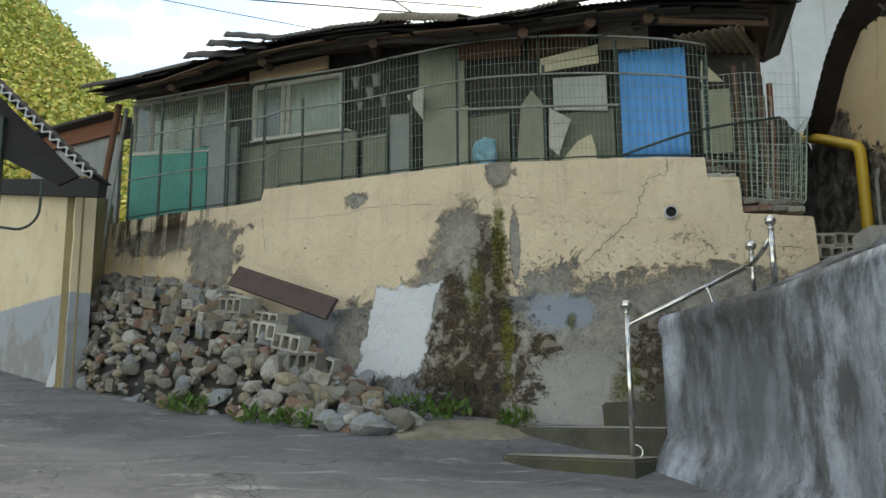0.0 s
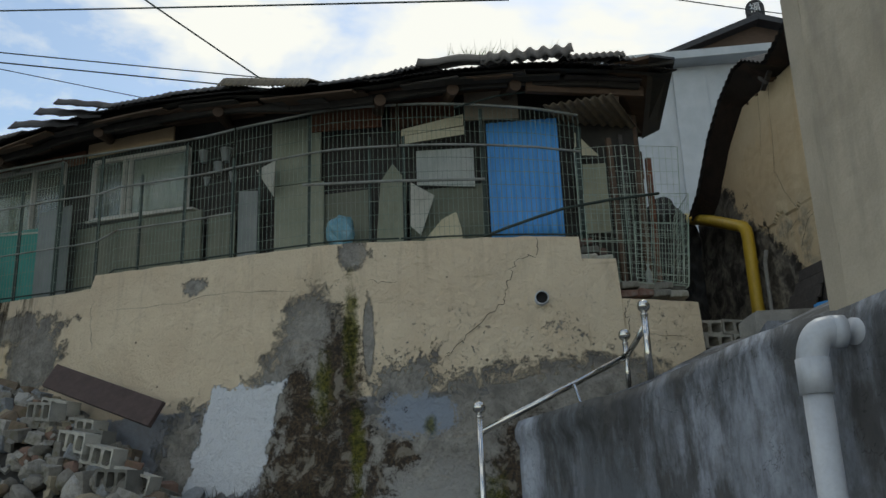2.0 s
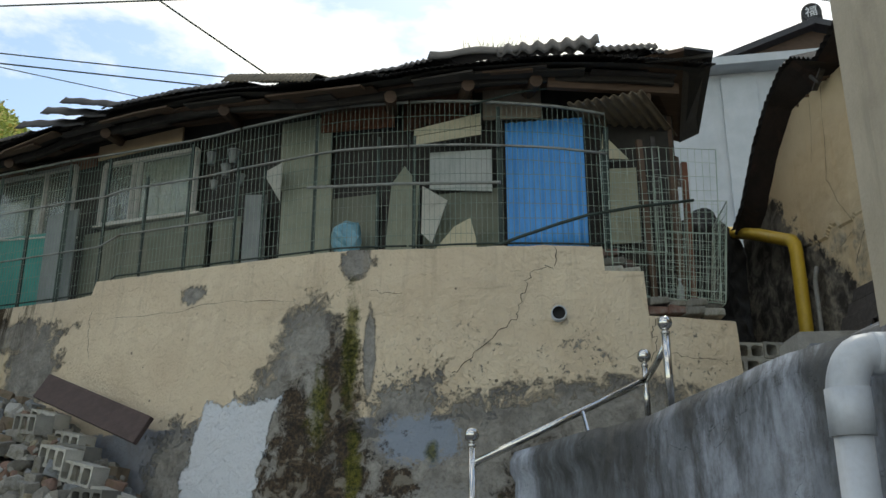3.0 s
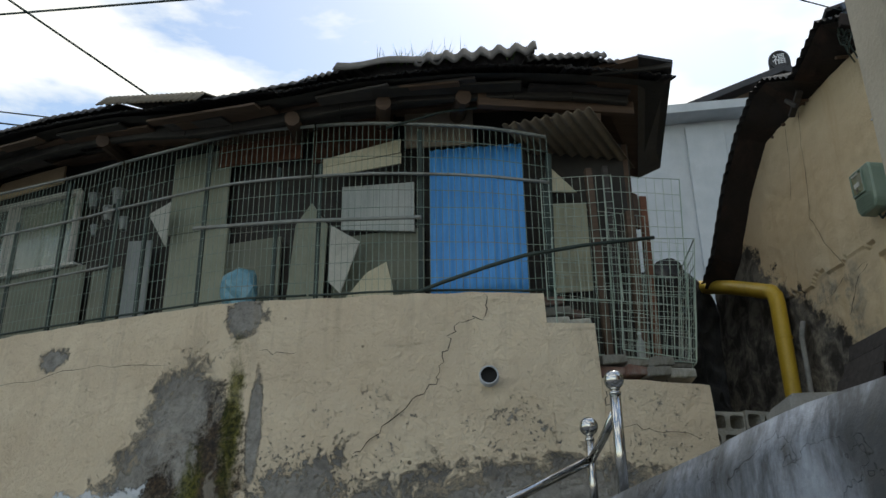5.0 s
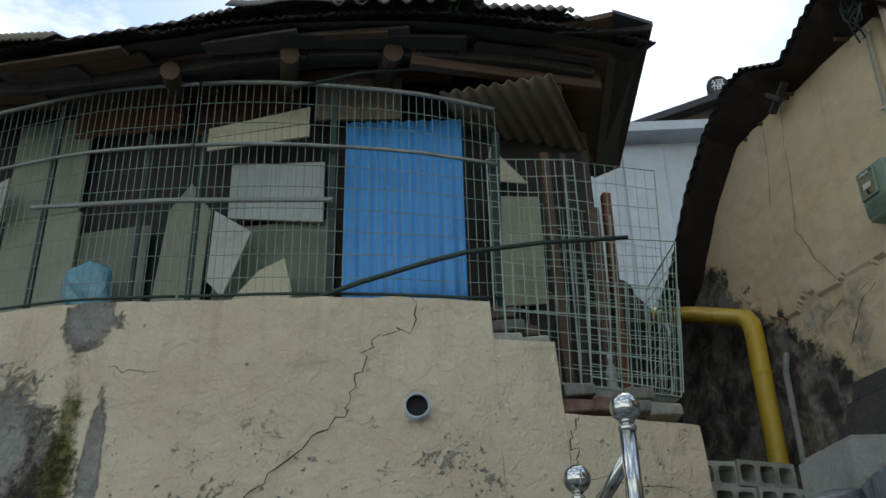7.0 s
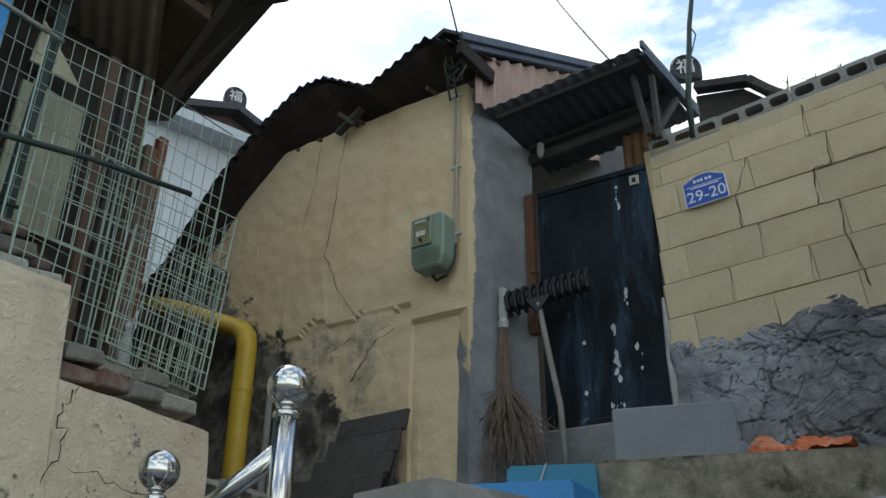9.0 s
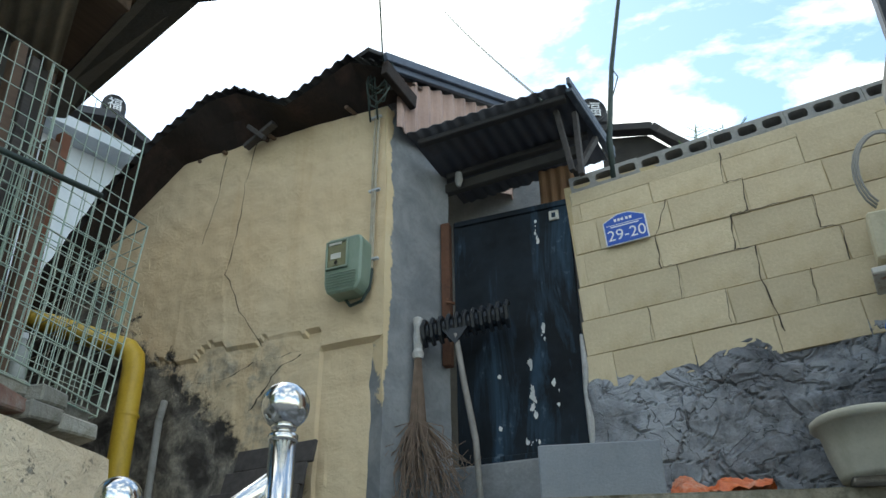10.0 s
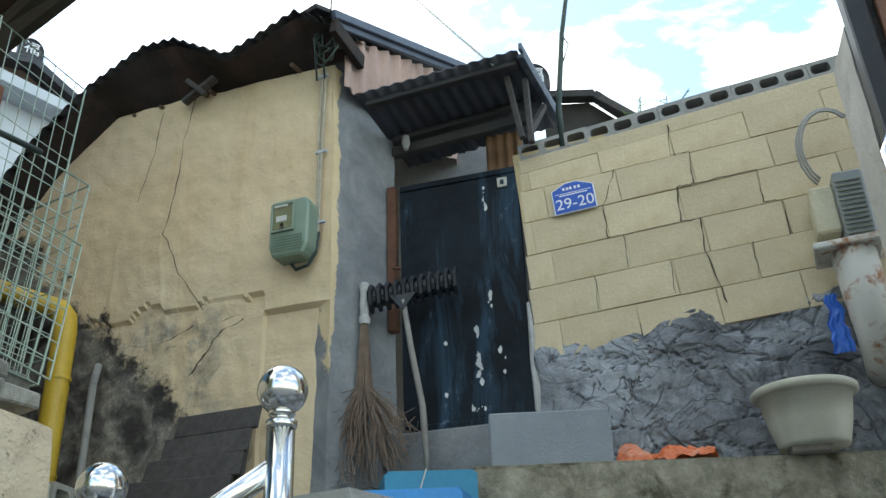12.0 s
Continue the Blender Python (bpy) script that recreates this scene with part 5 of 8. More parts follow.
    shack_part("awning_sheet", aw, streaked("buff_asbestos_sheet", (0.19, 0.155, 0.11), (0.26, 0.215, 0.155), (0.10, 0.08, 0.06), 0.9, 0, (9, 2, 9), 0.5), "loose weathered corrugated sheet under the eave", True)
    shack_part("board", beam((2.98, 8.75, 4.95), (3.52, 9.2, 4.95), 0.03, 0.3), M_WOOD)


roof()


# weeds on the roof
def weeds_on_roof():
    rnd = random.Random(11)
    vs, fs = [], []
    for _ in range(26):
        X = rnd.gauss(1.75, 0.18)
        p = at(X, eave_z(X) + 0.07, -0.2)
        for _ in range(4):
            a, h = rnd.uniform(0, 6.28), rnd.uniform(0.05, 0.17)
            t = p + Vector((math.cos(a) * h * 0.5, math.sin(a) * h * 0.5, h))
            s = Vector((0.004, 0.003, 0))
            i = len(vs)
            vs += [p - s, p + s, t]
            fs.append((i, i + 1, i + 2))
    me = bpy.data.meshes.new("roof_weeds")
    me.from_pydata([tuple(v) for v in vs], [], fs)
    me.materials.append(M_GRASS)
    tagged(new("roof_weeds", me), "dry weeds growing on the roof sheets", "weeds", "", "stuff")


weeds_on_roof()


# ---- fence ----
FTX = [-4.4, -4.31, -2.74, -0.97, -0.57, 0.31, 1.2, 2.25, 2.62]
FTZ = [5.86, 5.855, 5.70, 5.435, 5.435, 5.41, 5.29, 5.125, 5.05]


def ftop(X):
    return float(np.interp(X, FTX, FTZ))


def fence_panel(X0, X1, name_label, posts=None):
    fz = thing("wire_fence", name_label, "fence", "fence panels", at(X0, top_z(X0), 0.06))
    inv = Matrix.Translation(-fz.location)

    def fp(n, bm, mat, label="", smooth=False):
        bmesh.ops.transform(bm, matrix=inv, verts=bm.verts)
        return part(n, bm, mat, fz, label, smooth)
    bm = bmesh.new()
    n = int((X1 - X0) / 0.042)
    for k in range(n + 1):
        X = X0 + (X1 - X0) * k / n
        lean = 0.012 * noise.noise((X * 2, 0, 0))
        tube([at(X, top_z(X) - 0.03, 0.05), at(X + lean * 0.5, (top_z(X) + ftop(X)) / 2, 0.05 + 0.01 * noise.noise((X * 1.5, 4, 0))), at(X + lean, ftop(X) + 0.02, 0.05)], 0.0024, 4, bm, False)
    for h in range(1, 10):
        pts = [at(X0 + (X1 - X0) * k / 8, 0, 0.046) for k in range(9)]
        for p in pts:
            b0 = top_z(p.x) if p.x < 2.5 else 3.9
            p.z = b0 + (ftop(p.x) - b0) * h / 10 + 0.008 * noise.noise((p.x * 2, h, 0))
        tube(pts, 0.0022, 4, bm, False)
    fp("wire_mesh", bm, M_FENCEWIRE, "fine green coated wires")
    for lev, mat, r, o in ((1.0, M_RAILPAINT, 0.013, 0.04), (0.69, M_RAILPAINT, 0.011, 0.03), (0.34, M_RAILPAINT, 0.010, 0.035), (0.03, M_POST, 0.008, 0.04)):
        if lev == 0.34 and X0 > -1:
            continue
        pts = []
        for k in range(9):
            p = at(X0 + (X1 - X0) * k / 8, 0, o)
            b0 = top_z(p.x) if p.x < 2.5 else 3.9
            p.z = b0 + (ftop(p.x) - b0) * lev
            pts.append(p)
        fp("rail", tube(pts, r, 7), mat, "", True)
    for k, X in enumerate(posts or [X0 + (X1 - X0) * q / round((X1 - X0) / 0.52) for q in range(round((X1 - X0) / 0.52) + 1)]):
        fp("post", beam(at(X, top_z(X) - 0.05, 0.085), at(X, ftop(X) - (0.02 if k % 2 else 0.3), 0.085), 0.03, 0.03, 0.003, up=(1, 0, 0)), M_POST)


fence_panel(-4.36, -2.75, "green wire fence panel with pale rails on the wall")
fence_panel(-2.72, -0.6, "green wire fence panel with pale rails on the wall")
fence_panel(-0.57, 1.0, "green wire fence panel with a curved top rail", [-0.32, 0.18, 0.75])
fence_panel(1.02, 2.62, "green wire fence panel before the blue sheet", [1.06, 1.76, 2.6])

bar = thing("steel_bar", "pale steel bar tied across the fence", "bar", at=at(0.12, 4.67, 0.01))
part("bar", tube([Vector((0, 0, 0)), at(0.9, 4.56, 0.01) - bar.location, at(1.76, 4.47, 0.01) - bar.location], 0.014, 8), M_RAILPAINT, bar)
pole = thing("bent_pole", "long bent black pole resting on the wall", "pole", at=at(1.84, 4.0, 0.0))
pp = [at(1.70, 3.93, 0.02), at(1.9, 3.99, -0.01), at(2.2, 4.08, -0.02), at(2.42, 4.145, -0.02), at(2.8, 4.21, -0.03), at(3.28, 4.28, -0.05)]
part("pole", tube([p - pole.location for p in pp], [0.012, 0.013, 0.013, 0.013, 0.012, 0.012], 9), M_POST, pole, "", True)
pole2 = thing("thin_pole", "thin dark pole slung along the fence top", "pole", at=at(1.55, 5.2, 0.0))
part("pole", tube([at(1.52, 5.19, 0.02) - pole2.location, at(1.9, 5.27, 0.02) - pole2.location, at(2.2, 5.29, 0.02) - pole2.location], 0.009, 7), M_POST, pole2)


# ---- cage at the corner ----
def cage_panel(corners, nu, nv, label, r=0.0021, frame=True):
    """A welded wire panel between four corners: bottom left, bottom right, top right, top left."""
    a, b, c, d = [Vector(q) for q in corners]
    ob = thing("wire_cage_panel", label, "wire panel", "cage panels", a)
    bm = bmesh.new()
    for k in range(nu + 1):
        s = k / nu
        p, q = a.lerp(b, s), d.lerp(c, s)
        m = (p + q) / 2 + Vector((noise.noise((s * 9, a.z, 1)) * 0.02, noise.noise((s * 7, a.z, 2)) * 0.02, 0))
        tube([p - a, m - a, q - a], r, 4, bm, False)
    for k in range(nv + 1):
        s = k / nv
        p, q = a.lerp(d, s), b.lerp(c, s)
        m = (p + q) / 2 + Vector((0, noise.noise((s * 7, a.x, 2)) * 0.025, noise.noise((s * 9, a.x, 1)) * 0.015))
        tube([p - a, m - a, q - a], r, 4, bm, False)
    part("wire_mesh", bm, M_WIRE, ob)
    if frame:
        part("frame_wire", tube([Vector(), b - a, c - a, d - a, Vector()], 0.0042, 6), M_WIRE, ob)


z0 = 3.44
cage_panel([at(2.56, 3.86, 0.03), at(3.05, 3.86, 0.03), at(3.05, 4.77, 0.04), at(2.56, 4.72, 0.03)], 9, 9, "green wire cage panel on the stepped wall")
cage_panel([at(2.60, 3.5, -0.02), at(3.46, z0, -0.05), at(3.56, 4.29, -0.04), at(2.60, 4.27, -0.01)], 17, 9, "dented green wire cage panel on the wall end")
cage_panel([at(2.98, z0, 0.06), at(3.47, z0, 0.06), at(3.55, 4.78, 0.06), at(3.0, 4.77, 0.06)], 9, 11, "tall green wire cage panel")
e0, e1 = at(3.46, z0, -0.05), at(3.56, 4.29, -0.04)
cage_panel([e0, e0 + Vector((0.12, 0.7, 0.05)), e1 + Vector((0.12, 0.7, 0.02)), e1], 8, 9, "green wire cage side panel")
cage_panel([at(2.98, 3.5, -0.09), at(3.44, 3.44, -0.12), at(3.5, 3.98, -0.11), at(3.02, 4.0, -0.08)], 10, 8, "small loose wire panel in front of the cage", 0.0024)
cage_panel([at(2.64, 3.6, 0.3), at(3.3, 3.55, 0.3), at(3.35, 4.6, 0.3), at(2.66, 4.65, 0.3)], 12, 8, "inner wire panel of the cage")

# bricks and offcuts on the stepped end of the wall
M_REDBRICK = plain("dirty_red_brick", (0.12, 0.068, 0.054), (0.19, 0.11, 0.085), 9, 0.92, 0, 70, 0.5, (0.20, 0.18, 0.16), vary=0.5)
for mat, lab, rows in ((M_BLOCK, "loose grey concrete brick on the wall end", ((2.60, 3.715, 0.08, 4, 0.95), (2.76, 3.71, 0.1, -7, 0.8), (2.63, 3.785, 0.09, -5, 0.9), (2.93, 3.455, 0.02, 6, 0.85), (3.09, 3.45, 0.05, -8, 0.75), (3.23, 3.445, 0.0, 11, 0.8), (3.37, 3.435, 0.03, -5, 0.7), (3.20, 3.372, -0.02, 4, 0.85), (3.36, 3.365, -0.03, -9, 0.8))),
                       (M_REDBRICK, "loose dirty red brick on the wall end", ((2.92, 3.38, 0.03, -3, 0.9), (3.06, 3.378, -0.01, 5, 0.7), (2.72, 3.78, 0.13, 9, 0.7), (2.60, 3.86, 0.12, -6, 0.8)))):
    bme = box((0.19, 0.13, 0.062), Matrix(), 0.007, 0.008)
    brick_me = bpy.data.meshes.new("brick")
    bme.to_mesh(brick_me)
    bme.free()
    brick_me.materials.append(mat)
    for X, z, off, a, L in rows:
        p = at(X, z, off)
        ob = new("brick", brick_me)
        ob.matrix_world = pose(p.x, p.y, p.z, random.uniform(-4, 4), random.uniform(-4, 4), facing(X, 0) + a) @ Matrix.Diagonal((L, 1, 1, 1))
        tagged(ob, lab, "brick", "bricks on the wall end")
# junk inside the cage
for k, (X, off, z0_, z1_, w, mat, lab) in enumerate(((2.98, 0.22, 3.4, 4.9, 0.05, M_WOOD, "old timber post in the cage"), (3.12, 0.35, 3.4, 5.0, 0.04, M_GREYWOOD, "weathered timber post in the cage"),
                                                     (3.22, 0.25, 3.4, 4.6, 0.06, M_WOOD, "brown board standing in the cage"), (3.36, 0.4, 3.3, 4.8, 0.05, M_REDWOOD, "rust red post in the cage"),
                                                     (2.62, 0.2, 3.7, 5.0, 0.04, M_POST, "dark steel post in the cage"))):
    a, b = at(X, z0_, off), at(X + 0.02 * (k - 2), z1_, off)
    ob = thing("post", lab, "post", "posts in the cage", a)
    part("post", beam(Vector(), b - a, w, w, 0.004, up=(1, 0, 0)), mat, ob)
btl = thing("bottle", "dusty clear plastic bottle in the cage", "bottle", at=at(3.13, 3.47, 0.02))
part("body", lathe([(0, 0), (0.026, 0), (0.028, 0.02), (0.028, 0.10), (0.011, 0.14), (0.011, 0.16)], 14), plain("dusty_plastic", (0.28, 0.30, 0.29), (0.38, 0.40, 0.38), 9, 0.3), btl, "", True)
part("cap", lathe([(0.013, 0.16), (0.013, 0.18), (0, 0.18)], 12), M_PVC, btl)


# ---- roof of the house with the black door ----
# rust darkened to near black for the underside of the eave
M_EAVERUST = plain("near_black_rust", (0.016, 0.012, 0.010), (0.03, 0.020, 0.016), 5, 0.95, 0, 50, 0.4, (0.055, 0.03, 0.022))

def house_roof():
    YZ = [(7.70, 5.725), (7.94, 5.862), (8.18, 5.76), (8.37, 5.69), (8.55, 5.80), (8.74, 5.915), (8.95, 5.92), (9.3, 5.74), (9.64, 5.46), (10.05, 4.95), (10.4, 4.7)]
    ys, zs = [p[0] for p in YZ], [p[1] for p in YZ]
    root = structure(new("roof_1"), "sagging dark corrugated roof with a rusty eave")

    def edge(y):
        return Vector((4.56 - 0.066 * (y - 7.7), y, float(np.interp(y, ys, zs))))

    def f(u, v):
        y = 7.70 + 2.62 * u
        e = edge(y)
        w = 0.011 * math.sin(2 * math.pi * y / 0.072) * (1 - 0.5 * v)
        return e + Vector((1.2 * v, 0, 0.30 * v + w))
    part("roof_sheet", sheet(f, 330, 6), M_TIN, root, "dark corrugated sheet", True)

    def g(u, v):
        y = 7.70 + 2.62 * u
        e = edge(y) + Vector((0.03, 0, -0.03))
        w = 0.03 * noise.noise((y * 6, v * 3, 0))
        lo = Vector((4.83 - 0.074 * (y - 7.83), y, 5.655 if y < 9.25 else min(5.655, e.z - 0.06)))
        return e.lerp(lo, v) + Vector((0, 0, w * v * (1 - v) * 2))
    part("eave_soffit", sheet(g, 90, 6), M_EAVERUST, root, "rusty ragged eave lining")
    bm = bmesh.new()
    rnd = random.Random(9)
    for y in (8.05, 8.62, 8.68, 8.95, 9.2):
        z = min(5.66, edge(y).z - 0.08)
        tube([(4.92, y, z + 0.01), (4.71, y + rnd.uniform(-0.03, 0.03), z - 0.02)], 0.013, 7, bm)
    part("rafter_end", bm, M_WOOD, root)
    tim = beam((4.70, 8.78, 5.60), (4.68, 8.55, 5.69), 0.05, 0.03)
    beam((4.66, 8.6, 5.58), (4.66, 8.74, 5.72), 0.03, 0.03, bm=tim)
    part("timber_scrap", tim, M_GREYWOOD, root, "grey timber scrap under the eave")
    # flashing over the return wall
    part("verge", beam((4.58, 7.705, 5.70), (4.90, 7.70, 5.66), 0.04, 0.10), M_EAVERUST, root)
    # gable behind, clad in faded pink sheet, with a blue-grey verge
    gb = thing("upper_house", "house gable behind, clad in faded pink corrugated sheet", "house", at=(5.7, 8.0, 5.4))
    m_pink = streaked("faded_pink_sheet", (0.36, 0.25, 0.21), (0.44, 0.31, 0.26), (0.20, 0.13, 0.11), 0.7, 0, (2, 10, 1), 0.6)
    g0, g1 = Vector((4.80, 7.75, 0)), Vector((6.40, 7.35, 0))
    bm = corrugated(g0 + Vector((0, 0, 5.45)) - gb.location, g1 - g0, (0, 0, 1), 1.0, (g1 - g0).length, 0.11, 0.016, 0.006, 3)
    for v in bm.verts:
        lim = 5.80 + 0.31 * (v.co.x + gb.location.x - 4.80) - gb.location.z
        v.co.z = min(v.co.z, lim)
    part("wall", bm, m_pink, gb)
    m_verge = streaked("blue_grey_verge", (0.07, 0.085, 0.12), (0.10, 0.12, 0.16), (0.04, 0.045, 0.06), 0.5, 0.2)
    for dy, dz, h in ((-0.05, 0.0, 0.055), (-0.025, -0.05, 0.04)):
        part("verge_board", beam(Vector((4.64, 7.79 + dy, 5.835 + dz)) - gb.location, Vector((6.42, 7.345 + dy, 6.385 + dz)) - gb.location, 0.03, h), m_verge, gb)
    part("roof", beam(Vector((4.70, 8.36, 5.86)) - gb.location, Vector((6.46, 7.92, 6.39)) - gb.location, 1.15, 0.03), M_TIN, gb)
    # third roof with an end tile
    rb = thing("far_house", "dark tiled roof of a house behind the wall", "house", at=(6.8, 6.9, 5.2))
    for a, b in (((6.73, 7.12, 6.42), (6.76, 6.74, 6.33)), ((6.76, 6.74, 6.33), (6.79, 6.5, 6.06))):
        part("verge_board", beam(Vector(a) - rb.location, Vector(b) - rb.location, 0.1, 0.06), M_TIN, rb)
    part("verge_board", beam(Vector((6.7, 6.68, 6.24)) - rb.location, Vector((6.7, 6.47, 6.02)) - rb.location, 0.08, 0.05), M_GREYWOOD, rb)
    part("gable", prism([(0, 0), (0.75, 0), (0.6, 0.85), (0.35, 1.12), (0, 1.2)], 0.3, pose(0.0, 0.25, 0, 0, 0, -88)), M_SHED, rb)


house_roof()


# ---- lettering helper ----
def letters(text, size, mat, name, parent, m, depth=0.001):
    cu = bpy.data.curves.new(name, "FONT")
    cu.body, cu.size, cu.extrude = text, size, depth
    cu.align_x, cu.align_y = "CENTER", "CENTER"
    tmp = bpy.data.objects.new(name, cu)
    me = bpy.data.meshes.new_from_object(tmp)
    bpy.data.objects.remove(tmp)
    bpy.data.curves.remove(cu)
    me.materials.append(mat)
    ob = new(name, me)
    ob.parent = parent
    ob.matrix_basis = m
    return ob


M_WHITE = plain("white_print", (0.75, 0.76, 0.78), (0.82, 0.83, 0.84), 12, 0.5, 0, 60, 0.02)
M_TILE = plain("black_roof_tile", (0.022, 0.022, 0.025), (0.04, 0.04, 0.044), 12, 0.5, 0, 60, 0.2)


def end_tile(p, r, facing_deg, label):
    ob = thing("ridge_end_tile", label, "roof tile", "ridge end tiles", p)
    ob.rotation_euler = (0, 0, radians(facing_deg))
    prof = [(r * math.cos(a), r * 1.15 * math.sin(a)) for a in [math.pi * k / 14 for k in range(15)]] + [(-r, -r * 0.9), (r, -r * 0.9)]
    part("tile", prism(prof, r * 0.5, Matrix(), r * 0.05), M_TILE, ob)
    rim = [Vector((0.86 * r * math.cos(a), -0.01, 0.95 * r * math.sin(a))) for a in [2 * math.pi * k / 24 for k in range(25)]]
    part("rim", tube(rim, r * 0.05, 6), M_TILE, ob)
    letters("福", r * 1.25, M_WHITE, "character", ob, pose(0, -0.012, 0, 90, 0, 0), 0.004)


end_tile((7.2, 13.40, 9.42), 0.15, -25, "black glazed ridge end tile with a white character")
end_tile((6.69, 7.16, 6.60), 0.115, -62, "black glazed ridge end tile with a white character")


# ---- white house behind ----
def white_house():
    wh = thing("white_house", "white rendered house with a dark tiled roof behind the lane", "house", at=(5.6, 12.5, 2.2))
    m_w = streaked("white_render", (0.46, 0.50, 0.53), (0.54, 0.57, 0.60), (0.38, 0.41, 0.43), 0.85, 0, (2, 2, 0.6), 0.5)
    L = wh.location
    d, n = Vector((0.976, -0.216, 0)), Vector((0.216, 0.976, 0))
    o = Vector((5.2, 13.25, 0))

    def q(along, back, z):
        return o + d * along + n * back + Vector((0, 0, z)) - L
    part("wall", beam(q(-1.1, 0.1, 5.1), q(4.5, 0.1, 5.1), 0.2, 6.2), m_w, wh)
    part("side_wall", beam(q(-1.0, 0.2, 5.1), q(-1.0, 4.0, 5.1), 0.2, 6.2), m_w, wh)
    part("pilaster", beam(q(0.62, -0.02, 2.2), q(0.62, -0.02, 8.1), 0.06, 0.5, up=tuple(d)), m_w, wh)
    part("cornice", beam(q(-1.3, -0.12, 8.24), q(4.6, -0.12, 8.24), 0.40, 0.13), m_w, wh, "white cornice")
    # gable set back behind the cornice, with dark verges running down from the ridge
    part("gable", prism([(-1.2, 8.25), (4.6, 8.25), (4.3, 8.3), (1.9, 9.14), (-0.6, 8.3)], 0.12, Matrix.Translation(q(0, 0.66, 0)) @ pose(0, 0, 0, 0, 0, -12.5)), M_WOOD, wh, "brown timber gable")
    for e in ((-0.9, 8.22), (4.7, 8.22)):
        part("verge", beam(q(1.92, 0.55, 9.2), q(e[0], 0.55, e[1]), 0.22, 0.10), M_TILE, wh)
        part("roof", beam(q(1.92, 2.2, 9.22), q(e[0], 2.2, e[1] + 0.02), 3.1, 0.06), M_TILE, wh, "dark tiled roof")
    part("ridge", tube([q(1.92, 0.5, 9.24), q(1.92, 3.7, 9.24)], 0.08, 8), M_TILE, wh)


white_house()


# ---- canopy over the door ----
def canopy():
    ob = thing("door_canopy", "dark corrugated canopy on timber posts over the door", "canopy", at=(5.1, 7.2, 4.98))
    L = ob.location
    a, b = Vector((4.80, 7.69, 5.375)), Vector((5.015, 6.81, 5.53))
    part("sheet", corrugated(a - L, b - a, (0.62, 0.01, -0.06), 0.72, (b - a).length, 0.072, 0.006, 0.005, 3, 0, 0.01), streaked("blue_black_sheet", (0.035, 0.04, 0.052), (0.055, 0.06, 0.075), (0.05, 0.035, 0.03), 0.6, 0.1, (6, 6, 2), 0.4), ob, "dark corrugated sheet", True)
    m = (a + b) / 2 - L
    h = (b - a).normalized() * 0.43
    for dx, dz in ((0.08, -0.035), (0.42, -0.07)):
        part("lining", beam(m + Vector((dx, 0, dz)) - h, m + Vector((dx, 0, dz)) + h, 0.05, 0.03), M_TIN, ob)
    m_trim = streaked("blue_black_trim", (0.03, 0.04, 0.06), (0.06, 0.075, 0.10), (0.16, 0.18, 0.2), 0.5, 0.2)
    c = Vector((5.68, 6.765, 5.475))
    part("verge_trim", beam(b + Vector((-0.01, -0.02, 0.01)) - L, c - L, 0.02, 0.05), m_trim, ob)
    part("verge_trim", beam(b + Vector((0.02, -0.01, -0.03)) - L, c + Vector((0, 0.01, -0.04)) - L, 0.04, 0.03), m_trim, ob)
    for p, q in (((5.15, 6.92, 5.47), (5.15, 6.86, 5.05)), ((5.20, 6.83, 5.46), (5.18, 6.82, 5.03)), ((5.45, 6.80, 5.43), (5.2, 6.86, 5.06))):
        part("post", beam(Vector(p) - L, Vector(q) - L, 0.035, 0.03, 0.003, up=(0, 1, 0)), M_GREYWOOD, ob)
    part("lintel", beam(Vector((5.27, 7.70, 5.255)) - L, Vector((5.34, 6.86, 5.30)) - L, 0.05, 0.06), M_SHED, ob)
    # what shows over the door: a pale inner wall and a tan board
    structure(part("wall_inner", beam((5.85, 8.2, 4.75), (5.92, 7.05, 4.75), 0.1, 2.0), M_RENDER), "pale rendered wall inside the yard")
    tb = thing("tan_board", "tan corrugated board inside the yard", "board", at=(5.56, 7.15, 3.5))
    part("sheet", corrugated((0, 0.06, 1.5), (0.03, -0.3, 0), (0, 0, 1), 0.40, 0.22, 0.06, 0.006, 0.004, 2), wood("orange_brown_board", (0.20, 0.11, 0.055), (0.32, 0.185, 0.10), (20, 20, 2)), tb)
    st = thing("dark_timber", "dark timber brace inside the yard", "timber", at=(5.55, 7.3, 3.3))
    part("timber", beam((0, 0.15, 1.75), (0.05, -0.3, 1.62), 0.1, 0.09), M_SHED, st)
    lamp = thing("door_lamp", "small old lamp fitting under the canopy", "lamp", at=(5.2, 7.57, 5.25))
    part("body", lathe([(0, 0.05), (0.02, 0.05), (0.025, 0.0), (0.012, -0.04), (0, -0.045)], 10), M_CONC, lamp)
    part("bracket", tube([(0, 0, 0.04), (0.06, 0.02, 0.09), (0.14, 0.03, 0.12)], 0.008, 6), M_WOOD, lamp)


canopy()


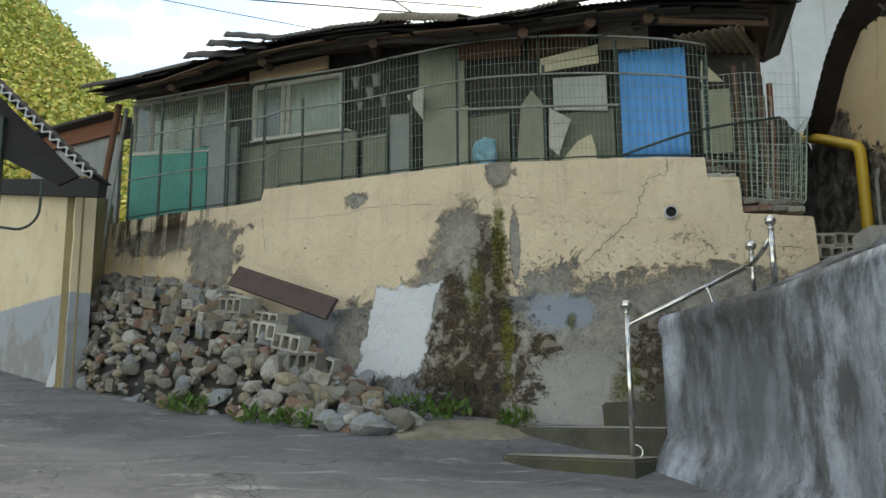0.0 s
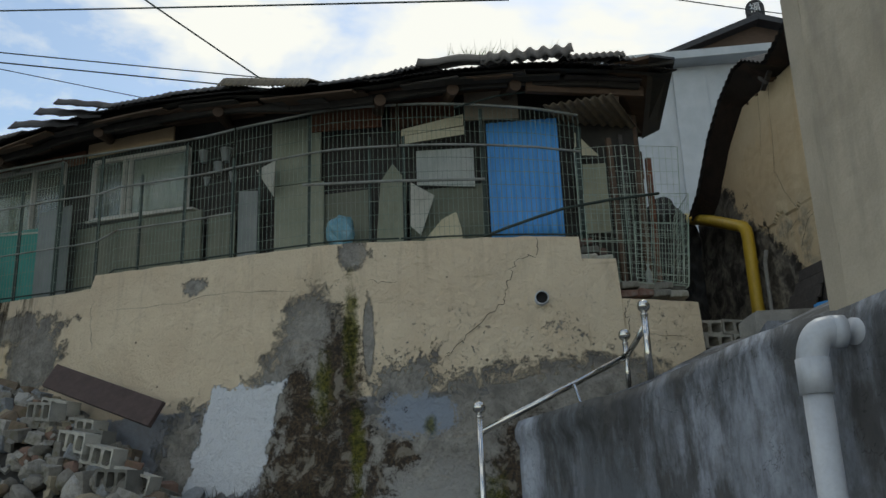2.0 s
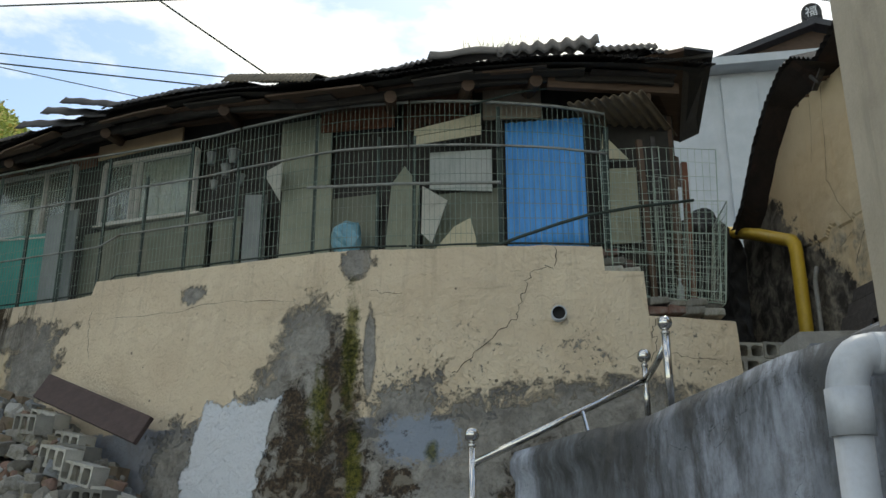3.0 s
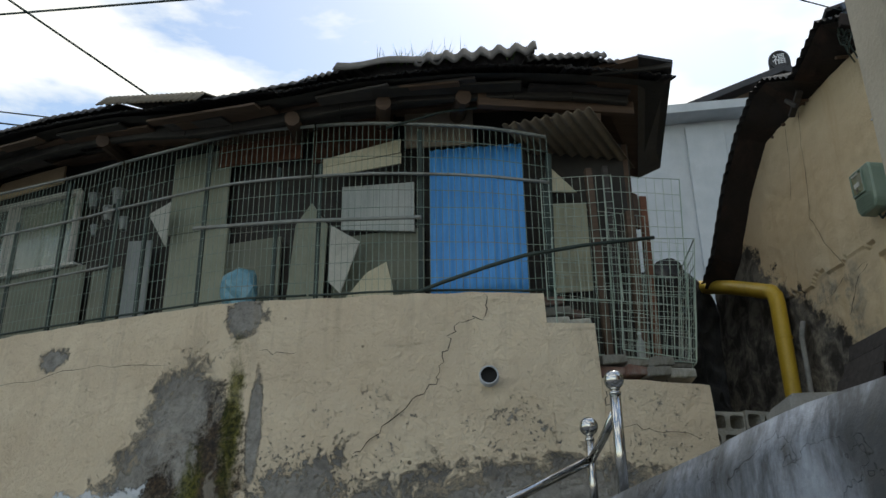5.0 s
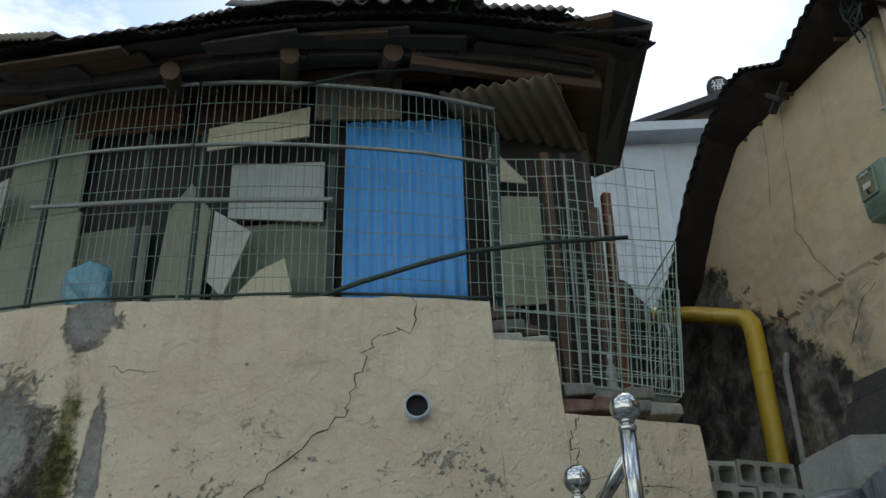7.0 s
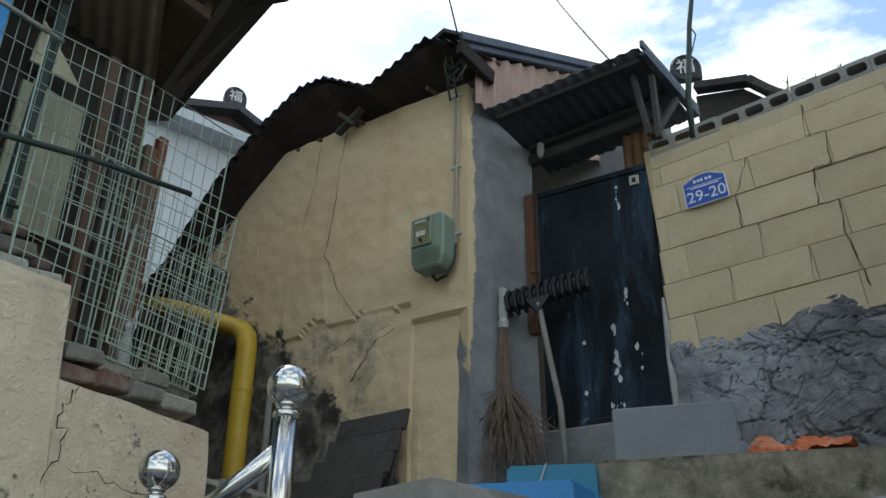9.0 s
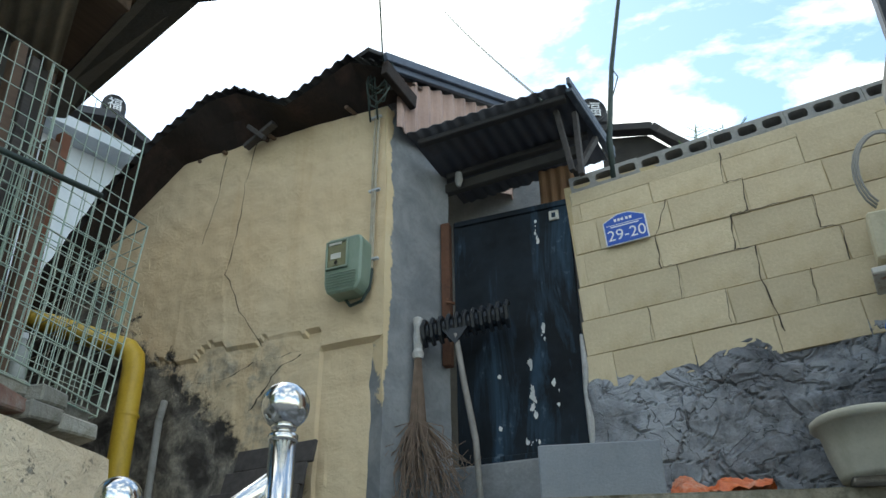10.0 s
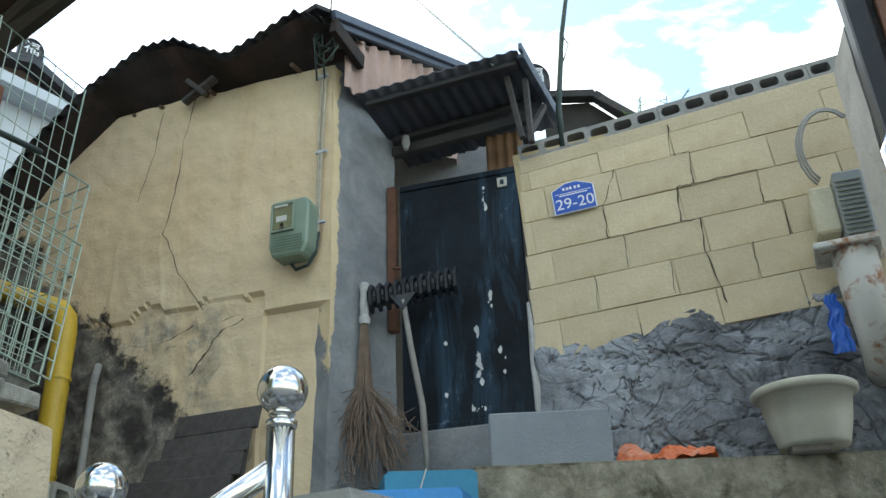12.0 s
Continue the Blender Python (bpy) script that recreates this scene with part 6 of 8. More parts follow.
# ---- number plate ----
def plate():
    d = (BR - DR).normalized()
    ang = math.degrees(math.atan2(d.y, d.x))
    p = Vector((5.298, 6.655, 4.715))
    ob = thing("house_number_plate", "blue house number plate with white digits on the wall", "sign", at=p)
    ob.rotation_euler = (0, radians(-4), radians(ang))
    m_bl = plain("plate_blue", (0.012, 0.075, 0.42), (0.016, 0.085, 0.47), 8, 0.4, 0, 60, 0.02)
    o = [(-0.113, -0.09), (0.113, -0.09), (0.113, 0.052), (0.062, 0.076), (0.03, 0.09), (-0.03, 0.09), (-0.062, 0.076), (-0.113, 0.052)]
    part("border", prism(o, 0.006, pose(0, -0.006, 0), 0.001), M_WHITE, ob, "white border")
    part("face", prism([(x * 0.94, z * 0.94) for x, z in o], 0.004, pose(0, -0.0085, 0)), m_bl, ob)
    letters("29-20", 0.088, M_WHITE, "digits", ob, pose(0.002, -0.0088, -0.038, 90, 0, 0), 0.0006)
    bm = bmesh.new()
    for k, x in enumerate((-0.045, -0.025, -0.008, 0.016, 0.036)):
        add_box(bm, (0.013, 0.001, 0.016), pose(x, -0.009, 0.052))
    part("small_print", bm, M_WHITE, ob)
    part("line", box((0.19, 0.001, 0.003), pose(0, -0.009, 0.026)), M_WHITE, ob)
    part("small_print", box((0.15, 0.001, 0.006), pose(0, -0.009, 0.015)), M_WHITE, ob)


plate()


# ---- electricity meter and its cables ----
def meter():
    ang = math.degrees(math.atan2(CA.y - CB.y, CA.x - CB.x))
    ob = thing("electricity_meter", "weathered green electricity meter box with a window", "meter", at=(4.745, 7.99, 4.40))
    ob.rotation_euler = (0, 0, radians(ang))
    ob.scale = (0.86, 0.92, 0.96)
    m_g = streaked("meter_green", (0.16, 0.22, 0.165), (0.21, 0.28, 0.21), (0.26, 0.31, 0.25), 0.45, 0, (10, 10, 3), 0.4, 0.06)
    bm = prism([(-0.125, 0.06), (-0.10, 0.0), (0.09, 0.0), (0.125, 0.05), (0.13, 0.30), (0.11, 0.335), (-0.11, 0.335), (-0.13, 0.30)], 0.13, pose(0, -0.10, 0), 0.012)
    part("case", bm, m_g, ob)
    part("window", box((0.135, 0.012, 0.15), pose(-0.035, -0.104, 0.225), 0.006), plain("yellowed_glass", (0.13, 0.13, 0.065), (0.20, 0.20, 0.10), 10, 0.12), ob, "yellowed meter window")
    part("dial", box((0.07, 0.006, 0.035), pose(-0.04, -0.112, 0.215), 0.002), M_PALE, ob)
    for dx, dz, sx, sz in ((-0.105, 0.225, 0.012, 0.17), (0.036, 0.225, 0.012, 0.17), (-0.035, 0.306, 0.15, 0.012), (-0.035, 0.145, 0.15, 0.012)):
        part("window_frame", box((sx, 0.02, sz), pose(dx, -0.106, dz), 0.003), m_g, ob)
    part("label", box((0.09, 0.005, 0.016), pose(-0.045, -0.112, 0.292), 0.002), M_PALE, ob)
    for k in range(6):
        part("ridge", box((0.2, 0.006, 0.006), pose(0, -0.108, 0.03 + 0.016 * k), 0.002), m_g, ob)
    part("seal", lathe([(0, 0), (0.012, 0), (0.012, 0.02), (0, 0.02)], 10, pose(-0.03, -0.105, 0.17, 90)), M_STEEL, ob)
    cb = thing("meter_cable", "pale cables clipped up the wall to the eave", "cable", at=(4.79, 7.86, 4.35))
    L = cb.location
    m_c = plain("dirty_cable", (0.34, 0.30, 0.22), (0.44, 0.40, 0.31), 20, 0.6)
    for dy in (0.0, 0.022):
        pts = [(4.79, 7.868 + dy, 5.60), (4.782, 7.872 + dy, 5.2), (4.782, 7.88 + dy * 0.6, 4.95), (4.782, 7.885 + dy * 0.6, 4.55)]
        part("cable", tube([Vector(p) - L for p in pts], 0.0075, 6), m_c, cb)
    part("loop", tube([Vector(p) - L for p in ((4.755, 8.02, 4.40), (4.75, 7.99, 4.36), (4.75, 7.92, 4.37), (4.765, 7.885, 4.44), (4.78, 7.88, 4.56))], 0.009, 6), M_POST, cb)
    for z in (5.55, 5.05, 4.62):
        part("clip", box((0.02, 0.07, 0.014), Matrix.Translation(Vector((4.785, 7.882, z)) - L), 0.002), M_PVC, cb)


meter()


# ---- broom, brush, block, bag, pot ----
def broom():
    ob = thing("broom", "twig broom with a white bound handle leaning in the corner", "broom", at=(4.97, 7.69, 3.26))
    rnd = random.Random(5)
    m_t = plain("dry_twigs", (0.20, 0.145, 0.105), (0.30, 0.22, 0.165), 20, 0.9, 0, 80, 0.1)
    bm = bmesh.new()
    for k in range(210):
        a, s = rnd.uniform(0, 6.28), rnd.random() ** 0.6
        top = Vector((0.03 + 0.014 * math.cos(a), 0.04 + 0.014 * math.sin(a), 0.86))
        mid = Vector((0.02 + 0.035 * s * math.cos(a), 0.035 + 0.045 * s * math.sin(a), 0.5))
        end = Vector((-0.03 + 0.13 * s * math.cos(a), -0.02 + 0.27 * s * math.sin(a), rnd.uniform(0.0, 0.36)))
        kink = mid.lerp(end, 0.55) + Vector((rnd.gauss(0, 0.02), rnd.gauss(0, 0.032), rnd.gauss(0, 0.02)))
        tip = end + Vector((rnd.gauss(0, 0.03), rnd.gauss(0, 0.05), rnd.uniform(-0.02, 0.07)))
        tube([top, mid, kink, end, tip], [0.0035, 0.003, 0.0026, 0.0021, 0.0014], 3, bm, False)
    part("twigs", bm, m_t, ob)["kind"] = "stuff"
    part("binding", lathe([(0.0, 0.84), (0.026, 0.84), (0.032, 0.87), (0.022, 0.89), (0.026, 0.95), (0.021, 1.0), (0.028, 1.06), (0.018, 1.07), (0, 1.07)], 12, pose(0.03, 0.04, 0)), plain("dirty_white_tape", (0.42, 0.41, 0.39), (0.55, 0.54, 0.52), 25, 0.8, 0, 60, 0.4), ob, "dirty white plastic binding")


broom()


def brush():
    ob = thing("rake", "black plastic leaf rake with a grey stick propped at the door", "rake", at=(5.12, 7.45, 3.26))
    L = ob.location
    m_b = plain("black_plastic", (0.012, 0.014, 0.017), (0.022, 0.025, 0.03), 15, 0.45, 0, 60, 0.1)
    a, b = Vector((5.05, 7.70, 4.22)) - L, Vector((5.14, 7.27, 4.27)) - L
    part("crossbar", beam(a, b, 0.03, 0.03, 0.004), m_b, ob)
    for k in range(11):
        p = a.lerp(b, k / 10)
        out = Vector((-1, -0.18, 0)).normalized()
        pts = [p + Vector((0, 0, -0.05)) + out * 0.02, p + out * 0.065 + Vector((0, 0, -0.02)), p + out * 0.085 + Vector((0, 0, 0.035)), p + out * 0.05 + Vector((0, 0, 0.08)), p + Vector((0, 0, 0.09))]
        part("tine", tube(pts, [0.012, 0.0145, 0.0145, 0.013, 0.009], 6), m_b, ob)
    part("plate", prism([(-0.07, 0.0), (0.07, 0.0), (0.0, -0.09)], 0.02, Matrix.Translation(a.lerp(b, 0.42) + Vector((-0.08, 0, -0.01))) @ pose(0, 0, 0, 0, 0, -80)), m_b, ob)
    part("stick", tube([a.lerp(b, 0.42) + Vector((-0.07, 0, -0.04)), Vector((5.06, 7.50, 3.95)) - L, Vector((5.07, 7.45, 3.65)) - L, Vector((5.05, 7.42, 3.25)) - L], [0.014, 0.016, 0.016, 0.015], 9), plain("grey_stick", (0.22, 0.20, 0.18), (0.30, 0.28, 0.25), 9, 0.8), ob, "grey wooden stick", True)
    part("backing", tube([a + Vector((-0.03, 0, 0.02)), b + Vector((-0.03, 0, 0.02))], 0.045, 10), m_b, ob)


brush()

gb = thing("concrete_block", "grey concrete block lying on the mossy ledge", "block", at=(4.84, 6.77, 3.236))
gb.rotation_euler = (0, 0, math.atan2(6.493 - 6.973, 4.876 - 4.692))
bmk = box((0.50, 0.19, 0.225), pose(0, 0.04, 0.113), 0.006)
part("block", bmk, plain("smooth_block", (0.235, 0.25, 0.27), (0.28, 0.295, 0.315), 5, 0.9, 0, 90, 0.3, (0.19, 0.2, 0.21)), gb)

ob_bag = thing("orange_bag", "crumpled orange plastic sack lying on the ledge", "bag", at=(5.10, 6.33, 3.236))
bmb = sheet(lambda u, v: Vector(((v - 0.5) * 0.16, 0.21 - 0.40 * u, 0.02 + (0.13 - 0.07 * u) * max(0, 1 - (2 * v - 1) ** 2) * (0.55 + 0.5 * noise.noise((u * 4, v * 2, 0))) + 0.022 * noise.noise((u * 8 + v * 3, v * 7, 3)) + 0.010 * noise.noise((u * 21, v * 17, 6)))), 80, 36)
part("sack", bmb, plain("orange_plastic", (0.62, 0.12, 0.025), (0.72, 0.20, 0.06), 18, 0.4, 0, 60, 0.2, (0.7, 0.38, 0.26)), ob_bag, "", True)


def flower_pot():
    ob = thing("plant_pot", "cream plastic plant pot with a wide rim on the ledge", "pot", at=(5.16, 5.76, 3.255))
    m_p = streaked("cream_plastic", (0.44, 0.42, 0.33), (0.52, 0.50, 0.41), (0.30, 0.28, 0.2), 0.5, 0, (9, 9, 1.5), 0.4, 0.08)
    part("pot", lathe([(0, 0), (0.135, 0), (0.14, 0.015), (0.165, 0.10), (0.185, 0.205), (0.20, 0.205), (0.213, 0.215), (0.213, 0.235), (0.20, 0.245), (0.175, 0.235), (0.165, 0.18), (0, 0.18)], 32), m_p, ob, "", True)
    part("soil", lathe([(0.167, 0.192), (0.08, 0.198), (0, 0.2)], 20), M_DARK, ob)
    part("base_stone", box((0.12, 0.16, 0.03), pose(-0.02, 0.02, -0.008, 0, 0, 12), 0.006), M_STONE, ob)
    rnd = random.Random(2)
    bm = bmesh.new()
    for _ in range(26):
        a = rnd.uniform(-2.2, 0.2)
        p = Vector((0.1 * math.cos(a), 0.15 * math.sin(a), 0.2))
        t = p + Vector((rnd.gauss(0, 0.03), rnd.gauss(-0.02, 0.03), rnd.uniform(0.03, 0.09)))
        s = Vector((rnd.gauss(0, 1), rnd.gauss(0, 1), 0)).normalized() * 0.011
        m = p.lerp(t, 0.6)
        bm.faces.new([bm.verts.new(q) for q in (p, m + s, t, m - s)])
    part("weeds", bm, M_GRASS, ob, "small green weeds")


flower_pot()


# ---- blue painted steps before the door ----
def blue_steps():
    m_bs = plain("chipped_blue_paint", (0.02, 0.19, 0.31), (0.03, 0.24, 0.37), 4, 0.5, 0, 50, 0.15, (0.015, 0.13, 0.22))
    st = structure(new("stairs_2"), "chipped turquoise blue painted door step")
    v = ((4.36, 7.30), (4.52, 6.98), (4.80, 7.10), (5.2, 7.15), (5.15, 7.6), (4.85, 7.62))
    part("step", prism_up(v, 2.6, 3.20, 0.012), m_bs, st)
    st2 = prism_up(((4.1, 7.36), (4.28, 6.95), (4.6, 7.0), (4.45, 7.4)), 2.5, 3.09, 0.012)
    part("step", st2, plain("bright_blue_paint", (0.03, 0.22, 0.55), (0.04, 0.27, 0.62), 4, 0.45, 0, 50, 0.1), st, "bright blue painted lower step")
    bm = beam((4.40, 7.17, 3.12), (4.43, 7.155, 3.205), 0.006, 0.006)
    part("chip", bm, M_PALE, st)
    part("step", prism_up(((4.5, 7.75), (4.45, 7.4), (4.8, 7.35), (4.9, 7.7)), 2.6, 3.17, 0.015), M_STEP, st)


def prism_up(outline, z0, z1, bevel=0.0):
    bm = bmesh.new()
    a = [bm.verts.new((x, y, z0)) for x, y in outline]
    b = [bm.verts.new((x, y, z1)) for x, y in outline]
    bm.faces.new(a[::-1])
    bm.faces.new(b)
    n = len(a)
    for k in range(n):
        bm.faces.new((a[k], a[(k + 1) % n], b[(k + 1) % n], b[k]))
    if bevel:
        bmesh.ops.bevel(bm, geom=[e for e in bm.edges if all(q in b for q in e.verts)], offset=bevel, segments=2, affect="EDGES")
    return bm


blue_steps()


# ---- yellow pipe, grey conduit, bench ----
yp = thing("yellow_duct", "yellow wrapped duct bending round the house corner", "pipe", at=(4.55, 9.28, 2.3))
LY = yp.location
pts = [(4.595, 9.31, 2.3), (4.592, 9.315, 3.2), (4.59, 9.32, 4.22), (4.588, 9.33, 4.295), (4.585, 9.38, 4.35), (4.58, 9.46, 4.385), (4.53, 10.0, 4.62), (4.48, 10.7, 4.88)]
part("duct", tube([Vector(p) - LY for p in pts], 0.062, 18), M_YELLOW, yp, "", True)
for z in (2.9, 3.45, 3.95):
    part("band", lathe([(0.0635, -0.01), (0.066, 0), (0.0635, 0.01)], 18, Matrix.Translation(Vector((4.593, 9.314, z)) - LY)), M_YELLOW, yp, "", True)
cd = thing("grey_conduit", "thin grey conduit beside the yellow duct", "pipe", at=(4.62, 9.08, 2.3))
part("pipe", tube([Vector((0, 0, 0)), Vector((0, 0.02, 0.9)), Vector((0.01, 0.03, 1.6)), Vector((0.05, 0.05, 1.72))], 0.02, 9), M_CONC, cd, "", True)


def bench():
    ob = thing("wooden_slats", "weathered dark wooden bench slats leaning on the house wall", "bench", at=(4.52, 8.35, 2.66))
    L = ob.location
    for k, (za, zb, x, y0, y1) in enumerate(((3.615, 3.61, 4.71, 8.13, 8.585), (3.50, 3.495, 4.67, 8.15, 8.62), (3.385, 3.39, 4.63, 8.16, 8.68), (3.27, 3.29, 4.58, 8.18, 8.80))):
        part("slat", beam(Vector((x, y0, za)) - L, Vector((x - 0.03, y1, zb)) - L, 0.02, 0.118, 0.004, up=(0.28, 0, 1)), M_GREYWOOD, ob)
    for y in (8.2, 8.55):
        part("leg", beam(Vector((4.72, y, 3.6)) - L, Vector((4.56, y, 2.66)) - L, 0.03, 0.04, 0.003, up=(0, 1, 0)), M_GREYWOOD, ob)


bench()


# ---- dark rubble in the gap between the two houses ----
def gap():
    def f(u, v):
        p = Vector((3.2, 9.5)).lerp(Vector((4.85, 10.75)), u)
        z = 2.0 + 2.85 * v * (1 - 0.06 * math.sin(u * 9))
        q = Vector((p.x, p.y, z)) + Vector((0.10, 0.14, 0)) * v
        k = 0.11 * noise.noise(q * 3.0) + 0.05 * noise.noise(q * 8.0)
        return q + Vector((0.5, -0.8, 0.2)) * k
    structure(part("wall_rubble", sheet(f, 60, 90), M_DARK), "near-black rubble bank between the houses")
    hb = hollow_block(0.39, 0.19, 0.13, 3, M_BLOCK)
    for k, (x, y, z, a) in enumerate(((3.66, 8.42, 2.98, 12), (4.06, 8.52, 2.99, 14), (3.62, 8.5, 3.12, 8), (3.98, 8.56, 3.13, 16))):
        ob = new("hollow_block", hb)
        ob.matrix_world = pose(x, y, z, 0, 0, a)
        tagged(ob, "grey hollow concrete block in the dark gap", "block", "blocks in the gap")
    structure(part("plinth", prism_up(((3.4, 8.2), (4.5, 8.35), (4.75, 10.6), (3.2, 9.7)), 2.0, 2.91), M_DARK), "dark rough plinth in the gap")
    sl = thing("concrete_slab", "broken pale concrete slab lying by the steps", "slab", at=(3.62, 7.18, 2.90))
    bm = prism_up(((-0.2, -0.25), (0.45, -0.35), (0.62, 0.0), (0.3, 0.22), (-0.15, 0.15)), -0.2, 0.05, 0.02)
    part("slab", bm, M_CONC, sl)
    sl2 = thing("concrete_slab", "broken grey concrete slab lying by the steps", "slab", at=(3.55, 6.75, 2.72))
    part("slab", prism_up(((-0.25, -0.2), (0.5, -0.25), (0.6, 0.2), (-0.1, 0.25)), -0.15, 0.08, 0.02), M_STAIN, sl2)


gap()


# ---- stair flank and sloped concrete fill behind the parapet ----
FLANK = [(1.62, 6.50, 2.17), (2.05, 6.44, 2.28), (2.50, 6.46, 2.42), (3.1, 6.8, 2.68), (3.65, 7.2, 2.86), (4.4, 7.2, 2.9)]


def flank():
    bm = bmesh.new()
    rows = []
    for i, (x, y, z) in enumerate(FLANK):
        a, b = Vector(FLANK[max(i - 1, 0)]), Vector(FLANK[min(i + 1, len(FLANK) - 1)])
        d = (b - a)
        n = Vector((-d.y, d.x, 0)).normalized() * 0.09
        p = Vector((x, y, z))
        lo = Vector((0, 0, -1.3))
        rows.append([bm.verts.new(q) for q in (p - n + lo, p - n, p + n, p + n + lo)])
    for a, b in zip(rows, rows[1:]):
        for k in range(3):
            bm.faces.new((a[k], b[k], b[k + 1], a[k + 1]))
    bm.faces.new(rows[0])
    bm.faces.new(rows[-1])
    bmesh.ops.subdivide_edges(bm, edges=list(bm.edges), cuts=3, use_grid_fill=True)
    for v in bm.verts:
        v.co += Vector((0, noise.noise(v.co * 5), noise.noise(v.co * 4))) * 0.012
    structure(part("wall_flank", bm, M_STAIN, smooth=True), "stained concrete flank of the steps")
    # fill
    fr = [(1.75, 6.3, 2.17), (2.0, 5.75, 2.21), (2.13, 5.36, 2.22), (2.2, 5.1, 2.25), (2.3, 4.76, 2.285), (2.4, 4.42, 2.31), (2.5, 4.0, 2.3)]
    bk = [(2.0, 6.45, 2.24), (2.5, 6.46, 2.4), (3.1, 6.8, 2.62), (3.65, 7.2, 2.8), (4.5, 7.05, 2.88), (5.0, 6.1, 2.9), (5.2, 5.0, 2.9)]
    def f(u, v):
        i = min(int(u * 6), 5)
        t = u * 6 - i
        a = Vector(fr[i]).lerp(Vector(fr[i + 1]), t)
        b = Vector(bk[i]).lerp(Vector(bk[i + 1]), t)
        p = a.lerp(b, v)
        return p + Vector((0, 0, 0.015 * noise.noise(p * 4)))
    structure(part("pavement_fill", sheet(f, 60, 24), M_STAIN, smooth=True), "sloping rough concrete between the wall and the ledge")


flank()


# ---- stainless handrail ----
def handrail():
    ob = thing("handrail", "polished stainless steel handrail with ball-topped posts", "handrail", at=(1.38, 6.58, 1.14))
    L = ob.location

    def post(x, y, z0, zb, r=0.021):
        p = part("post", tube([Vector((x, y, z0)) - L, Vector((x, y, zb - 0.05)) - L], r, 18), M_STEEL, ob, "", True)
        m = Matrix.Translation(Vector((x, y, zb)) - L)
        part("collar", lathe([(r, -0.065), (r * 1.12, -0.062), (r * 1.12, -0.052), (r * 0.75, -0.05), (r * 0.7, -0.044), (r * 0.95, -0.042), (r * 0.95, -0.036), (r * 0.6, -0.03)], 18, m), M_STEEL, p, "", True)
        part("ball", lathe([(0.042 * math.sin(a), -0.042 * math.cos(a)) for a in [math.pi * k / 16 for k in range(17)]], 24, m), M_STEEL, p, "", True)
    post(1.385, 6.62, 1.13, 2.286)
    post(2.44, 6.86, 2.34, 2.777, 0.019)
    post(2.488, 6.545, 2.38, 2.908, 0.023)
    part("rail", tube([Vector((1.40, 6.62, 2.135)) - L, Vector((2.435, 6.86, 2.63)) - L], 0.0215, 14), M_STEEL, ob, "", True)
    part("rail", tube([Vector((2.44, 6.86, 2.63)) - L, Vector((2.465, 6.70, 2.70)) - L, Vector((2.488, 6.545, 2.785)) - L], 0.019, 14), M_STEEL, ob, "", True)
    u = [Vector((1.39 + 0.05 * math.sin(a), 6.56 - 0.02 * math.sin(a), 1.21 + 0.05 * math.cos(a))) - L for a in [math.pi * k / 10 for k in range(11)]]
    part("foot_bend", tube(u, 0.008, 8), M_STEEL, ob, "", True)
    part("baluster", tube([Vector((2.02, 6.52, 2.26)) - L, Vector((2.02, 6.68, 2.42)) - L], 0.011, 10), M_STEEL, ob)


handrail()


# ---- white drain pipe on the parapet ----
def drain():
    ob = thing("drain_pipe", "thick grey-white plastic drain pipe with an elbow", "pipe", at=(2.165, 3.9, 0.68))
    r = 0.047
    part("pipe", tube([(0, 0, -0.05), (0, 0, 1.36)], r, 24), M_PVC, ob, "", True)
    arc = [(0.0 + 0.06 * (1 - math.cos(a)), -0.01 * (1 - math.cos(a)), 1.43 + 0.11 * math.sin(a)) for a in [math.pi / 2 * k / 8 for k in range(9)]]
    part("elbow", tube([(0, 0, 1.36), (0, 0, 1.40)] + arc + [(0.10, -0.01, 1.54)], r * 1.12, 24), M_PVC, ob, "", True)
    part("socket", lathe([(r * 1.02, 1.33), (r * 1.2, 1.33), (r * 1.2, 1.45), (r * 1.1, 1.45)], 24), M_PVC, ob, "", True)
    part("socket", tube([(0.075, -0.008, 1.54), (0.12, -0.012, 1.54)], r * 1.2, 24), M_PVC, ob, "", True)
    part("stub", tube([(0.15, -0.012, 1.54), (0.5, -0.02, 1.53)], r, 20), M_PVC, ob, "", True)


drain()


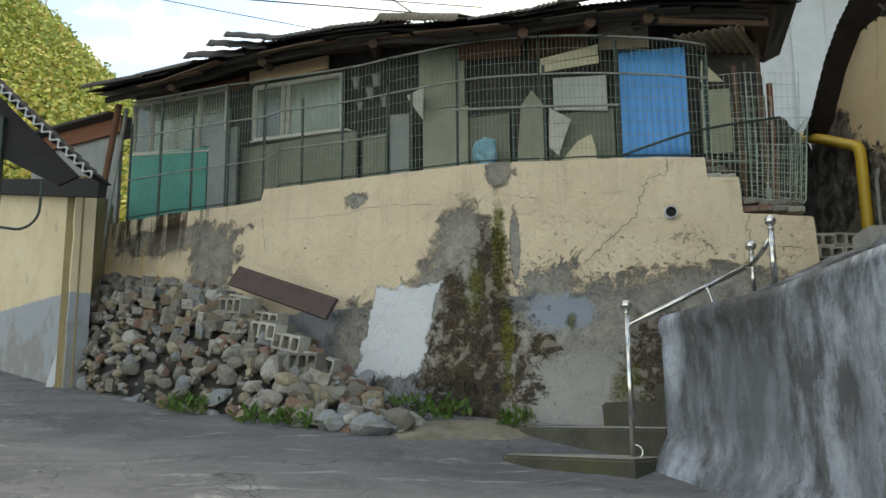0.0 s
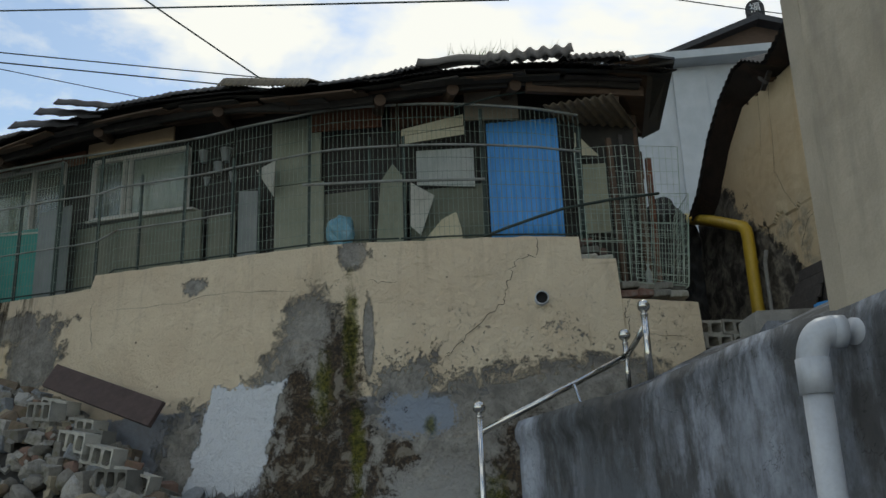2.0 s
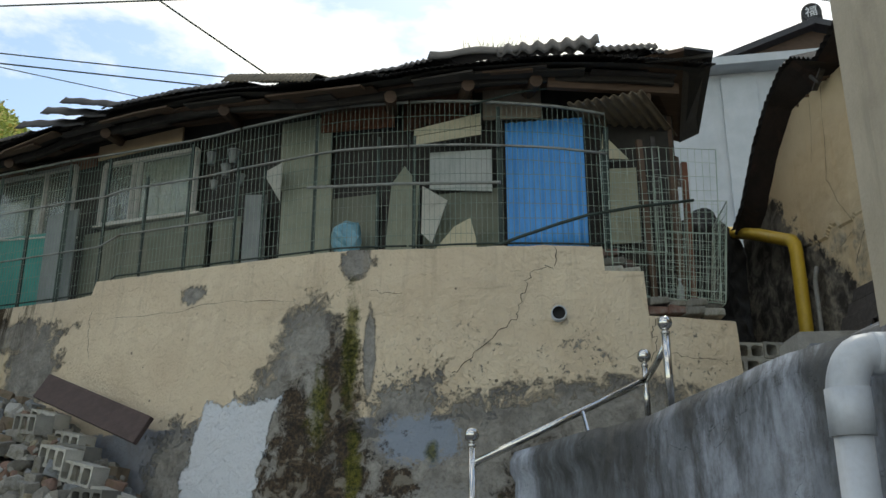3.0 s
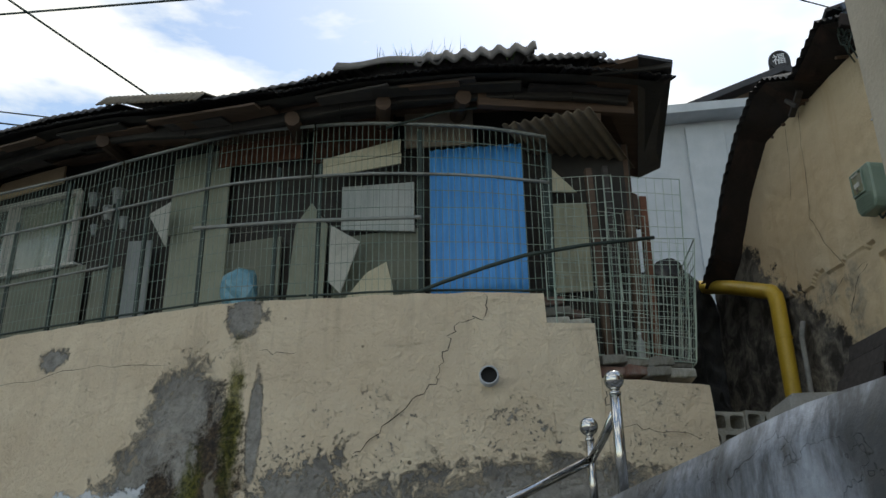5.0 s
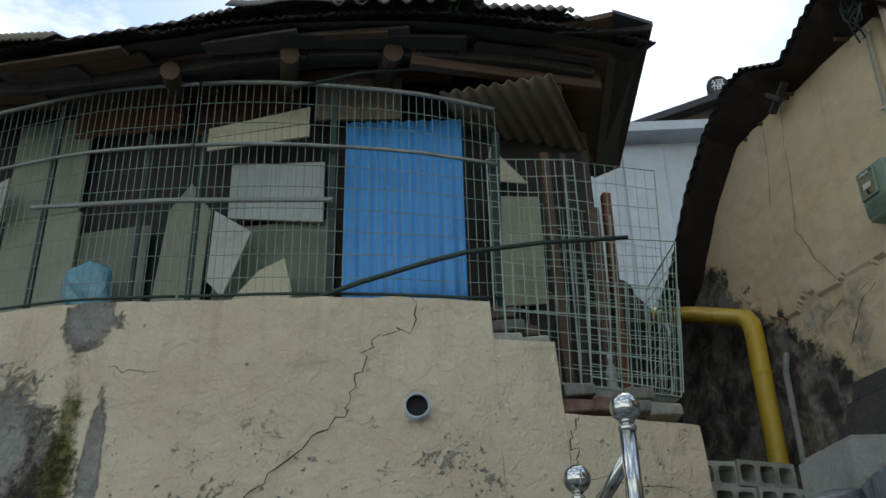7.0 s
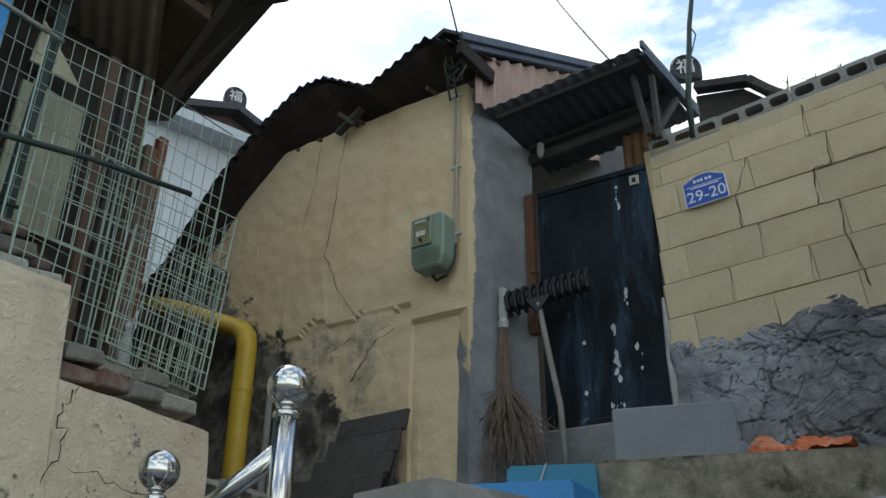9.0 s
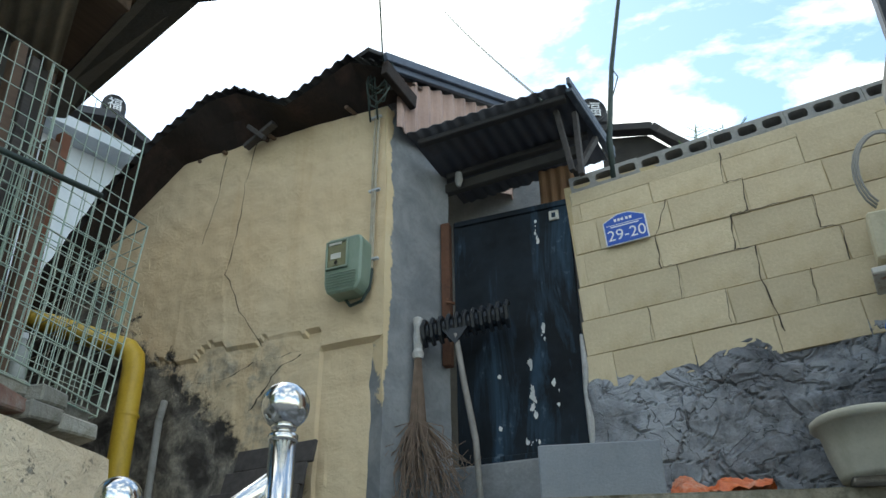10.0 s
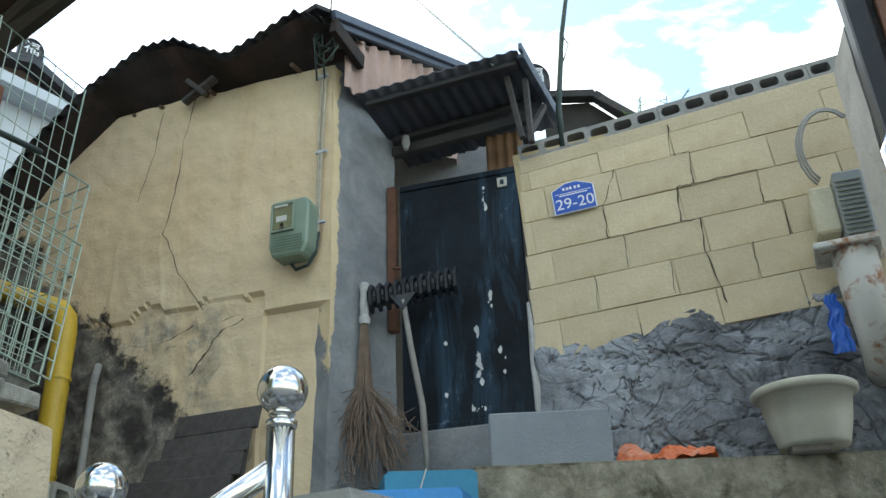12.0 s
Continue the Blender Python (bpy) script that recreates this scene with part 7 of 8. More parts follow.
# ---- gate pillar and gate ----
def gate():
    m_pl = streaked("pale_plaster", (0.44, 0.385, 0.295), (0.52, 0.46, 0.36), (0.29, 0.255, 0.205), 0.9, 0, (4, 4, 0.7), 0.6, 0.3)
    slab("wall_yard", (2.95, 4.95), (3.75, 1.2), 0.28, lambda s: (2.0, 5.6), "pale plastered yard wall with rain streaks", m_pl, 60, 60, 0.006)
    slab("wall_yard_end", (2.955, 4.955), (3.3, 4.93), 0.2, lambda s: (2.0, 5.6), "pale plastered end of the yard wall", m_pl, 20, 40, 0.004)
    slab("wall_gate", (4.30, 5.345), (4.36, 4.95), 0.28, lambda s: (2.6, 4.6), "rough grey concrete gate pillar", M_CONC, 24, 60, 0.012)
    m_fr = plain("dark_grey_steel", (0.026, 0.03, 0.037), (0.04, 0.045, 0.054), 5, 0.45, 0.2, 60, 0.06)
    ob = thing("gate", "brown boarded gate in a dark grey steel frame", "gate", at=(4.2, 5.285, 2.87))
    ob.rotation_euler = (0, 0, radians(-86))
    ob.scale = (1.62, 1.62, 1.62)
    W_, H_ = 0.95, 1.28
    # in its own frame: x from the free edge to the hinge, z up, face at y = 0
    prof = [(0.0, 0.0), (-0.018, H_ - 0.06), (0.10, H_), (W_, H_ + 0.12), (W_, 0.0)]
    for a, b in zip(prof, prof[1:] + prof[:1]):
        part("frame_bar", beam((a[0], 0, a[1]), (b[0], 0, b[1]), 0.045, 0.055, 0.004, up=(0, 1, 0)), m_fr, ob)
    part("mid_rail", beam((0, 0, 0.50), (W_, 0, 0.56), 0.045, 0.055, 0.004, up=(0, 1, 0)), m_fr, ob)
    part("brace", beam((0.015, 0, 0.70), (0.62, 0, H_ + 0.05), 0.04, 0.045, 0.004, up=(0, 1, 0)), m_fr, ob)
    n = 9
    for k in range(n):
        x = 0.03 + (W_ - 0.06) * (k + 0.5) / n
        w = (W_ - 0.06) / n - 0.002
        for z0, z1 in ((0.03, 0.49), (0.55, H_ - 0.02 + 0.1 * x)):
            part("board", box((w, 0.018, z1 - z0), pose(x, 0.012, (z0 + z1) / 2), 0.003), M_GATEWOOD, ob)
    for z0, z1 in ((0.03, 0.51), (0.53, H_ - 0.01)):
        part("backing", box((W_ - 0.01, 0.008, z1 - z0), pose(W_ / 2, 0.028, (z0 + z1) / 2), 0.002), M_GREYWOOD, ob, "dark backing sheet")
    h = [(0.0, -0.03, 0.70), (-0.03, -0.058, 0.698), (-0.050, -0.066, 0.66), (-0.050, -0.066, 0.50), (-0.036, -0.06, 0.462), (-0.01, -0.03, 0.468)]
    hd = part("handle", tube(h, 0.0115, 10), M_STEEL, ob, "curved stainless handle", True)
    for z in (0.70, 0.468):
        part("rose", lathe([(0.022, 0), (0.022, 0.012), (0, 0.016)], 14, pose(-0.003, -0.024, z, 90)), M_STEEL, hd)
    part("keyhole", lathe([(0.013, 0), (0.011, 0.008), (0, 0.008)], 12, pose(0.025, -0.024, 0.29, 90)), M_STEEL, ob)


gate()


# ---- fittings at the far end of the block wall ----
def fittings():
    x, y = 5.36, 5.44
    bx = thing("junction_box", "cream and green plastic box with a louvred side", "box", at=(x, y, 4.13))
    part("face", box((0.14, 0.11, 0.24), pose(0, 0.06, 0.22, 0, 0, 5), 0.012), M_CREAMB, bx)
    sd = part("side", box((0.16, 0.13, 0.36), pose(-0.02, -0.06, 0.2, 0, 0, 5), 0.01), M_GREYB, bx, "grey-green louvred side")
    for k in range(12):
        part("slat", box((0.005, 0.11, 0.008), pose(-0.105, -0.06, 0.06 + 0.024 * k, 0, 0, 5), 0.001), M_OLIVE, sd)
    cb = thing("cable_loop", "loops of grey cable hanging over the box", "cable", at=(x, y, 4.5))
    for k in range(3):
        o = 0.012 * k
        part("cable", tube([(-0.06 + 0.01 * k, -0.03 + (0.12 + o) * math.cos(0.3 * q - 0.9), 0.17 + (0.2 + o) * math.sin(0.3 * q - 0.9)) for q in range(12)], 0.006, 6), M_CONC, cb, "", True)
    rp = thing("rusty_flue", "rust-stained white steel flue with a bent cap", "pipe", at=(x - 0.04, y - 0.02, 3.24))
    m_r = Net("rusty_enamel")
    f = m_r.math("ADD", m_r.noise(5, 7, 0.7, 0.5), m_r.math("MULTIPLY", m_r.noise(30, 4), 0.2))
    col = m_r.mix(m_r.step(f, 0.60, 0.70), (0.55, 0.53, 0.47), (0.28, 0.12, 0.045))
    m_r = m_r.done(m_r.mix(m_r.step(f, 0.72, 0.8), col, (0.07, 0.035, 0.02)), 0.7)
    part("flue", tube([(0.16, 0, 0.36), (0.06, 0, 0.40), (0.0, 0, 0.50), (-0.01, 0, 0.62), (-0.02, 0.01, 0.88)], [0.07, 0.075, 0.08, 0.09, 0.098], 20), m_r, rp, "", True)
    part("cap", box((0.2, 0.28, 0.035), pose(-0.03, 0.03, 0.885, 0, 6, 0), 0.006), m_r, rp)
    rg = thing("blue_rag", "torn blue plastic rag tied to the flue", "rag", at=(x - 0.06, y + 0.12, 3.7))
    bm = sheet(lambda u, v: Vector((0.01 * noise.noise((u * 5, v * 5, 0)), (u - 0.5) * (0.05 + 0.04 * v) + 0.02 * noise.noise((v * 5, 1, 0)), 0.24 - 0.27 * v + 0.012 * noise.noise((u * 9, v * 9, 2)))), 14, 24)
    part("rag", bm, plain("blue_plastic", (0.02, 0.10, 0.48), (0.03, 0.15, 0.58), 14, 0.4), rg)


fittings()


# ---- rubble pile ----
def pile():
    ob = thing("rubble_pile", "heap of broken concrete blocks and stones against the wall", "rubble", at=(-2.6, 9.4, 1.6))
    L = ob.location
    rnd = random.Random(21)
    BX = [(-4.62, 10.9), (-3.7, 9.95), (-2.75, 9.05), (-2.0, 8.55), (-1.35, 8.15), (-0.75, 7.75), (-0.35, 7.75)]
    TZ = [(-4.85, 3.30), (-4.2, 3.32), (-3.3, 3.18), (-2.45, 2.98), (-1.75, 2.58), (-1.15, 2.14), (-0.5, 1.70)]

    def surf(u, v):
        i = min(int(u * 6), 5)
        t = u * 6 - i
        b = Vector(BX[i]).lerp(Vector(BX[i + 1]), t)
        x, z = Vector(TZ[i]).lerp(Vector(TZ[i + 1]), t)
        w = front(x, -0.13 * (4 - z) - 0.12)
        base = Vector((b.x, b.y, ground_z(b.x, b.y)))
        top = Vector((w.x, w.y, z))
        p = base.lerp(top, v)
        p.z += 0.22 * math.sin(math.pi * v) * (top.z - base.z) / 1.4
        return p
    # near-black sheet under the pieces, painting the shade in their gaps
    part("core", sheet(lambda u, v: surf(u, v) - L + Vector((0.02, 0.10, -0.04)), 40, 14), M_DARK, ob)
    def rubble_mat(name, pick):
        """Weathered concrete, brick and field stone, one tone for each piece."""
        n = Net(name)
        r = pick(n)
        col = n.mix(n.step(r, 0.0, 0.45), (0.17, 0.16, 0.14), (0.37, 0.355, 0.32))
        for lo, tone in ((0.45, (0.27, 0.285, 0.30)), (0.62, (0.33, 0.29, 0.21)), (0.74, (0.22, 0.17, 0.125)), (0.84, (0.42, 0.41, 0.38)), (0.93, (0.24, 0.155, 0.12))):
            col = n.mix(n.math("GREATER_THAN", r, lo), col, tone)
        g, m = n.noise(55, 5, 0.7), n.noise(11, 6, 0.7, 0.4)
        col = n.mix(n.step(m, 0.5, 0.68, 0, 0.65), col, (0.11, 0.10, 0.075))
        col = n.mix(n.step(n.noise(3.1, 5, 0.6), 0.58, 0.68, 0, 0.5), col, (0.13, 0.125, 0.04))
        col = n.mix(n.step(g, 0.4, 0.75, 0, 0.4), col, (0.09, 0.085, 0.075))
        n.bump(n.math("MULTIPLY_ADD", m, 0.8, g), 0.7, 0.014)
        return n.done(col, 0.95, 0, 0.2)
    m_piece, m_chip = rubble_mat("rubble_pieces", lambda n: n.rand()), rubble_mat("rubble_chips", lambda n: n.island())
    # shared meshes
    blocks, stones = [], []
    for k in range(10):
        bm = box((0.19 * rnd.uniform(0.7, 1.2), 0.16 * rnd.uniform(0.8, 1.1), 0.115 * rnd.uniform(0.75, 1.15)), Matrix(), 0.005, 0.009)
        me = bpy.data.meshes.new("block")
        bmesh.ops.recalc_face_normals(bm, faces=bm.faces)
        bm.to_mesh(me)
        bm.free()
        me.materials.append(m_piece)
        blocks.append(me)

    def stone_shape(k, r, sub):
        bm = bmesh.new()
        bmesh.ops.create_icosphere(bm, subdivisions=sub, radius=1.0)
        s = Vector((rnd.uniform(1.0, 1.5), rnd.uniform(0.75, 1.1), rnd.uniform(0.55, 0.85))) * r
        for v in bm.verts:
            d = v.co.normalized()
            # broken faces: the ball is cut back by a few planes
            f = 1.0
            for q in range(7):
                nn = Vector((math.sin(k * 9.1 + q * 2.3), math.cos(k * 4.7 + q * 3.9), math.sin(k * 2.9 + q * 5.1))).normalized()
                f = min(f, 0.72 / max(0.01, d.dot(nn)))
            d *= f * (1 + 0.06 * noise.noise(d * 3 + Vector((k, 0, 0))))
            v.co = Vector((d.x * s.x, d.y * s.y, d.z * s.z))
        return bm
    for k in range(9):
        bm = stone_shape(k, 0.11, 2)
        me = bpy.data.meshes.new("stone")
        bm.to_mesh(me)
        bm.free()
        me.materials.append(m_piece)
        stones.append(me)
    hb = hollow_block(0.36, 0.17, 0.17, 3, M_BLOCK)
    for row in range(14):
        cols = 21
        for c in range(cols):
            u = (c + 0.5 + 0.5 * (row % 2) + rnd.uniform(-0.4, 0.4)) / cols
            v = min(0.99, max(0.02, (row + 0.5 + rnd.uniform(-0.5, 0.5)) / 14))
            if u > 0.99 or (u > 0.8 and rnd.random() < 0.35):
                continue
            p = surf(u, v) - L + Vector((0.3, -0.8, 0.5)) * rnd.gauss(-0.02, 0.025)
            stony = 0.95 if u < 0.2 else 0.12 + 0.8 * max(0.0, min(1.0, (0.42 + 0.5 * max(0, u - 0.45) - v) * 6))
            if rnd.random() < stony:
                k = rnd.uniform(0.5, 0.95) if u < 0.2 else rnd.uniform(0.6, 1.2) * (1.1 if u > 0.6 else 0.95)
                share("stone", rnd.choice(stones), ob, Matrix.Translation(p) @ pose(0, 0, 0, rnd.uniform(-60, 60), rnd.uniform(-60, 60), rnd.uniform(0, 360)) @ Matrix.Scale(k, 4))
            else:
                tip = rnd.choice((0, 0, 0, 90)) + rnd.gauss(0, 7)
                share("block", rnd.choice(blocks), ob, Matrix.Translation(p) @ pose(0, 0, 0, rnd.gauss(-6, 9), tip + 10, -38 + rnd.choice((0, 0, 50)) + rnd.gauss(0, 10)) @ Matrix.Scale(rnd.uniform(0.7, 1.1), 4))
    # smaller broken bits that fill the gaps
    bm = bmesh.new()
    for k in range(800):
        u, v = rnd.random(), rnd.random()
        p = surf(u, v) - L + Vector((0.3, -0.8, 0.4)) * rnd.uniform(-0.07, 0.03)
        w = rnd.uniform(0.03, 0.075)
        add_box(bm, (w * rnd.uniform(0.8, 1.8), w, w * rnd.uniform(0.5, 0.9)), Matrix.Translation(p) @ pose(0, 0, 0, rnd.uniform(-60, 60), rnd.uniform(-60, 60), rnd.uniform(0, 360)), 0, w * 0.14)
    part("rubble_bits", bm, m_chip, ob, "small broken bits of concrete")["kind"] = "stuff"
    for u, v, a, t in ((0.60, 0.93, -34, 12), (0.71, 0.80, -30, 8), (0.78, 0.50, -34, 4), (0.835, 0.62, -22, 16), (0.66, 0.62, -36, 10), (0.56, 0.75, -38, 6), (0.74, 0.66, -30, 12), (0.69, 0.92, -36, 10)):
        p = surf(u, v) - L + Vector((-0.06, -0.12, 0.03))
        share("hollow_block", hb, ob, Matrix.Translation(p) @ pose(0, 0, 0, 0, t, a))
    # big stones at the foot of the heap
    for x, y, k in ((-0.62, 7.74, 1.4), (-0.40, 7.88, 1.5), (-0.82, 7.92, 1.2), (-0.28, 8.02, 1.2), (-1.0, 7.98, 1.3), (-1.3, 8.1, 1.1)):
        st = new("boulder", rnd.choice(stones))
        st.matrix_world = pose(x, y, ground_z(x, y) + 0.05 * k, 0, 6, rnd.uniform(-30, 30)) @ Matrix.Scale(k, 4)
        tagged(st, "pale rough stone at the foot of the rubble heap", "stone", "stones by the road")
    bd = thing("brown_board", "dark brown weathered board lying on the rubble heap", "board", at=(-1.85, 9.6, 2.75))
    a = at(-2.38, 3.07, -0.45) - bd.location
    b = at(-1.14, 2.565, -0.5) - bd.location
    part("board", beam(a, b, 0.05, 0.25, 0.006, up=(0.18, 0.35, 1)), wood("purple_brown_board", (0.06, 0.04, 0.038), (0.09, 0.062, 0.056), (3, 20, 20), 0.8), bd)
    wp = thing("white_plank", "pale grey plank leaning at the end of the rubble", "plank", at=(-4.72, 10.75, 1.84))
    part("plank", beam((0, 0, 0), (0.16, 0.1, 0.82), 0.03, 0.11, 0.004, up=(1, -0.2, 0)), M_PVC, wp)


pile()


# ---- weeds ----
def weeds():
    rnd = random.Random(33)
    spots = [(-2.55, 8.78, 0.16, 90), (-2.35, 8.78, 0.12, 40), (-1.75, 8.22, 0.12, 50), (-1.45, 8.05, 0.13, 60), (-1.2, 7.98, 0.1, 40), (-0.05, 8.3, 0.16, 70), (0.62, 7.95, 0.12, 80), (-0.35, 8.35, 0.2, 60), (0.1, 8.4, 0.15, 30)]
    vs, fs = [], []
    for x, y, r, k in spots:
        for _ in range(k):
            px, py = x + rnd.gauss(0, r * 0.6), y + rnd.gauss(0, r * 0.4)
            p = Vector((px, py, ground_z(px, py) + rnd.uniform(0, r)))
            t = p + Vector((rnd.gauss(0, 0.05), rnd.gauss(-0.02, 0.04), rnd.uniform(0.03, 0.11)))
            s = Vector((rnd.gauss(0, 1), rnd.gauss(0, 1), rnd.gauss(0, 0.4))).normalized() * rnd.uniform(0.012, 0.028)
            m = p.lerp(t, 0.55)
            i = len(vs)
            vs += [p, m + s, t, m - s]
            fs.append((i, i + 1, i + 2, i + 3))
    me = bpy.data.meshes.new("weeds")
    me.from_pydata([tuple(v) for v in vs], [], fs)
    me.materials.append(M_GRASS)
    tagged(new("weeds", me), "green weeds at the foot of the wall", "weeds", "", "stuff")
    # dry climbing stems in the damp corner
    bm = bmesh.new()
    for _ in range(120):
        x = rnd.uniform(-0.45, 0.45)
        z0 = 1.3
        q = on_front(x, z0, -0.36)
        tube([q, q + Vector((rnd.gauss(0, 0.05), rnd.gauss(0.02, 0.03), rnd.uniform(0.1, 0.3))), q + Vector((rnd.gauss(0, 0.12), rnd.gauss(0.05, 0.04), rnd.uniform(0.3, 0.65)))], [0.004, 0.003, 0.0015], 3, bm, False)
    tagged(part("dry_stems", bm, plain("dry_stem", (0.05, 0.05, 0.03), (0.10, 0.09, 0.05), 20, 0.9)), "dry brown stems growing up the damp wall", "weeds", "", "stuff")


weeds()


# ---- drain mouth and cracks in the retaining wall ----
def wall_details():
    p = on_front(2.17, 3.33, -0.09)
    n = Vector((front(2.17, -1).x - front(2.17).x, front(2.17, -1).y - front(2.17).y, 0))
    ob = thing("drain_spout", "short grey plastic drain pipe sticking out of the wall", "pipe", at=p)
    m_rot = n.to_track_quat("Z", "Y").to_matrix().to_4x4()
    part("pipe", lathe([(0.058, -0.12), (0.058, 0.07), (0.049, 0.07), (0.0485, 0.06)], 22, m_rot), M_PVC, ob, "", True)
    # shallow black disc in place of the unlit depth of the pipe
    part("dark_bore", lathe([(0.0485, 0.06), (0.048, 0.035), (0, 0.035)], 22, m_rot), M_BLACK, ob)
    m_ck = plain("crack_dark", (0.05, 0.04, 0.028), (0.10, 0.08, 0.055), 20, 0.95)
    bm = bmesh.new()
    rnd = random.Random(17)

    def crack(pts, w):
        out = []
        for (xa, za), (xb, zb) in zip(pts, pts[1:]):
            for k in range(6):
                t = k / 6
                out.append((xa + (xb - xa) * t + rnd.gauss(0, 0.009), za + (zb - za) * t + rnd.gauss(0, 0.009)))
        out.append(pts[-1])
        prev = None
        for i, (x, z) in enumerate(out):
            h = w * rnd.uniform(0.4, 1.4) * (0.3 if i in (0, len(out) - 1) else 1)
            o = -0.13 * (4 - z) - 0.026
            dx, dz = (out[min(i + 1, len(out) - 1)][0] - out[max(i - 1, 0)][0]), (out[min(i + 1, len(out) - 1)][1] - out[max(i - 1, 0)][1])
            l = math.hypot(dx, dz) or 1
            a = on_front(x - dz / l * h, z + dx / l * h, o)
            b = on_front(x + dz / l * h, z - dx / l * h, o)
            cur = (bm.verts.new(a), bm.verts.new(b))
            if prev:
                bm.faces.new((prev[0], prev[1], cur[1], cur[0]))
            prev = cur
    crack([(2.17, 3.89), (2.16, 3.72), (2.0, 3.70), (1.93, 3.55), (1.9, 3.42), (1.86, 3.3), (1.7, 3.18), (1.5, 2.98), (1.4, 2.9)], 0.003)
    crack([(2.9, 3.3), (2.84, 3.22), (2.86, 3.1), (2.8, 2.95)], 0.003)
    crack([(2.87, 3.02), (3.1, 2.99), (3.4, 2.96)], 0.0016)
    crack([(-1.9, 3.75), (-1.2, 3.68), (-0.6, 3.72), (0.1, 3.62)], 0.0015)
    crack([(0.75, 3.62), (1.0, 3.58)], 0.002)
    crack([(-2.1, 3.9), (-2.08, 3.6), (-2.0, 3.35)], 0.002)
    part("crack", bm, m_ck, WALL, "dark crack in the render")
    # cracks of the house wall
    bm = bmesh.new()

    def crack2(pts, w):
        prev = None
        out = []
        for (ya, za), (yb, zb) in zip(pts, pts[1:]):
            for k in range(5):
                t = k / 5
                out.append((ya + (yb - ya) * t + rnd.gauss(0, 0.006), za + (zb - za) * t + rnd.gauss(0, 0.006)))
        out.append(pts[-1])
        for i, (y, z) in enumerate(out):
            h = w * rnd.uniform(0.4, 1.4)
            x = 4.82 - 0.074 * (y - 7.83) - 0.017
            cur = (bm.verts.new((x, y - h, z)), bm.verts.new((x, y + h, z + h * 0.3)))
            if prev:
                bm.faces.new((prev[0], prev[1], cur[1], cur[0]))
            prev = cur
    crack2([(8.95, 5.6), (8.98, 5.3), (9.05, 5.0)], 0.0025)
    crack2([(8.72, 5.65), (8.78, 5.35), (8.8, 5.0), (8.85, 4.75), (8.72, 4.5), (8.55, 4.25)], 0.003)
    crack2([(9.4, 4.05), (9.1, 4.12), (8.8, 4.1), (8.6, 4.16), (8.3, 4.18)], 0.006)
    crack2([(8.3, 4.16), (8.45, 4.1), (8.52, 4.0), (8.6, 3.9)], 0.006)
    structure(part("crack_lines", bm, m_ck), "dark cracks in the cream house wall")


wall_details()


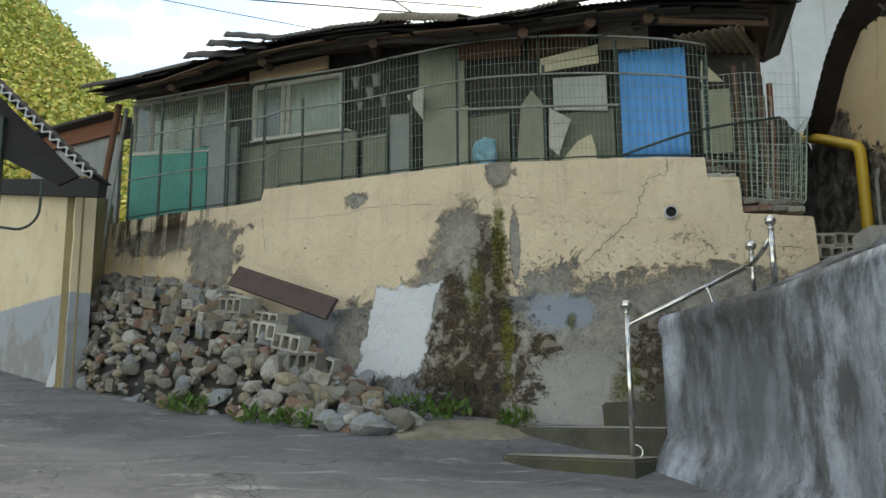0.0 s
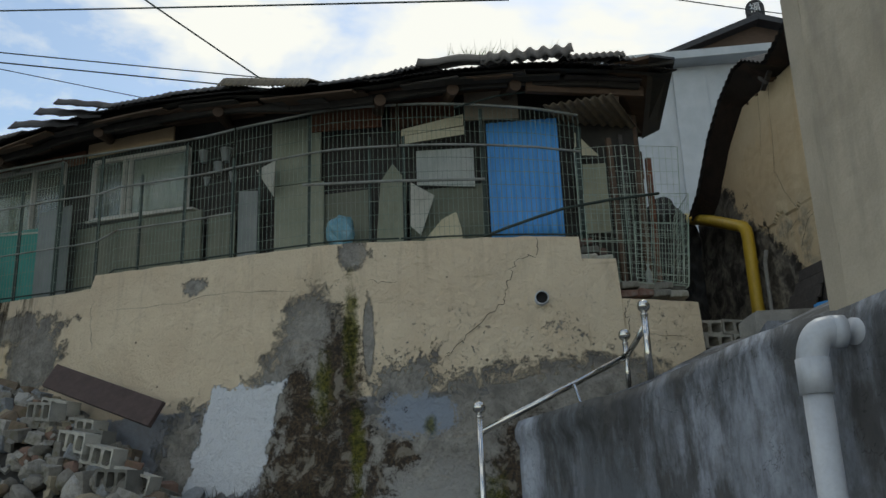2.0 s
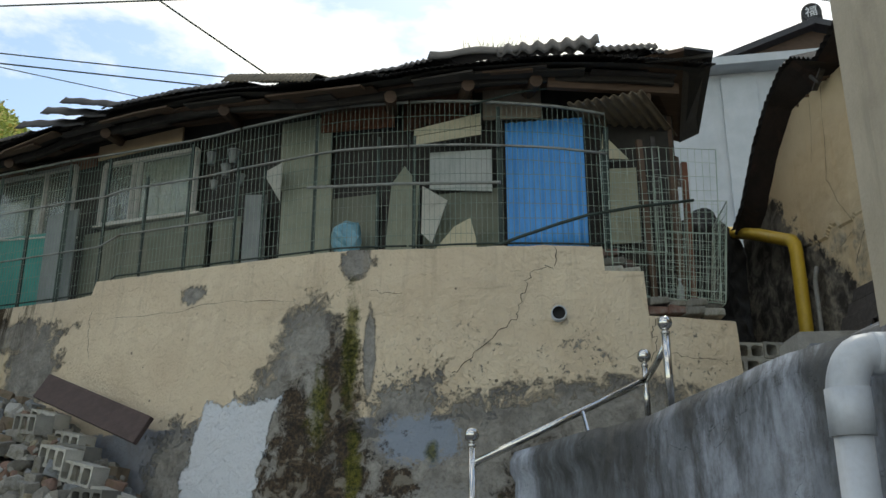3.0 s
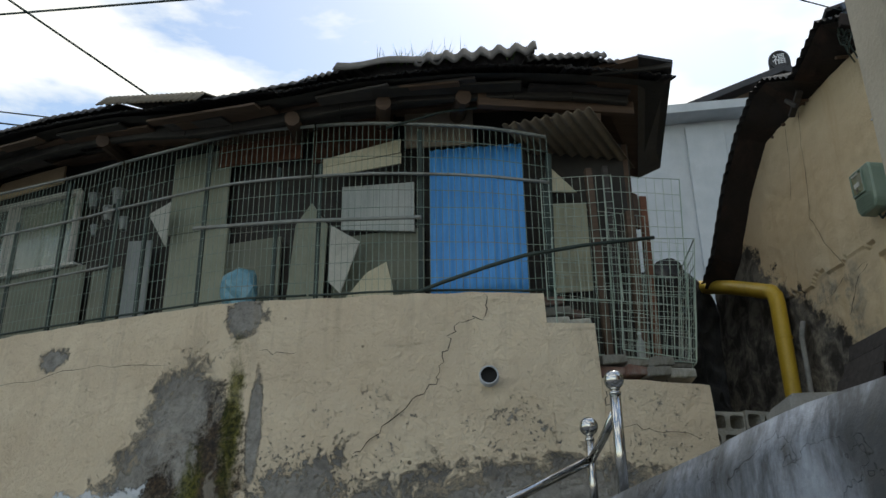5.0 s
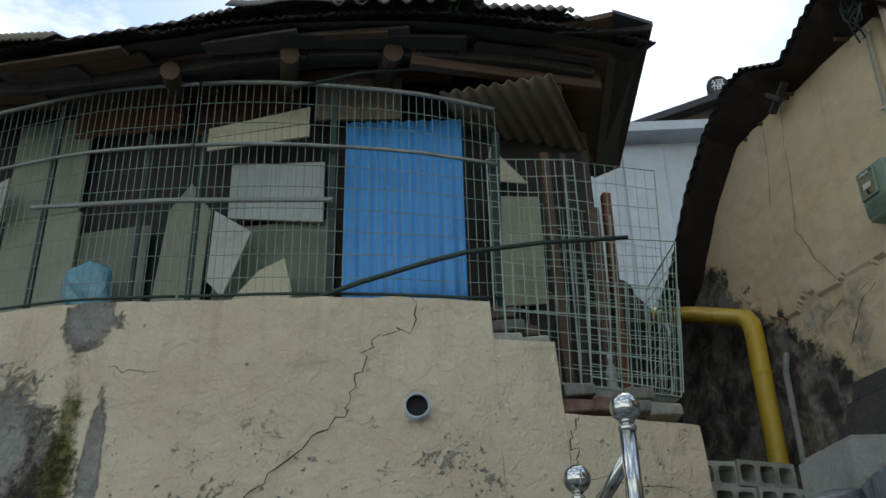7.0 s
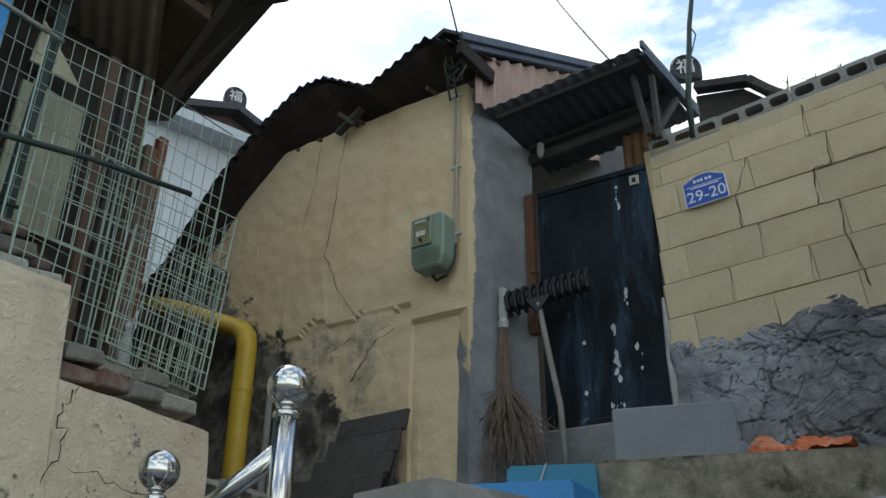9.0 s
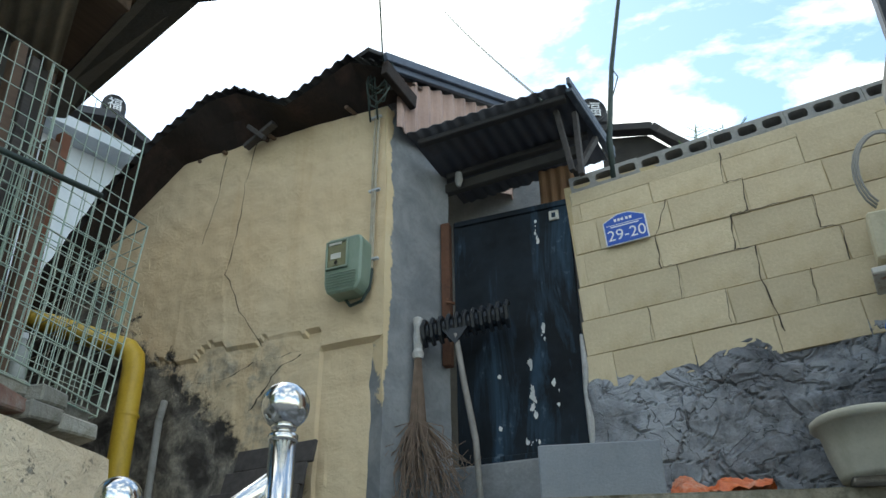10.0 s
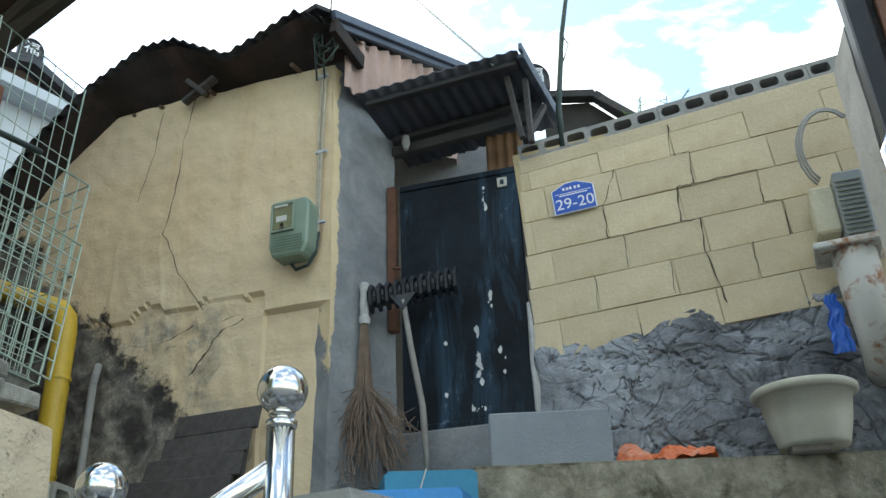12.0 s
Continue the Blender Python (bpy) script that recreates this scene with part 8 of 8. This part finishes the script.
# ---- neighbouring house down the road ----
def neighbour():
    n = Net("cream_with_grey_dado")
    x, y, z = n.xyz()
    w = n.math("MULTIPLY_ADD", n.noise(6, 5), 0.05, z)
    col = n.mix(n.step(w, 3.02, 3.0), n.mix(n.step(n.noise(2, 5), 0.4, 0.6), (0.64, 0.54, 0.36), (0.70, 0.60, 0.42)), (0.33, 0.36, 0.40))
    col = n.mix(n.step(n.math("ADD", n.noise(3, 6), n.step(z, 3.0, 2.2, 0, 0.25)), 0.6, 0.75, 0, 0.8), col, (0.26, 0.25, 0.23))
    m_n = n.done(col, 0.9)
    slab("wall_neighbour", (-4.50, 10.62), (-9.5, 16.1), 0.25, lambda s: (1.4 + 0.9 * s, 4.22 + 1.7 * s), "cream house wall with a grey painted foot", m_n, 40, 30)
    structure(part("wall_neighbour_side", beam((-4.52, 10.66, 3.0), (-4.78, 12.3, 3.0), 0.2, 2.9), streaked("dark_ochre_render", (0.26, 0.21, 0.11), (0.34, 0.27, 0.14), (0.10, 0.08, 0.045), 0.9, 0, (5, 5, 0.8), 0.7)), "dark streaked ochre side wall")
    sh = thing("low_shed", "low shed with a rust red fascia behind the wall", "shed", at=(-5.4, 13.0, 4.0))
    L = sh.location
    part("fascia", beam(Vector((-6.6, 13.75, 5.76)) - L, Vector((-4.72, 12.55, 5.74)) - L, 0.04, 0.24), M_REDWOOD, sh, "rust red fascia board")
    part("roof", beam(Vector((-6.6, 14.1, 5.92)) - L, Vector((-4.62, 12.85, 5.9)) - L, 1.0, 0.04), M_TIN, sh)
    part("wall", beam(Vector((-6.6, 13.85, 4.9)) - L, Vector((-4.74, 12.65, 4.9)) - L, 0.06, 1.6), M_GREYB, sh, "grey sheet wall")
    lr = thing("lean_to_roof", "lean-to roof of corrugated sheet on a post, blackened for its shaded underside", "roof", at=(-4.6, 9.2, 1.5))
    L = lr.location
    # pale strip paints the lit rim of the sheet
    m_e = plain("lit_sheet_edge", (0.40, 0.41, 0.42), (0.5, 0.51, 0.52), 6, 0.5)
    part("sheet", corrugated(Vector((-5.6, 8.5, 5.86)) - L, (1.0, 0, -0.945), (0, 1, 0.02), 0.55, 2.9, 0.12, 0.03, 0.01, 3), M_BLACK, lr, "dark corrugated sheet", True)
    part("edge_trim", corrugated(Vector((-5.6, 8.485, 5.875)) - L, (1.0, 0, -0.945), (0, 1, 0), 0.03, 2.95, 0.12, 0.03, 0.02, 1), m_e, lr, "pale strip for the lit corrugated edge")
    # added panel: paints the roof's shaded underside black
    part("gable", prism([(0, 0.0), (1.95, -1.9), (1.75, -2.0), (0.0, -1.1)], 0.05, Matrix.Translation(Vector((-5.6, 8.62, 5.78)) - L)), M_BLACK, lr, "flat black panel for the shade under the roof")
    eb = thing("eaves_board", "black board along the eaves of the cream house", "board", at=(-5.2, 11.2, 4.3))
    part("board", beam(Vector((-3.85, 9.78, 4.05)) - eb.location, Vector((-7.2, 13.45, 5.05)) - eb.location, 0.1, 0.22, 0.006), M_BLACK, eb)
    part("post", beam(Vector((-4.46, 8.6, 1.4)) - L, Vector((-4.46, 8.6, 4.5)) - L, 0.08, 0.08, 0.005, up=(1, 0, 0)), M_POST, lr)
    cb = thing("black_cable", "black cable drooping from the lean-to roof", "cable", at=(-4.2, 8.55, 3.2))
    part("cable", tube([(0.22, 0, 0.62), (0.22, 0, 0.45)] + [(0.22 * math.cos(0.16 * k), 0, 0.34 - 0.22 * math.sin(0.16 * k)) for k in range(11)] + [(-0.2, 0, 0.15)], 0.014, 8), M_POST, cb, "", True)
    dp = thing("down_pipe", "rusty downpipe at the end of the shack wall", "pipe", at=(-4.74, 11.75, 2.6))
    part("pipe", tube([(-0.02, -0.1, 0), (0.02, 0.0, 1.2), (0.22, 0.12, 3.2)], 0.045, 12), M_RUST, dp, "", True)
    part("pipe", tube([(0.1, 0.05, 0.6), (0.16, 0.1, 1.6), (0.32, 0.15, 3.15)], 0.03, 10), M_RAILPAINT, dp, "", True)


neighbour()


# ---- overhead cables ----
def cables():
    runs = [((-10.3, 13.0, 8.7), (1.9, 7.42, 5.72), 0.009), ((-0.15, 9.1, 5.72), (-3.3, 6.0, 6.8), 0.008),
            ((-15.4, 11.05, 8.35), (0.8, 15.55, 9.0), 0.011), ((-14.6, 11.2, 8.25), (0.4, 15.6, 8.85), 0.013), ((-12.4, 11.4, 9.05), (-2.2, 15.15, 8.4), 0.008),
            ((4.80, 7.85, 5.87), (1.03, 5.6, 4.85), 0.005), ((4.96, 6.93, 5.42), (7.4, 8.8, 9.0), 0.007)]
    for a, b, r in runs:
        a, b = Vector(a), Vector(b)
        ob = thing("overhead_cable", "thin black cable strung across the sky", "cable", "overhead cables", a)
        part("cable", tube([(b - a) * t + Vector((0, 0, -0.03 * 4 * t * (1 - t))) for t in [k / 14 for k in range(15)]], r, 5), M_POST, ob)


cables()


pole_t = thing("antenna_pole", "thin black pole rising above the block wall", "pole", at=(5.33, 6.69, 5.05))
part("pole", tube([(0.0, 0.0, 0.0), (0.0, 0.0, 0.25), (0.01, -0.065, 0.76), (0.02, -0.17, 1.3), (0.04, -0.27, 1.9)], [0.018, 0.018, 0.015, 0.012, 0.009], 8), M_POST, pole_t, "", True)
part("wire_tie", tube([(0.01, -0.07, 0.74), (-0.01, -0.1, 0.66), (0.01, -0.06, 0.58), (0.0, -0.03, 0.5)], 0.004, 5), M_POST, pole_t)

tangle = thing("cable_tangle", "tangle of black cables at the eave corner", "cable", at=(4.72, 7.82, 5.62))
rt = random.Random(8)
for k in range(7):
    a0, r0 = rt.uniform(0, 6.28), rt.uniform(0.04, 0.09)
    pts = [Vector((-0.05 + 0.03 * math.sin(q * 1.3 + k), -0.02 + r0 * math.cos(a0 + q * 0.75), 0.14 - 0.02 * k + r0 * 1.5 * math.sin(a0 + q * 0.75))) for q in range(8)]
    part("cable", tube(pts, 0.005, 6), M_POST, tangle, "", True)
for k, dy in enumerate((0.0, 0.05)):
    part("cable", tube([(-0.08, 0.0, 0.22), (-0.06, dy, 0.1), (-0.02, dy + 0.01, -0.05), (0.03, dy + 0.03, -0.12)], 0.006, 6), M_POST, tangle, "", True)
part("insulator", lathe([(0, -0.04), (0.022, -0.04), (0.026, -0.01), (0.014, 0.0), (0.024, 0.012), (0.02, 0.045), (0, 0.05)], 12, pose(-0.03, -0.09, 0.06)), M_TILE, tangle)

twig = thing("shrub", "bare tip of a shrub showing over the wall", "shrub", at=(6.2, 6.35, 4.2))
bmt = bmesh.new()
for k in range(14):
    t0 = Vector((0, 0.02 * (k - 7), 1.2))
    tip = Vector((rt.gauss(0, 0.05), 0.1 * rt.gauss(0, 1), 1.2 + rt.uniform(0.25, 0.42)))
    tube([Vector((0, 0, 0)), t0, tip], [0.012, 0.005, 0.003], 4, bmt, False)
    for q in range(7):
        m = t0.lerp(tip, 0.4 + 0.09 * q)
        tube([m, m + Vector((rt.gauss(0, 0.04), rt.gauss(0, 0.05), 0.03))], [0.003, 0.0015], 3, bmt, False)
part("twigs", bmt, M_GRASS, twig)
